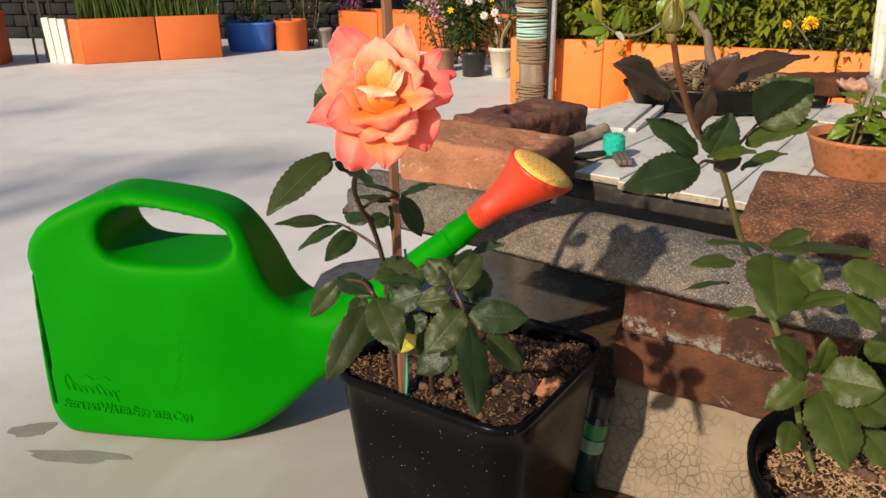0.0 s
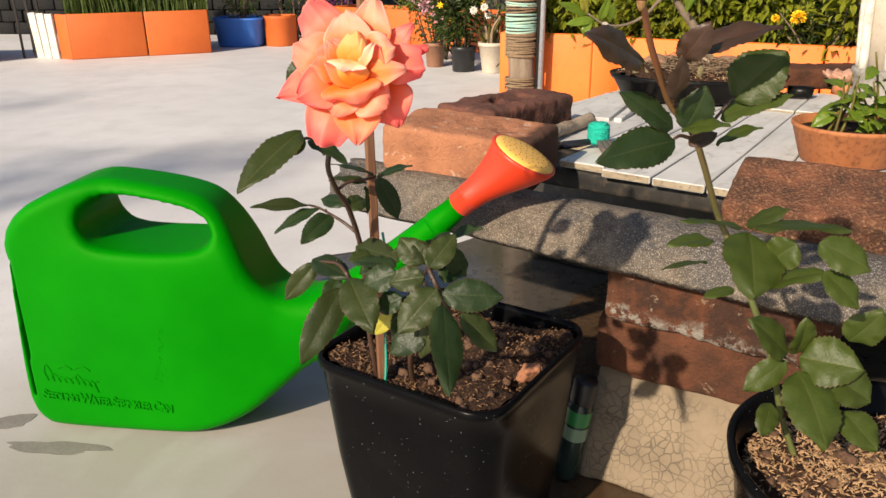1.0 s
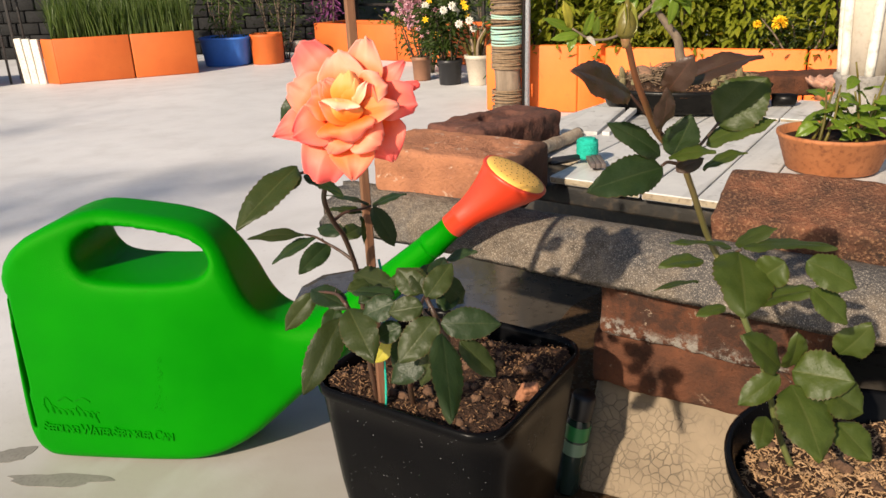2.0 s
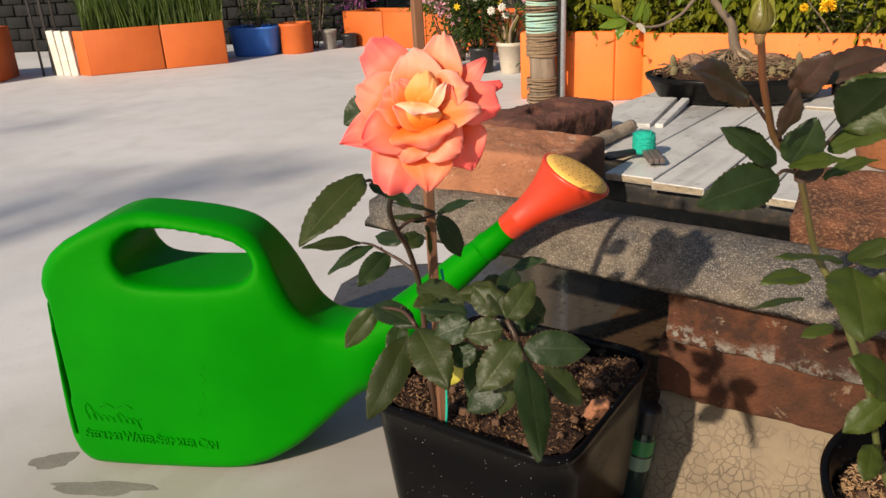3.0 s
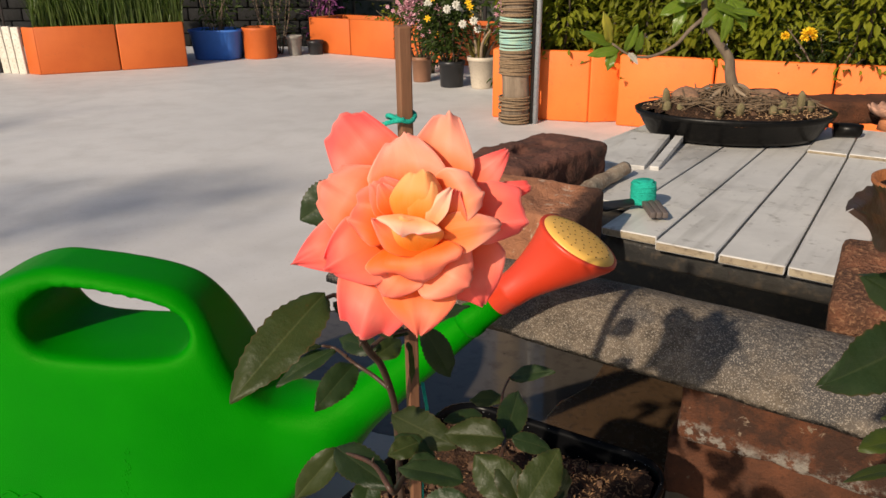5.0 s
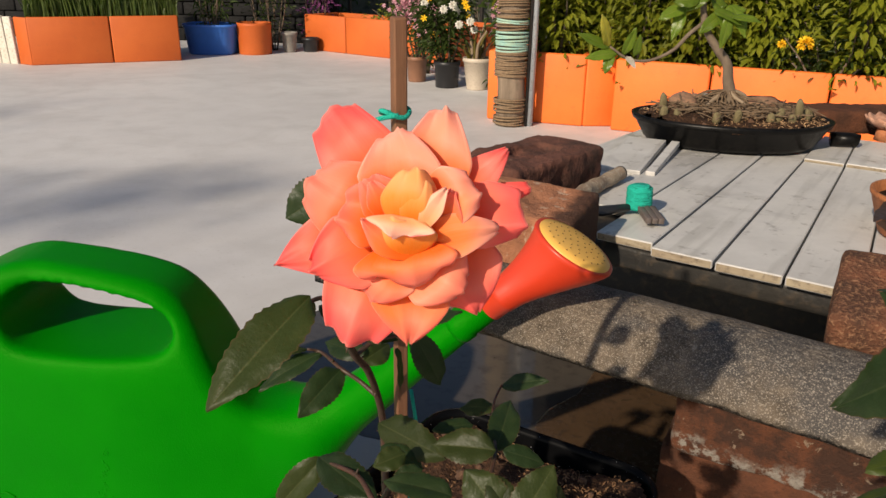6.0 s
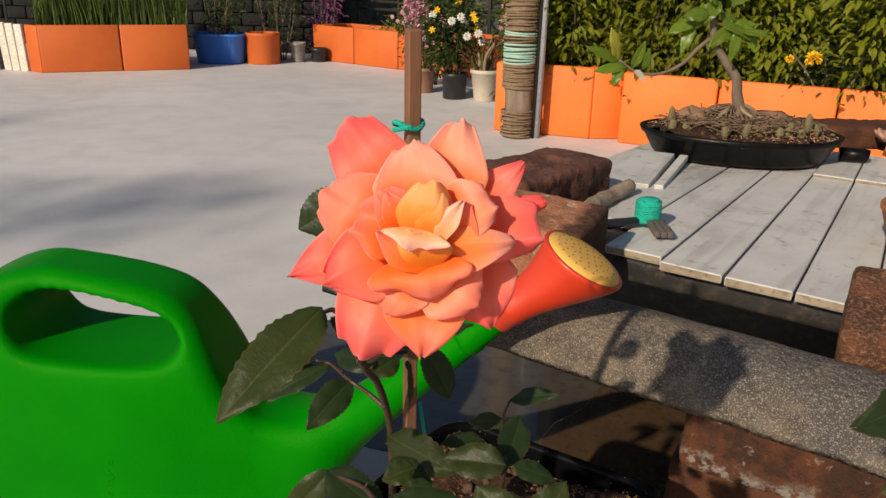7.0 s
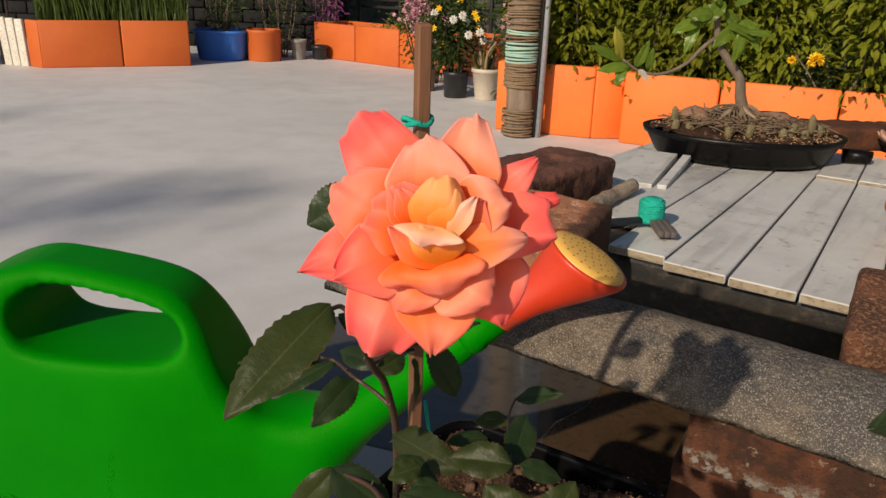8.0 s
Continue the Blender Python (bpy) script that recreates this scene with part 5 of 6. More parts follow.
# ---- the second rose, with a bud ----
def round_pot():
    pot = thing("flower_pot", 0.556, 0.556, 0, 0, "black plastic flower pot filled with soil and rice husks", "flower pot")
    bm = loft([((0, 0, 0), (0, 0, 1), 0.092), ((0, 0, 0.004), (0, 0, 1), 0.096), ((0, 0, 0.20), (0, 0, 1), 0.124), ((0, 0, 0.224), (0, 0, 1), 0.126), ((0, 0, 0.227), (0, 0, 1), 0.132), ((0, 0, 0.238), (0, 0, 1), 0.134), ((0, 0, 0.241), (0, 0, 1), 0.131),
               ((0, 0, 0.238), (0, 0, 1), 0.127), ((0, 0, 0.16), (0, 0, 1), 0.116)], 64, (True, False))
    part("pot_wall", bm, M["pot"], pot)
    soil_patch(pot, lambda x, y: x * x + y * y < 0.1215 ** 2, 0.125, 0.212, 8, 4600, 0.008, 160, 0.80, -0.015)


round_pot()
rose_two = thing("rose_plant", 0.49, 0.60, 0.205, 0, "young rose shoot with a green bud and reddish new leaves", "rose")
stalk(rose_two, [(0.490, 0.600, 0.205), (0.472, 0.600, 0.248), (0.448, 0.580, 0.318), (0.426, 0.570, 0.366), (0.409, 0.565, 0.405), (0.391, 0.560, 0.437), (0.360, 0.510, 0.504), (0.3395, 0.489, 0.529), (0.329, 0.468, 0.549), (0.319, 0.445, 0.569), (0.3125, 0.426, 0.586), (0.3098, 0.4195, 0.593)], 0.0028, 0.0016, M["shoot"], "stem", 44)
for run in ([(0.360, 0.510, 0.504), (0.348, 0.495, 0.510), (0.343, 0.490, 0.509)], [(0.360, 0.510, 0.504), (0.368, 0.508, 0.516), (0.379, 0.505, 0.533)], [(0.342, 0.488, 0.529), (0.330, 0.480, 0.544), (0.319, 0.469, 0.557)],
            [(0.339, 0.480, 0.533), (0.339, 0.476, 0.548), (0.343, 0.472, 0.560)], [(0.448, 0.580, 0.318), (0.454, 0.565, 0.324), (0.458, 0.545, 0.326)], [(0.409, 0.565, 0.405), (0.406, 0.545, 0.428), (0.410, 0.540, 0.435)], [(0.472, 0.600, 0.248), (0.478, 0.560, 0.301), (0.491, 0.540, 0.329)]):
    stalk(rose_two, run, 0.0013, 0.0009, M["stem_red"], "leaf_stalk", 10)


def bud(parent, at):
    o = Vector(at) - parent.matrix_world.translation
    z = Vector((0, 0, 1))
    ob = part("bud", loft([(o + z * h, z, r) for h, r in ((-0.001, 0.0030), (0.001, 0.0046), (0.004, 0.0056), (0.007, 0.0053), (0.011, 0.0036), (0.015, 0.0017), (0.020, 0.0003))], 20), M["sepal"], parent, "pale green closed rose bud")
    part("hip", loft([(o + z * h, z, r) for h, r in ((-0.006, 0.0014), (-0.004, 0.0021), (-0.002, 0.0025), (0.0, 0.0029))], 16), M["stem_orange"], ob, "orange-red hip below the bud")
    for q in range(5):
        me = leaf_mesh("sepal", 0.015, 0.0050, -0.40, -0.10, 0.0, 10)
        s = part("sepal", me, M["sepal"], ob)
        s.matrix_local = Matrix.Translation(o) @ pose(0, 0, 0, 0, 0, 72 * q) @ pose(0, 0.0040, 0.001, 92, 0, 0)


bud(rose_two, (0.3095, 0.419, 0.5945))
leaf(rose_two, (0.320, 0.470, 0.556), (0.284, 0.432, 0.577), 0.0235, M["leaf_red"], face=(0.2, -0.65, 0.74))
leaf(rose_two, (0.338, 0.460, 0.559), (0.349, 0.448, 0.580), 0.0170, M["leaf_red"], face=(0.2, -0.8, 0.55))
leaf(rose_two, (0.342, 0.472, 0.559), (0.390, 0.470, 0.577), 0.0230, M["leaf_red"], face=(0.1, -0.42, 0.90), fold=0.4)
leaf(rose_two, (0.338, 0.470, 0.536), (0.337, 0.450, 0.563), 0.0116, M["leaf_red"], face=(0.2, -0.8, 0.55))
leaf(rose_two, (0.378, 0.505, 0.531), (0.405, 0.505, 0.560), 0.0350, M["leaf_fresh"], face=(0.1, -0.6, 0.8))
leaf(rose_two, (0.372, 0.505, 0.519), (0.410, 0.500, 0.535), 0.0200, M["leaf_fresh"], face=(0.1, -0.3, 0.95))
leaf(rose_two, (0.342, 0.490, 0.515), (0.308, 0.470, 0.540), 0.0156, M["leaf"], face=(0.2, -0.8, 0.55))
leaf(rose_two, (0.349, 0.490, 0.515), (0.357, 0.480, 0.541), 0.0224, M["leaf"], face=(0.2, -0.8, 0.55))
leaf(rose_two, (0.345, 0.480, 0.517), (0.370, 0.470, 0.523), 0.0146, M["leaf_fresh"], face=(0.1, -0.3, 0.95))
leaf(rose_two, (0.344, 0.490, 0.508), (0.297, 0.460, 0.502), 0.0253, M["leaf"], face=(0.2, -0.8, 0.55))
leaf(rose_two, (0.370, 0.500, 0.504), (0.393, 0.490, 0.517), 0.0136, M["leaf_fresh"], face=(0.1, -0.3, 0.95))
leaf(rose_two, (0.352, 0.490, 0.506), (0.370, 0.500, 0.511), 0.0107, M["leaf_red"], face=(0.2, -0.8, 0.55))
leaf(rose_two, (0.408, 0.540, 0.433), (0.406, 0.500, 0.403), 0.0467, M["leaf_fresh"], face=(0.2, -0.8, 0.55))
leaf(rose_two, (0.406, 0.550, 0.433), (0.361, 0.540, 0.440), 0.0146, M["leaf_fresh"], face=(0.1, -0.3, 0.95))
leaf(rose_two, (0.387, 0.550, 0.423), (0.354, 0.540, 0.422), 0.0184, M["leaf_fresh"], face=(0.1, -0.3, 0.95))
leaf(rose_two, (0.408, 0.550, 0.435), (0.432, 0.540, 0.451), 0.0156, M["leaf_fresh"], face=(0.1, -0.3, 0.95))
leaf(rose_two, (0.411, 0.540, 0.437), (0.465, 0.520, 0.444), 0.0205, M["leaf_fresh"], face=(0.1, -0.3, 0.95))
leaf(rose_two, (0.413, 0.530, 0.394), (0.449, 0.500, 0.421), 0.0253, M["leaf_fresh"], face=(0.1, -0.3, 0.95))
leaf(rose_two, (0.385, 0.550, 0.406), (0.350, 0.540, 0.402), 0.0087, M["leaf_olive"], face=(0.1, -0.3, 0.95))
leaf(rose_two, (0.406, 0.550, 0.386), (0.383, 0.540, 0.383), 0.0116, M["leaf_fresh"], face=(0.1, -0.3, 0.95))
leaf(rose_two, (0.441, 0.500, 0.442), (0.470, 0.490, 0.428), 0.0253, M["leaf_fresh"], face=(0.2, -0.8, 0.55))
leaf(rose_two, (0.447, 0.500, 0.422), (0.468, 0.490, 0.402), 0.0224, M["leaf_fresh"], face=(0.2, -0.8, 0.55))
leaf(rose_two, (0.434, 0.520, 0.433), (0.421, 0.530, 0.416), 0.0253, M["leaf_fresh"], face=(0.2, -0.8, 0.55))
leaf(rose_two, (0.454, 0.560, 0.330), (0.421, 0.550, 0.362), 0.0281, M["leaf_fresh"], face=(0.2, -0.8, 0.55))
leaf(rose_two, (0.460, 0.560, 0.330), (0.460, 0.550, 0.364), 0.0233, M["leaf_fresh"], face=(0.2, -0.8, 0.55))
leaf(rose_two, (0.459, 0.550, 0.333), (0.496, 0.530, 0.336), 0.0389, M["leaf_fresh"], face=(0.2, -0.8, 0.55))
leaf(rose_two, (0.454, 0.560, 0.324), (0.423, 0.550, 0.302), 0.0214, M["leaf_fresh"], face=(0.2, -0.8, 0.55))
leaf(rose_two, (0.456, 0.540, 0.327), (0.469, 0.500, 0.290), 0.0447, M["leaf_fresh"], face=(0.2, -0.8, 0.55))
leaf(rose_two, (0.482, 0.540, 0.324), (0.506, 0.530, 0.310), 0.0350, M["leaf_fresh"], face=(0.2, -0.8, 0.55))
leaf(rose_two, (0.448, 0.560, 0.286), (0.438, 0.540, 0.269), 0.0194, M["leaf_fresh"], face=(0.2, -0.8, 0.55))
leaf(rose_two, (0.487, 0.540, 0.353), (0.501, 0.530, 0.381), 0.0272, M["leaf_fresh"], face=(0.2, -0.8, 0.55))
leaf(rose_two, (0.493, 0.540, 0.295), (0.513, 0.520, 0.276), 0.0292, M["leaf_fresh"], face=(0.2, -0.8, 0.55))


# ---- foliage far off ----
def leaf_cloud(name, items):
    """Many small folded leaves in one mesh: (place, along, normal, length, width)."""
    verts, faces, uvs = [], [], []
    for p, d, nrm, ln, wd in items:
        x = d.cross(nrm).normalized()
        up = x.cross(d)
        k = len(verts)
        for u, s, z in ((0, 0, 0), (-0.8, 0.35, 0.12), (-0.7, 0.7, 0.08), (0, 1, -0.12), (0.7, 0.7, 0.08), (0.8, 0.35, 0.12), (0, 0.5, 0)):
            verts.append(tuple(p + d * (ln * s) + x * (wd * 0.5 * u) + up * (ln * z)))
            uvs.append((0.5 + 0.5 * u, s))
        faces += [(k, k + 6, k + 1), (k + 1, k + 6, k + 2), (k + 2, k + 6, k + 3), (k + 3, k + 6, k + 4), (k + 4, k + 6, k + 5), (k + 5, k + 6, k)]
    me = bpy.data.meshes.new(name)
    me.from_pydata(verts, [], faces)
    layer = me.uv_layers.new(name="UVMap")
    layer.data.foreach_set("uv", [c for lp in me.loops for c in uvs[lp.vertex_index]])
    return me


def shrub(name, x, y, z, label, mat, seed, wide=0.4, deep=0.3, tall=0.7, leaves=900, size=0.055, ratio=0.45, droop=0.5, stems=9, blooms=(), group="", stem_mat="bark", low=0.15):
    rnd = random.Random(seed)
    plant = thing(name, x, y, z, rnd.uniform(-8, 8), label, "plant", group)
    items, tips = [], []
    for s in range(stems):
        a = rnd.uniform(0, math.tau)
        top = Vector((wide * 0.5 * rnd.uniform(-1, 1), deep * 0.5 * rnd.uniform(-1, 1), tall * rnd.uniform(0.6, 1.0)))
        foot = Vector((top.x * 0.3, top.y * 0.3, 0))
        mid = foot.lerp(top, 0.5) + Vector((rnd.uniform(-1, 1), rnd.uniform(-1, 1), 0)) * wide * 0.1
        line = spline([foot, mid, top], 8)
        part("stem", tube(line, [0.006 - 0.0045 * k / 7 for k in range(8)], 6), M[stem_mat], plant)
        tips.append(top)
        for k in range(leaves // stems):
            t = low + (1 - low) * rnd.random() ** 0.8
            p = line[min(7, int(t * 7.99))].lerp(line[min(7, int(t * 7.99) + 1)], rnd.random())
            b = rnd.uniform(0, math.tau)
            r = wide * rnd.uniform(0.02, 0.28)
            p = p + Vector((math.cos(b) * r, math.sin(b) * r * deep / wide, rnd.uniform(-0.05, 0.05)))
            d = Vector((math.cos(b), math.sin(b), rnd.uniform(-1.6, 0.6) * droop)).normalized()
            nrm = Vector((rnd.uniform(-0.6, 0.6), rnd.uniform(-0.8, 0.3), 1)).normalized()
            ln = size * rnd.uniform(0.6, 1.3)
            items.append((p, d, nrm, ln, ln * ratio))
    part("crown", leaf_cloud("crown", items), mat, plant)
    for mat_name, count, r in blooms:
        for k in range(count):
            c = rnd.choice(tips) + Vector((rnd.uniform(-0.3, 0.3) * wide, -abs(rnd.uniform(0, 0.5)) * deep, rnd.uniform(-0.35, 0.02) * tall))
            petals = []
            rings = ((0.0, 9, 1.0), (0.5, 9, 0.9), (1.0, 8, 0.8), (1.8, 6, 0.6), (3.0, 4, 0.5)) if r > 0.02 else ((0.3, 6, 1.0), (1.2, 4, 0.7))
            for lift, count2, f in rings:
                for q in range(count2):
                    b = math.tau * q / count2 + lift
                    d = Vector((math.cos(b), -lift, math.sin(b) + 0.3 * lift)).normalized()
                    petals.append((c, d, Vector((0, -1, 0.4)), r * f, r * f * 0.55))
            part("bloom", leaf_cloud("bloom", petals), M[mat_name], plant)
    return plant


# ---- planters of orange painted boxes ----
def crate(x0, y0, x1, y1, deep, tall, label, seams=(), paint="orange", group="orange planters"):
    """A long planter: its front runs from (x0, y0) to (x1, y1)."""
    a, b = Vector((x0, y0, 0)), Vector((x1, y1, 0))
    ln, rz = (b - a).length, math.degrees(math.atan2(y1 - y0, x1 - x0))
    planter = thing("planter", x0, y0, 0, rz, label, "planter", group)
    cuts = [0.0] + [s * ln for s in seams] + [ln]
    for p, q in zip(cuts, cuts[1:]):
        bm = bmesh.new()
        w = q - p - 0.006
        box(w, 0.03, tall, ((p + q) / 2, 0.015, 0), 0.008, bm)
        part("side_panel", bm, M[paint], planter)
        part("side_panel", box(w, 0.03, tall, ((p + q) / 2, deep - 0.015, 0), 0.008), M[paint], planter)
    for x in (0.015, ln - 0.015):
        part("end_panel", box(0.03, deep - 0.066, tall, (x, deep / 2, 0), 0.008), M[paint], planter)
    part("soil", box(ln - 0.07, deep - 0.07, tall * 0.86, (ln / 2, deep / 2, 0.004)), M["soil"], planter)
    return planter


def grass(x0, y0, x1, y1, z, deep, blades, tall, seed, label):
    rnd = random.Random(seed)
    a, b = Vector((x0, y0, z)), Vector((x1, y1, z))
    side = Vector((-(b - a).y, (b - a).x, 0)).normalized()
    verts, faces, uvs = [], [], []
    for _ in range(blades):
        p = a.lerp(b, rnd.random()) + side * rnd.uniform(0.04, deep - 0.04)
        h, w = tall * rnd.uniform(0.5, 1.15), rnd.uniform(0.004, 0.007)
        ang, lean = rnd.uniform(0, math.tau), rnd.uniform(0.02, 0.4)
        d, s = Vector((math.cos(ang), math.sin(ang), 0)), Vector((-math.sin(ang), math.cos(ang), 0))
        k = len(verts)
        for j in range(4):
            t = j / 3
            c = p + d * (lean * h * t * t) + Vector((0, 0, h * t * (1 - 0.25 * lean * t)))
            ww = w * (1 - t * 0.9)
            verts += [tuple(c - s * ww), tuple(c + s * ww)]
            uvs += [(0.3, t), (0.7, t)]
        faces += [(k + 2 * j, k + 2 * j + 1, k + 2 * j + 3, k + 2 * j + 2) for j in range(3)]
    me = bpy.data.meshes.new("grass")
    me.from_pydata(verts, [], faces)
    layer = me.uv_layers.new(name="UVMap")
    layer.data.foreach_set("uv", [c for lp in me.loops for c in uvs[lp.vertex_index]])
    alone("grass", me, M["grass"], label, "grass", kind="stuff")


left = crate(-2.805, 4.770, -2.034, 5.200, 0.42, 0.285, "orange painted box planter with a seam, planted with tall grass", (0.53,))
ob = part("end_panel", box(0.126, 0.020, 0.283, (-0.063, 0.010, 0), 0.005), M["orange"], left)
ob.matrix_local = pose(0.0, 0.0, 0, 0, 0, -54)
for k in range(3):
    bm = box(0.058, 0.022, 0.285 + 0.004 * k, (-0.029, 0, 0), 0.004)
    ob = part("white_board", bm, M["white_board"], left, "whitewashed end board")
    ob.matrix_local = pose(-0.078 - 0.048 * k, 0.104 + 0.042 * k, 0.0, 0, -2 - k, -41)
grass(-2.805, 4.770, -2.034, 5.200, 0.24, 0.42, 3200, 0.32, 3, "dense tall green grass growing in the orange planter")
crate(-4.52, 4.19, -3.315, 4.515, 0.42, 0.33, "orange painted box planter standing by the block wall")
crate(-1.44, 6.06, -0.05, 5.19, 0.36, 0.255, "low orange planter with a stained front, by the iron railing", (0.26, 0.52, 0.78))
corner = crate(0.045, 3.558, 0.455, 3.452, 0.34, 0.292, "orange box planter beside the wooden post", (), "orange_bright")
crate(0.560, 3.405, 2.6, 2.62, 0.45, 0.285, "long orange planter full of leafy shrubs", (0.17, 0.36, 0.58, 0.8), "orange_bright")
ob = part("corner_panel", box(0.128, 0.03, 0.292, (0.064, 0.015, 0), 0.008), M["orange_bright"], corner)
ob.matrix_local = pose(0.423, 0.004, 0, 0, 0, 24)


def rack():
    r = thing("iron_rack", -3.16, 4.85, 0, 20, "thin black iron plant rack", "rack")
    for x in (-0.03, 0.03):
        for y in (0.0, 0.25):
            part("leg", box(0.014, 0.014, 1.1, (x * 1.2, y, 0), 0.002), M["iron"], r)
    for z in (0.55, 1.06):
        part("shelf", box(0.12, 0.30, 0.02, (0, 0.125, z), 0.003), M["iron"], r)


rack()


def tub():
    t = thing("plastic_tub", -1.995, 5.66, 0, 4, "blue plastic tub used as a planter", "tub")
    bm = bmesh.new()
    rows = ((0.150, 0.12, 0.0), (0.160, 0.128, 0.01), (0.180, 0.145, 0.185), (0.190, 0.155, 0.190), (0.190, 0.155, 0.205), (0.180, 0.145, 0.205), (0.172, 0.138, 0.12))
    last = None
    for rx, ry, z in rows:
        ring = []
        for k in range(40):
            a = math.tau * k / 40
            c, s = math.cos(a), math.sin(a)
            e = (abs(c) ** 4 + abs(s) ** 4) ** -0.25
            ring.append(bm.verts.new((rx * c * e, ry * s * e, z)))
        if last:
            for k in range(40):
                bm.faces.new((last[k], last[(k + 1) % 40], ring[(k + 1) % 40], ring[k]))
        else:
            bm.faces.new(ring[::-1])
        last = ring
    part("tub_wall", bm, M["blue"], t)
    part("soil", loft([((0, 0, 0.15), (0, 0, 1), (0.17, 0.135)), ((0, 0, 0.165), (0, 0, 1), (0.165, 0.13))], 24), M["soil"], t)


tub()


def pail(name, x, y, r0, r1, h, mat, label, lip=0.006):
    p = thing(name, x, y, 0, 0, label, "flower pot")
    z = Vector((0, 0, 1))
    part("pot_wall", loft([(z * 0, z, r0), (z * 0.006, z, r0 * 1.03), (z * (h - 0.022), z, r1 - lip), (z * (h - 0.020), z, r1), (z * h, z, r1), (z * h, z, r1 - 0.006), (z * (h - 0.03), z, r1 - 0.012)], 36, (True, False)), mat, p)
    part("soil", loft([(z * (h - 0.05), z, r1 - 0.014), (z * (h - 0.022), z, r1 - 0.013)], 24), M["soil"], p)
    return p


pail("flower_pot", -1.705, 5.70, 0.112, 0.120, 0.215, M["orange"], "orange painted round planter", 0.001)
pail("flower_pot", -1.50, 5.86, 0.045, 0.06, 0.14, M["stone_grey"], "small grey-white pot in the corner")
pail("flower_pot", -1.36, 5.92, 0.05, 0.065, 0.10, M["black"], "small black nursery pot in the corner")
pail("flower_pot", -0.395, 4.60, 0.048, 0.062, 0.138, M["brown_pot"], "brown plastic flower pot")
pail("flower_pot", -0.208, 4.42, 0.060, 0.073, 0.138, M["black"], "black plastic flower pot")
pail("flower_pot", -0.040, 4.38, 0.056, 0.082, 0.165, M["white_pot"], "cream plastic flower pot with a heavy rim")
shrub("chrysanthemum", -0.395, 4.60, 0.115, "spindly plant with small pink and coral blooms", M["leaf_dark"], 21, 0.22, 0.18, 0.34, 480, 0.032, 0.5, 0.6, 8, (("pink", 16, 0.014),), "", "stem_dark")
shrub("flowering_plant", -0.208, 4.42, 0.115, "dark leafy plant with white and yellow blooms above", M["leaf_dark"], 22, 0.26, 0.2, 0.42, 1500, 0.036, 0.5, 0.5, 9, (("white_bloom", 9, 0.024), ("marigold", 7, 0.020)), "", "stem_dark")
mum = shrub("chrysanthemum", -0.40, 4.95, 0.0, "tall chrysanthemum with mauve pink pompons", M["leaf_dark"], 23, 0.26, 0.2, 0.60, 1100, 0.038, 0.5, 0.5, 9, (("pink", 6, 0.034),), "", "stem_dark")
shrub("flowering_plant", 0.08, 4.75, 0.0, "plant with spikes of small pink flowers", M["leaf_dark"], 24, 0.12, 0.16, 0.62, 320, 0.03, 0.4, 0.5, 8, (("pink", 120, 0.017),), "", "stem_dark")


def aloe():
    a = thing("aloe", -0.048, 4.38, 0.125, 0, "pale tangled aloe in the cream pot", "plant")
    rnd = random.Random(4)
    for k in range(16):
        b = math.tau * k / 16 + rnd.uniform(-0.2, 0.2)
        h, r = rnd.uniform(0.10, 0.25), rnd.uniform(0.03, 0.11)
        pts = spline([(0.015 * math.cos(b), 0.015 * math.sin(b), 0), (r * 0.7 * math.cos(b), r * 0.7 * math.sin(b), h * 0.6), (r * 1.2 * math.cos(b + 0.3), r * 1.2 * math.sin(b + 0.3), h)], 9)
        part("leaf", tube(pts, [0.012 - 0.0011 * q for q in range(9)], 8), M["sepal"] if k % 3 else M["root"], a)


aloe()
shrub("tub_plant", -1.995, 5.66, 0.15, "scraggy green and dry plant in the blue tub", M["leaf_dark"], 25, 0.34, 0.24, 0.46, 300, 0.06, 0.25, 0.8, 9)
shrub("dark_bush", -1.66, 5.95, 0.0, "dense dark twiggy bush", M["leaf_dark"], 26, 0.40, 0.3, 0.75, 600, 0.04, 0.4, 0.5, 12)
shrub("amaranth", -1.40, 6.25, 0.0, "purple leaved plant against the dark wall", M["magenta"], 27, 0.24, 0.2, 0.85, 500, 0.05, 0.35, 0.9, 10)
shrub("low_plant", -0.72, 5.85, 0.20, "bright green low plant in the far planter", M["leaf_shrub"], 28, 0.4, 0.2, 0.13, 200, 0.04, 0.5, 0.5, 6)


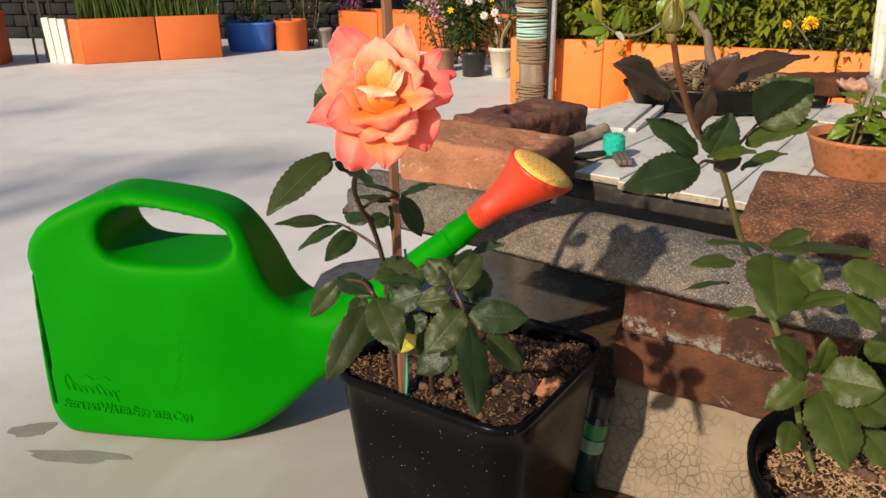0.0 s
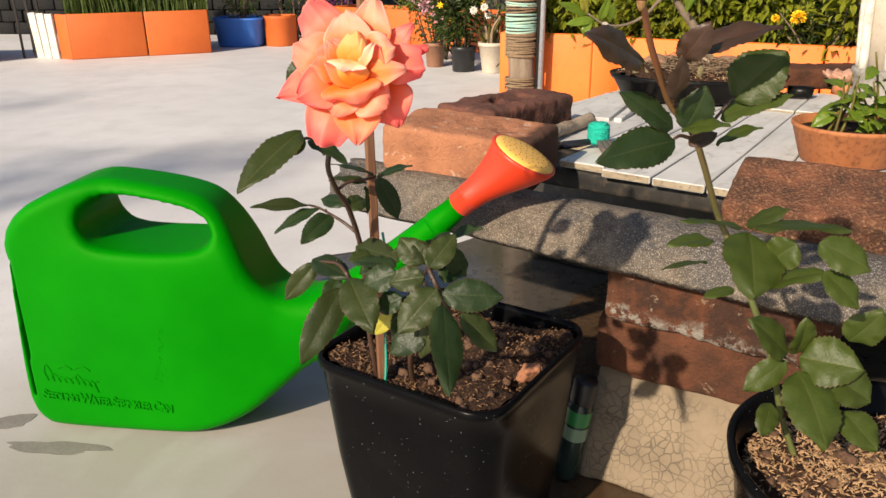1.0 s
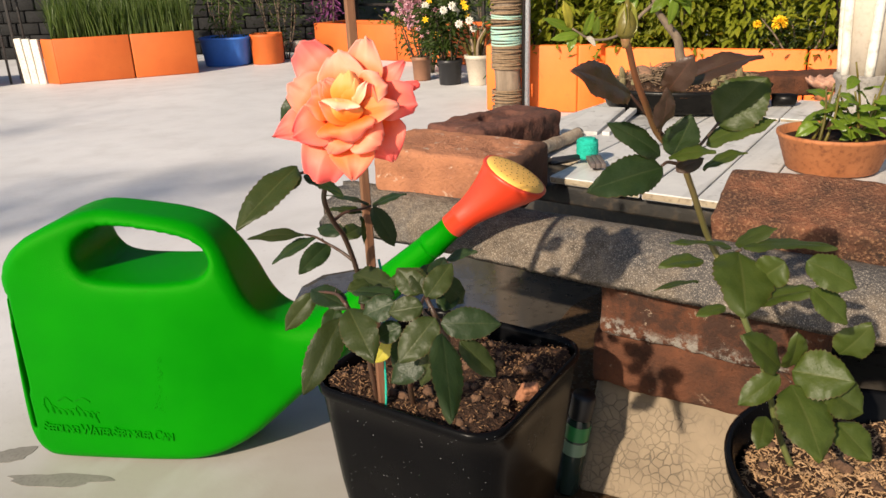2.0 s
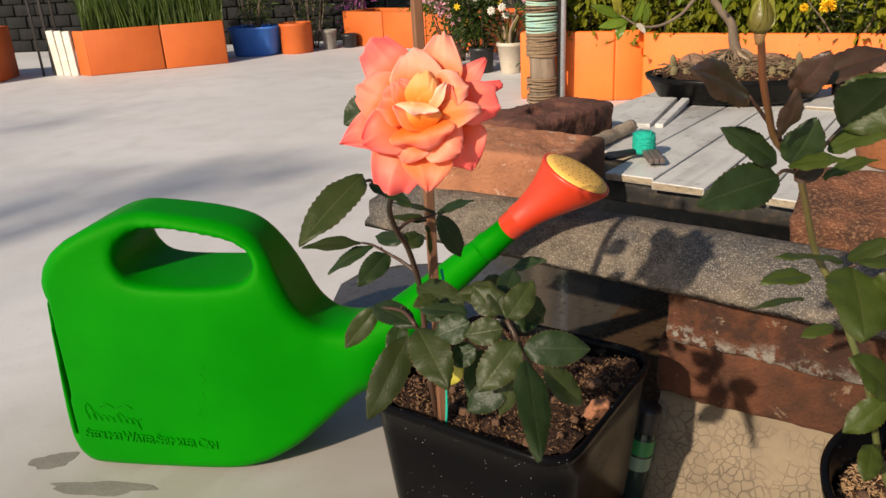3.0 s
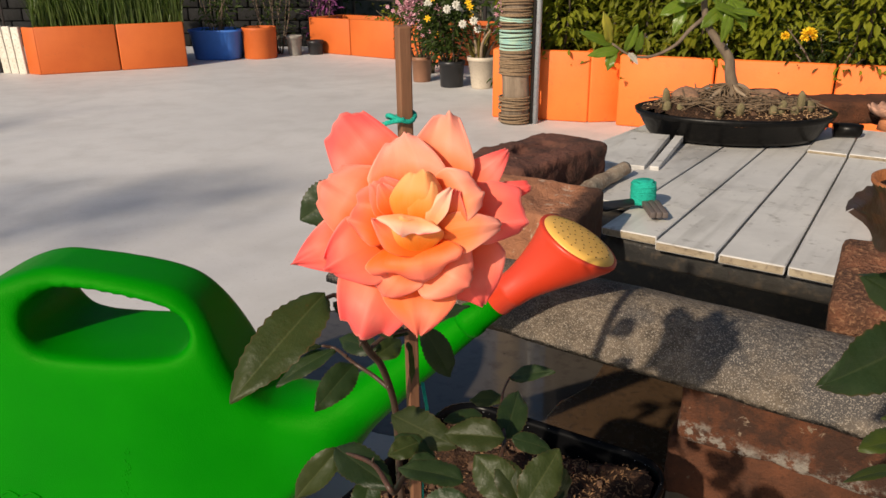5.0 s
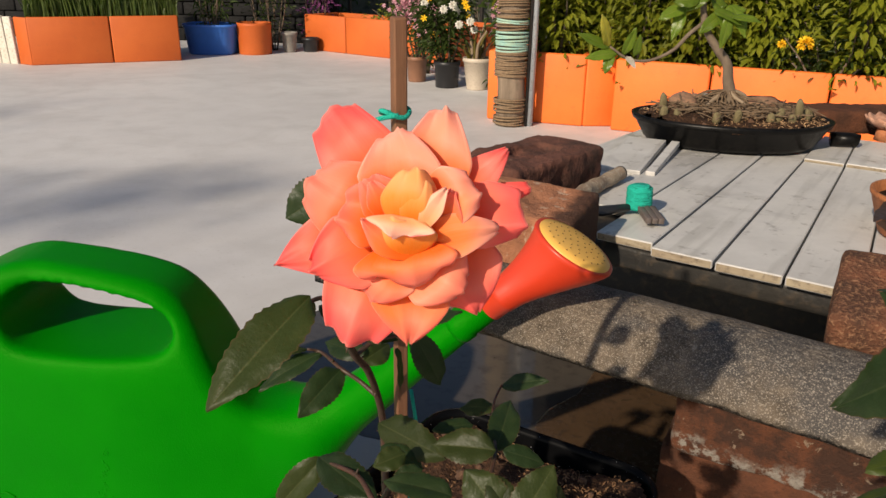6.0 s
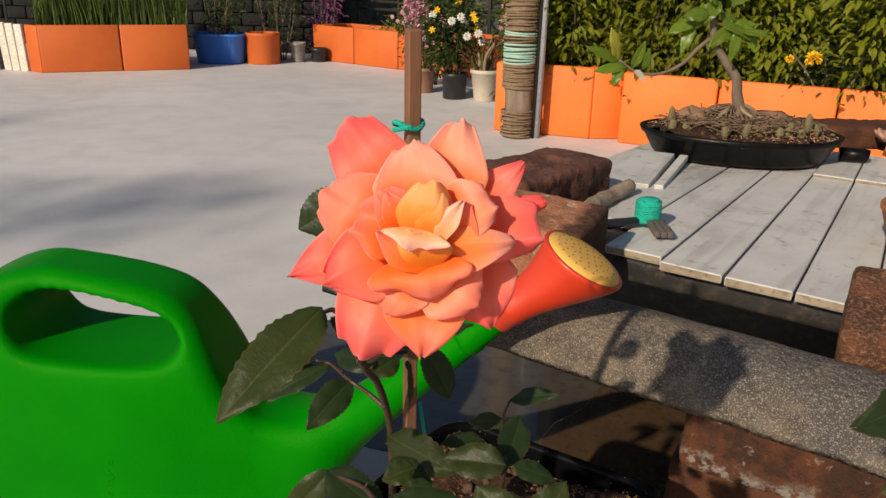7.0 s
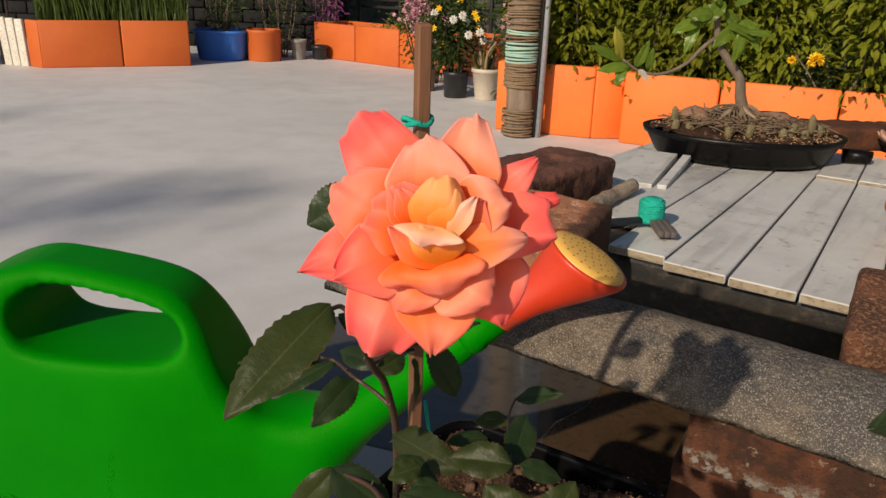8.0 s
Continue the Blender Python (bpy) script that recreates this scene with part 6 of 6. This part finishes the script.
# ---- post with cords, pipe ----
def post():
    p = thing("wooden_post", 0.1475, 3.44, 0, 0, "weathered wooden post bound with jute string and teal cord", "post")
    z = Vector((0, 0, 1))
    rnd = random.Random(6)
    part("trunk", loft([((0.004 * math.sin(k * 0.9), 0.004 * math.cos(k), 0.06 * k), z, 0.0575 + 0.003 * math.sin(k * 1.7)) for k in range(42)], 28, (True, True), None, 0.03), M["trunk"], p)
    for z0, z1, step, mat, r in ((0.012, 0.0455, 0.008, "string", 0.0041), (0.0669, 0.1152, 0.0086, "string", 0.0039), (0.2062, 0.3081, 0.007, "string", 0.0039), (0.3081, 0.3777, 0.0091, "cord", 0.0045), (0.3884, 0.4152, 0.0107, "string", 0.0036), (0.4152, 0.4281, 0.0096, "cord", 0.0043), (0.4367, 0.5546, 0.0091, "string", 0.0039)):
        h = z0
        while h < z1:
            tilt, ph, rr = rnd.uniform(-0.006, 0.006), rnd.uniform(0, 6.28), 0.0632 + rnd.uniform(0, 0.003)
            pts = [(rr * math.cos(a), rr * math.sin(a), h + tilt * math.sin(a + ph)) for a in [math.tau * k / 32 for k in range(33)]]
            part("binding", tube(pts, r, 6), M[mat], p, "" if mat == "string" else "faded teal cord")
            h += step * rnd.uniform(0.8, 1.3)


post()
bm = tube([(0, 0, 0), (0, 0, 1.2), (0, 0, 2.4)], 0.0123, 18)
alone("pipe", bm, M["pipe"], "thin grey plastic pipe standing beside the post", "pipe", pose(0.233, 3.43, 0, 0, 0.5, 0))
bm = tube([(0, 0, 0), (0.002, 0, 1.2), (0, 0, 2.4)], 0.0062, 10)
alone("cable", bm, M["iron"], "black cable running up beside the pipe", "cable", pose(0.2165, 3.42, 0, 0, 0.3, 0))

# ---- shrubs behind the long planter ----
rnd = random.Random(77)
for k in range(9):
    s = k / 8
    x, y = 0.36 + 2.2 * s, 3.66 - 0.80 * s
    shrub("shrub", x, y, 0.24, "dense yellow-green leafy shrub growing in the orange planter", M["leaf_shrub"], 100 + k, 0.56, 0.50, 0.78, 4600, 0.047, 0.50, 0.9, 14, (), "shrubs in the planter", "stem_dark", 0.0)
for k in range(7):
    s = k / 6
    x, y = 0.30 + 2.5 * s, 4.10 - 0.9 * s
    shrub("shrub", x, y, 0.0, "tall dark green shrub behind the planter", M["leaf_dark"], 200 + k, 0.70, 0.4, 1.5, 1500, 0.062, 0.45, 0.8, 11, (), "tall shrubs behind", "stem_dark", 0.05)
marigold = shrub("marigold", 1.30, 3.19, 0.24, "dark green marigold plant with yellow blooms", M["leaf_dark"], 301, 0.34, 0.22, 0.24, 520, 0.035, 0.3, 0.6, 10)


def pompon(parent, at, r, seed, mat="marigold", label="dense yellow bloom"):
    """A dense round bloom of many small petals."""
    rnd = random.Random(seed)
    c = parent.matrix_world.inverted() @ Vector(at)
    petals = []
    for k in range(90):
        d = Vector((rnd.gauss(0, 1), rnd.gauss(0, 1) - 0.4, rnd.gauss(0, 0.8) + 0.3)).normalized()
        petals.append((c + d * r * 0.35, d, Vector((rnd.uniform(-1, 1), rnd.uniform(-1, 1), 1)).normalized(), r * 0.7, r * 0.5))
    part("bloom", leaf_cloud("bloom", petals), M[mat], parent, label)


bpy.context.view_layer.update()
pompon(marigold, (1.172, 3.10, 0.386), 0.030, 1)
pompon(marigold, (1.092, 3.10, 0.385), 0.016, 2)
for k, at in enumerate(((-0.521, 4.880, 0.363), (-0.466, 4.880, 0.340), (-0.416, 4.880, 0.379), (-0.494, 4.880, 0.317), (-0.437, 4.880, 0.422), (-0.538, 4.880, 0.423), (-0.490, 4.865, 0.392), (-0.452, 4.855, 0.375), (-0.480, 4.860, 0.440), (-0.425, 4.870, 0.340), (-0.400, 4.875, 0.440), (-0.520, 4.870, 0.470), (-0.450, 4.870, 0.480))):
    pompon(mum, at, 0.044, 10 + k, "pink", "mauve pink pompon bloom")


# ---- on the deck ----
TRAY = (0.569, 1.662, 0.338)


def in_tray(x, y):
    """A place in the tray, from its middle."""
    return TRAY[0] + x, TRAY[1] + y


def bonsai_tray():
    t = thing("bonsai_tray", *TRAY, -6, "oval black plastic tray of soil, stones and dry roots", "tray")
    z = Vector((0, 0, 1))
    part("tray_wall", loft([(z * 0, z, (0.145, 0.098)), (z * 0.006, z, (0.151, 0.102)), (z * 0.036, z, (0.168, 0.115)), (z * 0.038, z, (0.173, 0.120)), (z * 0.047, z, (0.176, 0.122)), (z * 0.048, z, (0.169, 0.116)), (z * 0.030, z, (0.163, 0.110))], 56, (True, False)), M["tray"], t)
    soil_patch(t, lambda x, y: (x / 0.171) ** 2 + (y / 0.119) ** 2 < 1, 0.178, 0.058, 18, 2600, 0.007, 90, mound=(0.170, 0.117, 0.014))
    rnd = random.Random(31)
    bm = bmesh.new()
    for k in range(230):
        a, r = rnd.uniform(0, math.tau), math.sqrt(rnd.random()) * 0.9
        c = Vector((0.152 * r * math.cos(a), 0.102 * r * math.sin(a), 0.056 + 0.008 * (1 - r) + rnd.uniform(0, 0.008)))
        d = Vector((rnd.uniform(-1, 1), rnd.uniform(-1, 1), rnd.uniform(-0.25, 0.25))).normalized() * rnd.uniform(0.012, 0.035)
        e = Vector((rnd.uniform(-1, 1), rnd.uniform(-1, 1), 0.4)) * 0.005
        tube(spline([c - d, c + e, c + d], 6), rnd.uniform(0.0007, 0.0016), 5, bm)
    tagged(part("twig", bm, M["twig"], t, "dry brown twigs and dead roots"), kind="stuff")


bonsai_tray()


def stone(name, x, y, z, r, seed, mat, label, squash=0.6):
    def field(p):
        q = p / np.array((1.25, 0.95, squash))
        return np.linalg.norm(q, axis=1) - r + 0.22 * r * vnoise(p, r * 0.9, seed) + 0.05 * r * vnoise(p, r * 0.25, seed + 1)
    m = r * 1.8
    alone(name, nets(name, field, (-m, -m, -m), (m, m, m), r / 9), mat, label, "stone", pose(x, y, z, 0, 0, seed * 37 % 360), "stones in the tray" if name == "stone" else "")


for k, (x, y, r, mm) in enumerate(((-0.080, 0.032, 0.030, "stone"), (-0.048, 0.062, 0.021, "stone"), (-0.020, 0.078, 0.019, "stone_grey"), (0.060, 0.035, 0.026, "stone"))):
    stone("stone", *in_tray(x, y), 0.401, r, 41 + k, M[mm], "rounded brown stone lying in the tray" if mm == "stone" else "rounded grey stone lying in the tray")


def bonsai():
    """A bent trunk on a mound of thin roots, with a long side branch."""
    x0, y0 = in_tray(-0.002, 0.035)
    b = thing("bonsai", x0, y0, 0.391, 0, "small ficus with a bent dark trunk, bare roots and glossy leaves", "bonsai")

    def at(x, y, z):
        return (x0 + x, y0 + y, 0.391 + z)
    stalk(b, [at(0.006, 0, -0.002), at(0.004, 0, 0.030), at(-0.002, 0, 0.052), at(-0.008, 0, 0.082), at(-0.032, 0, 0.112), at(-0.056, 0, 0.150), at(-0.068, 0, 0.22)], 0.0125, 0.005, M["bark"], "trunk", 28)
    stalk(b, [at(-0.062, 0, 0.150), at(-0.085, -0.01, 0.132), at(-0.110, -0.02, 0.106), at(-0.150, -0.03, 0.088), at(-0.190, -0.04, 0.090), at(-0.226, -0.05, 0.112)], 0.0042, 0.0018, M["bark"], "branch", 24)
    rnd = random.Random(9)
    for k in range(46):
        a = math.tau * k / 46 + rnd.uniform(-0.25, 0.25)
        thick = k % 9 == 0
        r = rnd.uniform(0.055, 0.085) if thick else rnd.uniform(0.04, 0.10)
        mid = at(0.4 * r * math.cos(a), 0.35 * r * math.sin(a), 0.024 + rnd.uniform(-0.006, 0.008))
        far = at(0.75 * r * math.cos(a + 0.2), 0.6 * r * math.sin(a + 0.2), 0.010 + rnd.uniform(-0.006, 0.008))
        stalk(b, [at(0.004, 0, 0.034), mid, far, at(r * math.cos(a), 0.8 * r * math.sin(a), -0.012)], rnd.uniform(0.0042, 0.0058) if thick else rnd.uniform(0.0011, 0.0022), 0.0022 if thick else 0.0008, M["root"] if thick else M["twig"], "root", 12)
    for px, pz, tx, tz, w, mm in ((-0.228, 0.100, -0.245, 0.150, 0.022, "leaf_yellow"), (-0.225, 0.098, -0.285, 0.118, 0.020, "leaf_bonsai"), (-0.222, 0.095, -0.232, 0.050, 0.020, "leaf_bonsai"), (-0.21, 0.090, -0.268, 0.076, 0.020, "leaf_bonsai"), (-0.20, 0.087, -0.185, 0.130, 0.018, "leaf_bonsai"),
                                  (-0.18, 0.085, -0.176, 0.118, 0.014, "leaf_bonsai"), (-0.195, 0.085, -0.180, 0.062, 0.012, "dry_leaf")):
        leaf(b, at(px, -0.04, pz + 0.010), at(tx, -0.06, tz + 0.016), w, M[mm], (0.1, -0.9, 0.4), 0.25, 0.1)
    for k in range(16):
        a = math.tau * k / 16 + rnd.uniform(-0.2, 0.2)
        c = Vector(at(-0.060 + rnd.uniform(-0.045, 0.045), rnd.uniform(-0.03, 0.01), 0.172 + rnd.uniform(-0.012, 0.05)))
        t = c + Vector((0.048 * math.cos(a), -0.03 * rnd.random(), 0.036 * math.sin(a) - 0.020))
        leaf(b, c, t, rnd.uniform(0.020, 0.032), M["leaf_bonsai"], (0.1, -0.8, 0.6), 0.25, 0.15)


bonsai()

for k, (x, y, sx, sy, rz) in enumerate(((0.385, 1.543, 0.068, 0.200, -20.5), (0.432, 1.528, 0.0145, 0.196, -21))):
    alone("tile_offcut", box(sx, sy, 0.009, (0, 0, 0), 0.0012), M["deck"], "white offcut of tile lying on the deck", "tile", pose(x - 0.004, y - 0.03, 0.336, 3, 0, rz), "tile offcuts", smooth=False)


def old_stick():
    pts = spline([(0, 0, 0), (0.020, 0.045, 0.001), (0.048, 0.10, -0.001), (0.080, 0.150, 0.002)], 30)
    rnd = random.Random(2)
    bm = tube(pts, [0.0108 + 0.0005 * math.sin(k * 0.9) + rnd.uniform(-0.0005, 0.0005) for k in range(30)], 14)
    alone("stick", bm, M["stick"], "stained knobbly stick lying on the deck", "stick", pose(0.262, 1.212, 0.3455))


old_stick()


def cactus(x, y, h, seed):
    rnd = random.Random(seed)
    z = Vector((0, 0, 1))
    alone("cactus", loft([(z * 0, z, 0.0055), (z * h * 0.3, z, 0.0072), (z * h * 0.6, z, 0.0070), (z * h * 0.88, z, 0.0052), (z * h, z, 0.002)], 14, (True, True), None, 0.16), M["cactus"], "small olive cactus growing in the tray", "cactus", pose(*in_tray(x, y), 0.385, rnd.uniform(-15, 15), rnd.uniform(-15, 15), 0), "cacti in the tray")


for k, (x, y, h) in enumerate(((-0.123, -0.012, 0.042), (-0.128, -0.045, 0.022), (-0.105, -0.05, 0.018), (-0.045, -0.085, 0.02), (-0.01, -0.08, 0.026), (0.045, -0.085, 0.022), (0.058, -0.075, 0.03), (0.098, -0.06, 0.045), (0.085, -0.075, 0.02), (0.118, -0.045, 0.024), (0.13, -0.02, 0.02))):
    cactus(x, y, h, 70 + k)


def hand_fork():
    f = thing("garden_tool", 0.347, 1.205, 0.334, 0, "small hand tool wound with teal yarn, with grey prongs", "garden tool")
    rnd = random.Random(12)
    bm = bmesh.new()
    pts = []
    for q in range(620):
        a = q * 0.33
        h = abs((q / 62.0) % 2 - 1)
        r = 0.0150 * (1 - 0.30 * max(0.0, abs(h - 0.5) - 0.34) / 0.16) + 0.0007 * math.sin(q * 1.7)
        pts.append((r * math.cos(a), r * math.sin(a) * 0.92, 0.007 + 0.030 * h + 0.002 * math.sin(a + q * 0.01)))
    tube(pts, 0.0019, 5, bm)
    loft([((0, 0, 0.006), (0, 0, 1), 0.010), ((0, 0, 0.010), (0, 0, 1), 0.0145), ((0, 0, 0.034), (0, 0, 1), 0.0145), ((0, 0, 0.039), (0, 0, 1), 0.009)], 20, (True, True), bm)
    part("yarn", bm, M["teal"], f, "teal yarn ball")
    for k in range(3):
        bm = box(0.0072, 0.044, 0.008, (0, -0.022, 0), 0.0012)
        ob = part("prong", bm, M["dull"], f, "dull grey-brown prong")
        ob.matrix_local = pose(0.000 + 0.0078 * k, -0.010, 0.007, 5, 0, 8)
    bm = loft([((-0.012, -0.006, 0.010), (-1, 0, 0), (0.006, 0.005)), ((-0.032, -0.012, 0.008), (-1, -0.1, 0), (0.007, 0.006)), ((-0.052, -0.020, 0.007), (-1, -0.3, 0), (0.013, 0.006)), ((-0.058, -0.022, 0.006), (-1, -0.3, 0), (0.009, 0.004))], 14)
    part("handle", bm, M["black"], f, "black plastic handle")


hand_fork()


def bowl():
    b = thing("terracotta_bowl", 0.694, 1.156, 0.3345, 0, "terracotta bowl with a young pepper plant", "flower pot")
    z = Vector((0, 0, 1))
    part("bowl_wall", loft([(z * 0, z, 0.058), (z * 0.003, z, 0.062), (z * 0.048, z, 0.077), (z * 0.049, z, 0.0785), (z * 0.054, z, 0.079), (z * 0.0545, z, 0.075), (z * 0.03, z, 0.068)], 48, (True, False)), M["bowl"], b)
    part("soil", loft([(z * 0.028, z, 0.066), (z * 0.042, z, 0.071)], 32), M["soil"], b)
    p = thing("pepper_plant", 0.635, 1.045, 0.398, 0, "young green pepper plant in the terracotta bowl", "plant")
    rnd = random.Random(15)
    for k in range(10):
        a = rnd.uniform(0, math.tau)
        foot = Vector((0.635 + 0.03 * math.cos(a), 1.045 + 0.03 * math.sin(a), 0.395))
        top = foot + Vector((rnd.uniform(-0.03, 0.03), rnd.uniform(-0.03, 0.02), rnd.uniform(0.055, 0.13)))
        stalk(p, [foot, foot.lerp(top, 0.5) + Vector((0.004, 0, 0)), top], 0.0024, 0.0012, M["sepal"], "stem", 10)
        for q in range(4):
            c = foot.lerp(top, 0.35 + 0.16 * q)
            e = rnd.uniform(0, math.tau)
            leaf(p, c, c + Vector((0.030 * math.cos(e), 0.030 * math.sin(e), rnd.uniform(-0.026, 0.010))), rnd.uniform(0.014, 0.022), M["leaf_bonsai"], (0.1, -0.5, 0.8), 0.2, 0.25)

    p.matrix_world = pose(0.694, 1.156, 0.374)


bowl()


def lantern():
    l = thing("lantern", 0.900, 1.60, 0.334, 0, "white openwork garden lantern on a grey stone pedestal", "lantern")
    z = Vector((0, 0, 1))
    part("pedestal", loft([(z * 0, z, 0.062), (z * 0.01, z, 0.066), (z * 0.022, z, 0.054), (z * 0.036, z, 0.047), (z * 0.058, z, 0.050), (z * 0.066, z, 0.056), (z * 0.073, z, 0.054)], 32), M["stone_grey"], l)
    for k in range(6):
        a = math.tau * k / 6 + 0.3
        pts = spline([(0.045 * math.cos(a), 0.045 * math.sin(a), 0.072), (0.055 * math.cos(a), 0.055 * math.sin(a), 0.22), (0.048 * math.cos(a), 0.048 * math.sin(a), 0.34)], 12)
        part("rib", tube(pts, 0.009, 8), M["white_board"], l)
    part("core", loft([(z * 0.072, z, 0.040), (z * 0.22, z, 0.050), (z * 0.34, z, 0.043)], 24), M["white_pot"], l)
    part("cap", loft([(z * 0.34, z, 0.06), (z * 0.355, z, 0.062), (z * 0.40, z, 0.02)], 24), M["white_board"], l)


lantern()
z = Vector((0, 0, 1))


def saucer():
    """A scalloped clay saucer on a small foot."""
    s = thing("saucer", 0.885, 1.735, 0.3345, 0, "pinkish terracotta saucer with a scalloped rim", "saucer")
    part("foot", loft([(z * 0, z, 0.026), (z * 0.024, z, 0.022)], 24), M["terra"], s)
    bm = loft([(z * 0.022, z, 0.020), (z * 0.026, z, 0.030), (z * 0.034, z, 0.042), (z * 0.042, z, 0.046), (z * 0.044, z, 0.044), (z * 0.036, z, 0.036), (z * 0.032, z, 0.015)], 72)
    for v in bm.verts:
        r = math.hypot(v.co.x, v.co.y)
        if r > 0.039:
            k = 1 + 0.05 * math.sin(12 * math.atan2(v.co.y, v.co.x))
            v.co.x, v.co.y, v.co.z = v.co.x * k, v.co.y * k, v.co.z + 0.003 * (k - 1) / 0.05
    part("dish", bm, M["clay_pink"], s)


saucer()
alone("black_spout", loft([((0, 0, 0.012), (1, 0, 0.1), 0.013), ((0.03, 0, 0.013), (1, 0, 0), 0.0125), ((0.046, 0, 0.012), (1, 0, -0.2), 0.012)], 20), M["tray"], "short black plastic pipe end beside the tray", "pipe", pose(0.748, 1.655, 0.338, 0, 0, -10))
alone("earth_lump", nets("earth_lump", lambda p: box_field(p, (0.0075, 0.0050, 0.0080), 0.002) + 0.0045 * vnoise(p, 0.011, 62) + 0.0012 * vnoise(p, 0.004, 63), (-0.016, -0.016, -0.016), (0.016, 0.016, 0.016), 0.0012), M["brick_orange"],
      "jagged lump of orange-brown earth lying on the pot's soil", "earth lump", pose(0.258, 0.672, 0.236, 20, 10, 30))


def bottle():
    b = thing("bottle", 0.306, 0.828, 0.0022, 0, "small dark bottle with green label bands and a black cap, leaning", "bottle")
    b.rotation_euler = (0, radians(8), 0)
    z = Vector((0, 0, 1))
    part("glass", loft([(z * 0, z, 0.0130), (z * 0.004, z, 0.0150), (z * 0.102, z, 0.0150), (z * 0.108, z, 0.0125), (z * 0.113, z, 0.0120)], 28), M["glass_dark"], b)
    part("label", loft([(z * 0.060, z, 0.0153), (z * 0.078, z, 0.0153)], 28, (False, False)), M["label_pale"], b, "pale green label band")
    part("label", loft([(z * 0.081, z, 0.0153), (z * 0.101, z, 0.0153)], 28, (False, False)), M["label"], b, "bright green label band")
    part("cap", loft([(z * 0.110, z, 0.0142), (z * 0.112, z, 0.0147), (z * 0.137, z, 0.0145), (z * 0.141, z, 0.0135)], 28), M["black"], b, "black screw cap")


bottle()


# ---- walls and railing that close the place ----
def block_wall():
    wall = thing("wall_west", -5.2, 6.45, 0, 0, "rough grey concrete block wall, its shade put into the colour", "wall", kind="structure")
    part("core", box(3.9, 0.16, 1.9, (1.95, 0.10, 0)), M["joint_shade"], wall)
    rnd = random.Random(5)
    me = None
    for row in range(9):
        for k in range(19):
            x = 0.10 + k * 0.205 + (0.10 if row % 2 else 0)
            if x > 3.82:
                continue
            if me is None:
                ob = part("block", box(0.194, 0.06, 0.092, (0, 0, 0), 0.006, None, 1), M["grey_wall_shade"], wall)
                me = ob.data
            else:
                ob = part("block", me, M["grey_wall_shade"], wall)
            ob.matrix_local = pose(x, 0.02 + rnd.uniform(-0.006, 0.006), 0.008 + row * 0.1, rnd.uniform(-1, 1), 0, rnd.uniform(-1, 1))


block_wall()
alone("wall_north", box(12, 0.2, 2.6, (0, 0, 0), 0.01), M["old_plaster"], "weathered grey-green plastered wall closing the roof terrace", "wall", pose(2.0, 8.2, 0), kind="structure", smooth=False)
alone("wall_east", box(0.2, 9, 2.4, (0, 0, 0), 0.01), M["grey_wall_shade"], "dark rough parapet wall of the terrace", "wall", pose(5.0, 3.8, 0), kind="structure", smooth=False)


def railing():
    r = thing("railing", -1.6, 6.9, 0, -28, "black iron railing behind the far planter", "railing", kind="structure")
    for k in range(8):
        part("post", box(0.025, 0.025, 1.0, (k * 0.42, 0, 0), 0.003), M["iron"], r)
    for z in (0.12, 0.34, 0.40, 0.62, 0.95):
        part("rail", box(3.2, 0.03, 0.022, (1.5, 0.03, z), 0.003), M["iron"], r)


railing()
for k in range(6):
    shrub("dark_bush", -2.4 + 0.75 * k, 7.4 - 0.12 * k, 0.0, "dark bush behind the railing", M["leaf_dark"], 400 + k, 0.8, 0.4, 1.3, 500, 0.08, 0.4, 0.6, 10, (), "bushes behind the railing")


# ---- a tall potted tree beyond the walk, whose shade lies on the floor ----
def shade_tree(x, y):
    t = thing("tree", x, y, 0, 0, "tall slender tree with a loose leafy crown", "tree")
    part("trunk", tube(spline([(0, 0, 0.0), (0.06, 0.02, 1.6), (-0.04, 0, 3.2), (0.02, 0, 4.7)], 20), [0.05 - 0.002 * k for k in range(20)], 12), M["bark"], t)
    rnd = random.Random(55)
    items = []
    for cx, cy, cz, r, count in ((0.06, 0.10, 4.60, 0.46, 150), (-0.30, 0.02, 4.62, 0.50, 125), (0.26, 0.36, 4.58, 0.30, 50), (-0.62, -0.20, 4.60, 0.46, 85), (-1.05, 1.30, 4.60, 0.42, 66)):
        part("limb", tube(spline([(0, 0, 3.6), (cx * 0.5, cy * 0.5, 3.6 + (cz - 3.6) * 0.6), (cx, cy, cz)], 10), [0.010 - 0.0008 * k for k in range(10)], 8), M["bark"], t)
        for _ in range(count):
            p = Vector((rnd.gauss(0, 0.46), rnd.gauss(0, 0.36), rnd.gauss(0, 0.22))) * r + Vector((cx, cy, cz))
            d = Vector((rnd.uniform(-1, 1), rnd.uniform(-1, 1), rnd.uniform(-0.8, 0.3))).normalized()
            items.append((p, d, Vector((rnd.uniform(-0.5, 0.5), rnd.uniform(-0.5, 0.5), 1)).normalized(), 0.075, 0.035))
    part("crown", leaf_cloud("crown", items), M["leaf_dark"], t)


shade_tree(-4.98, -4.87)
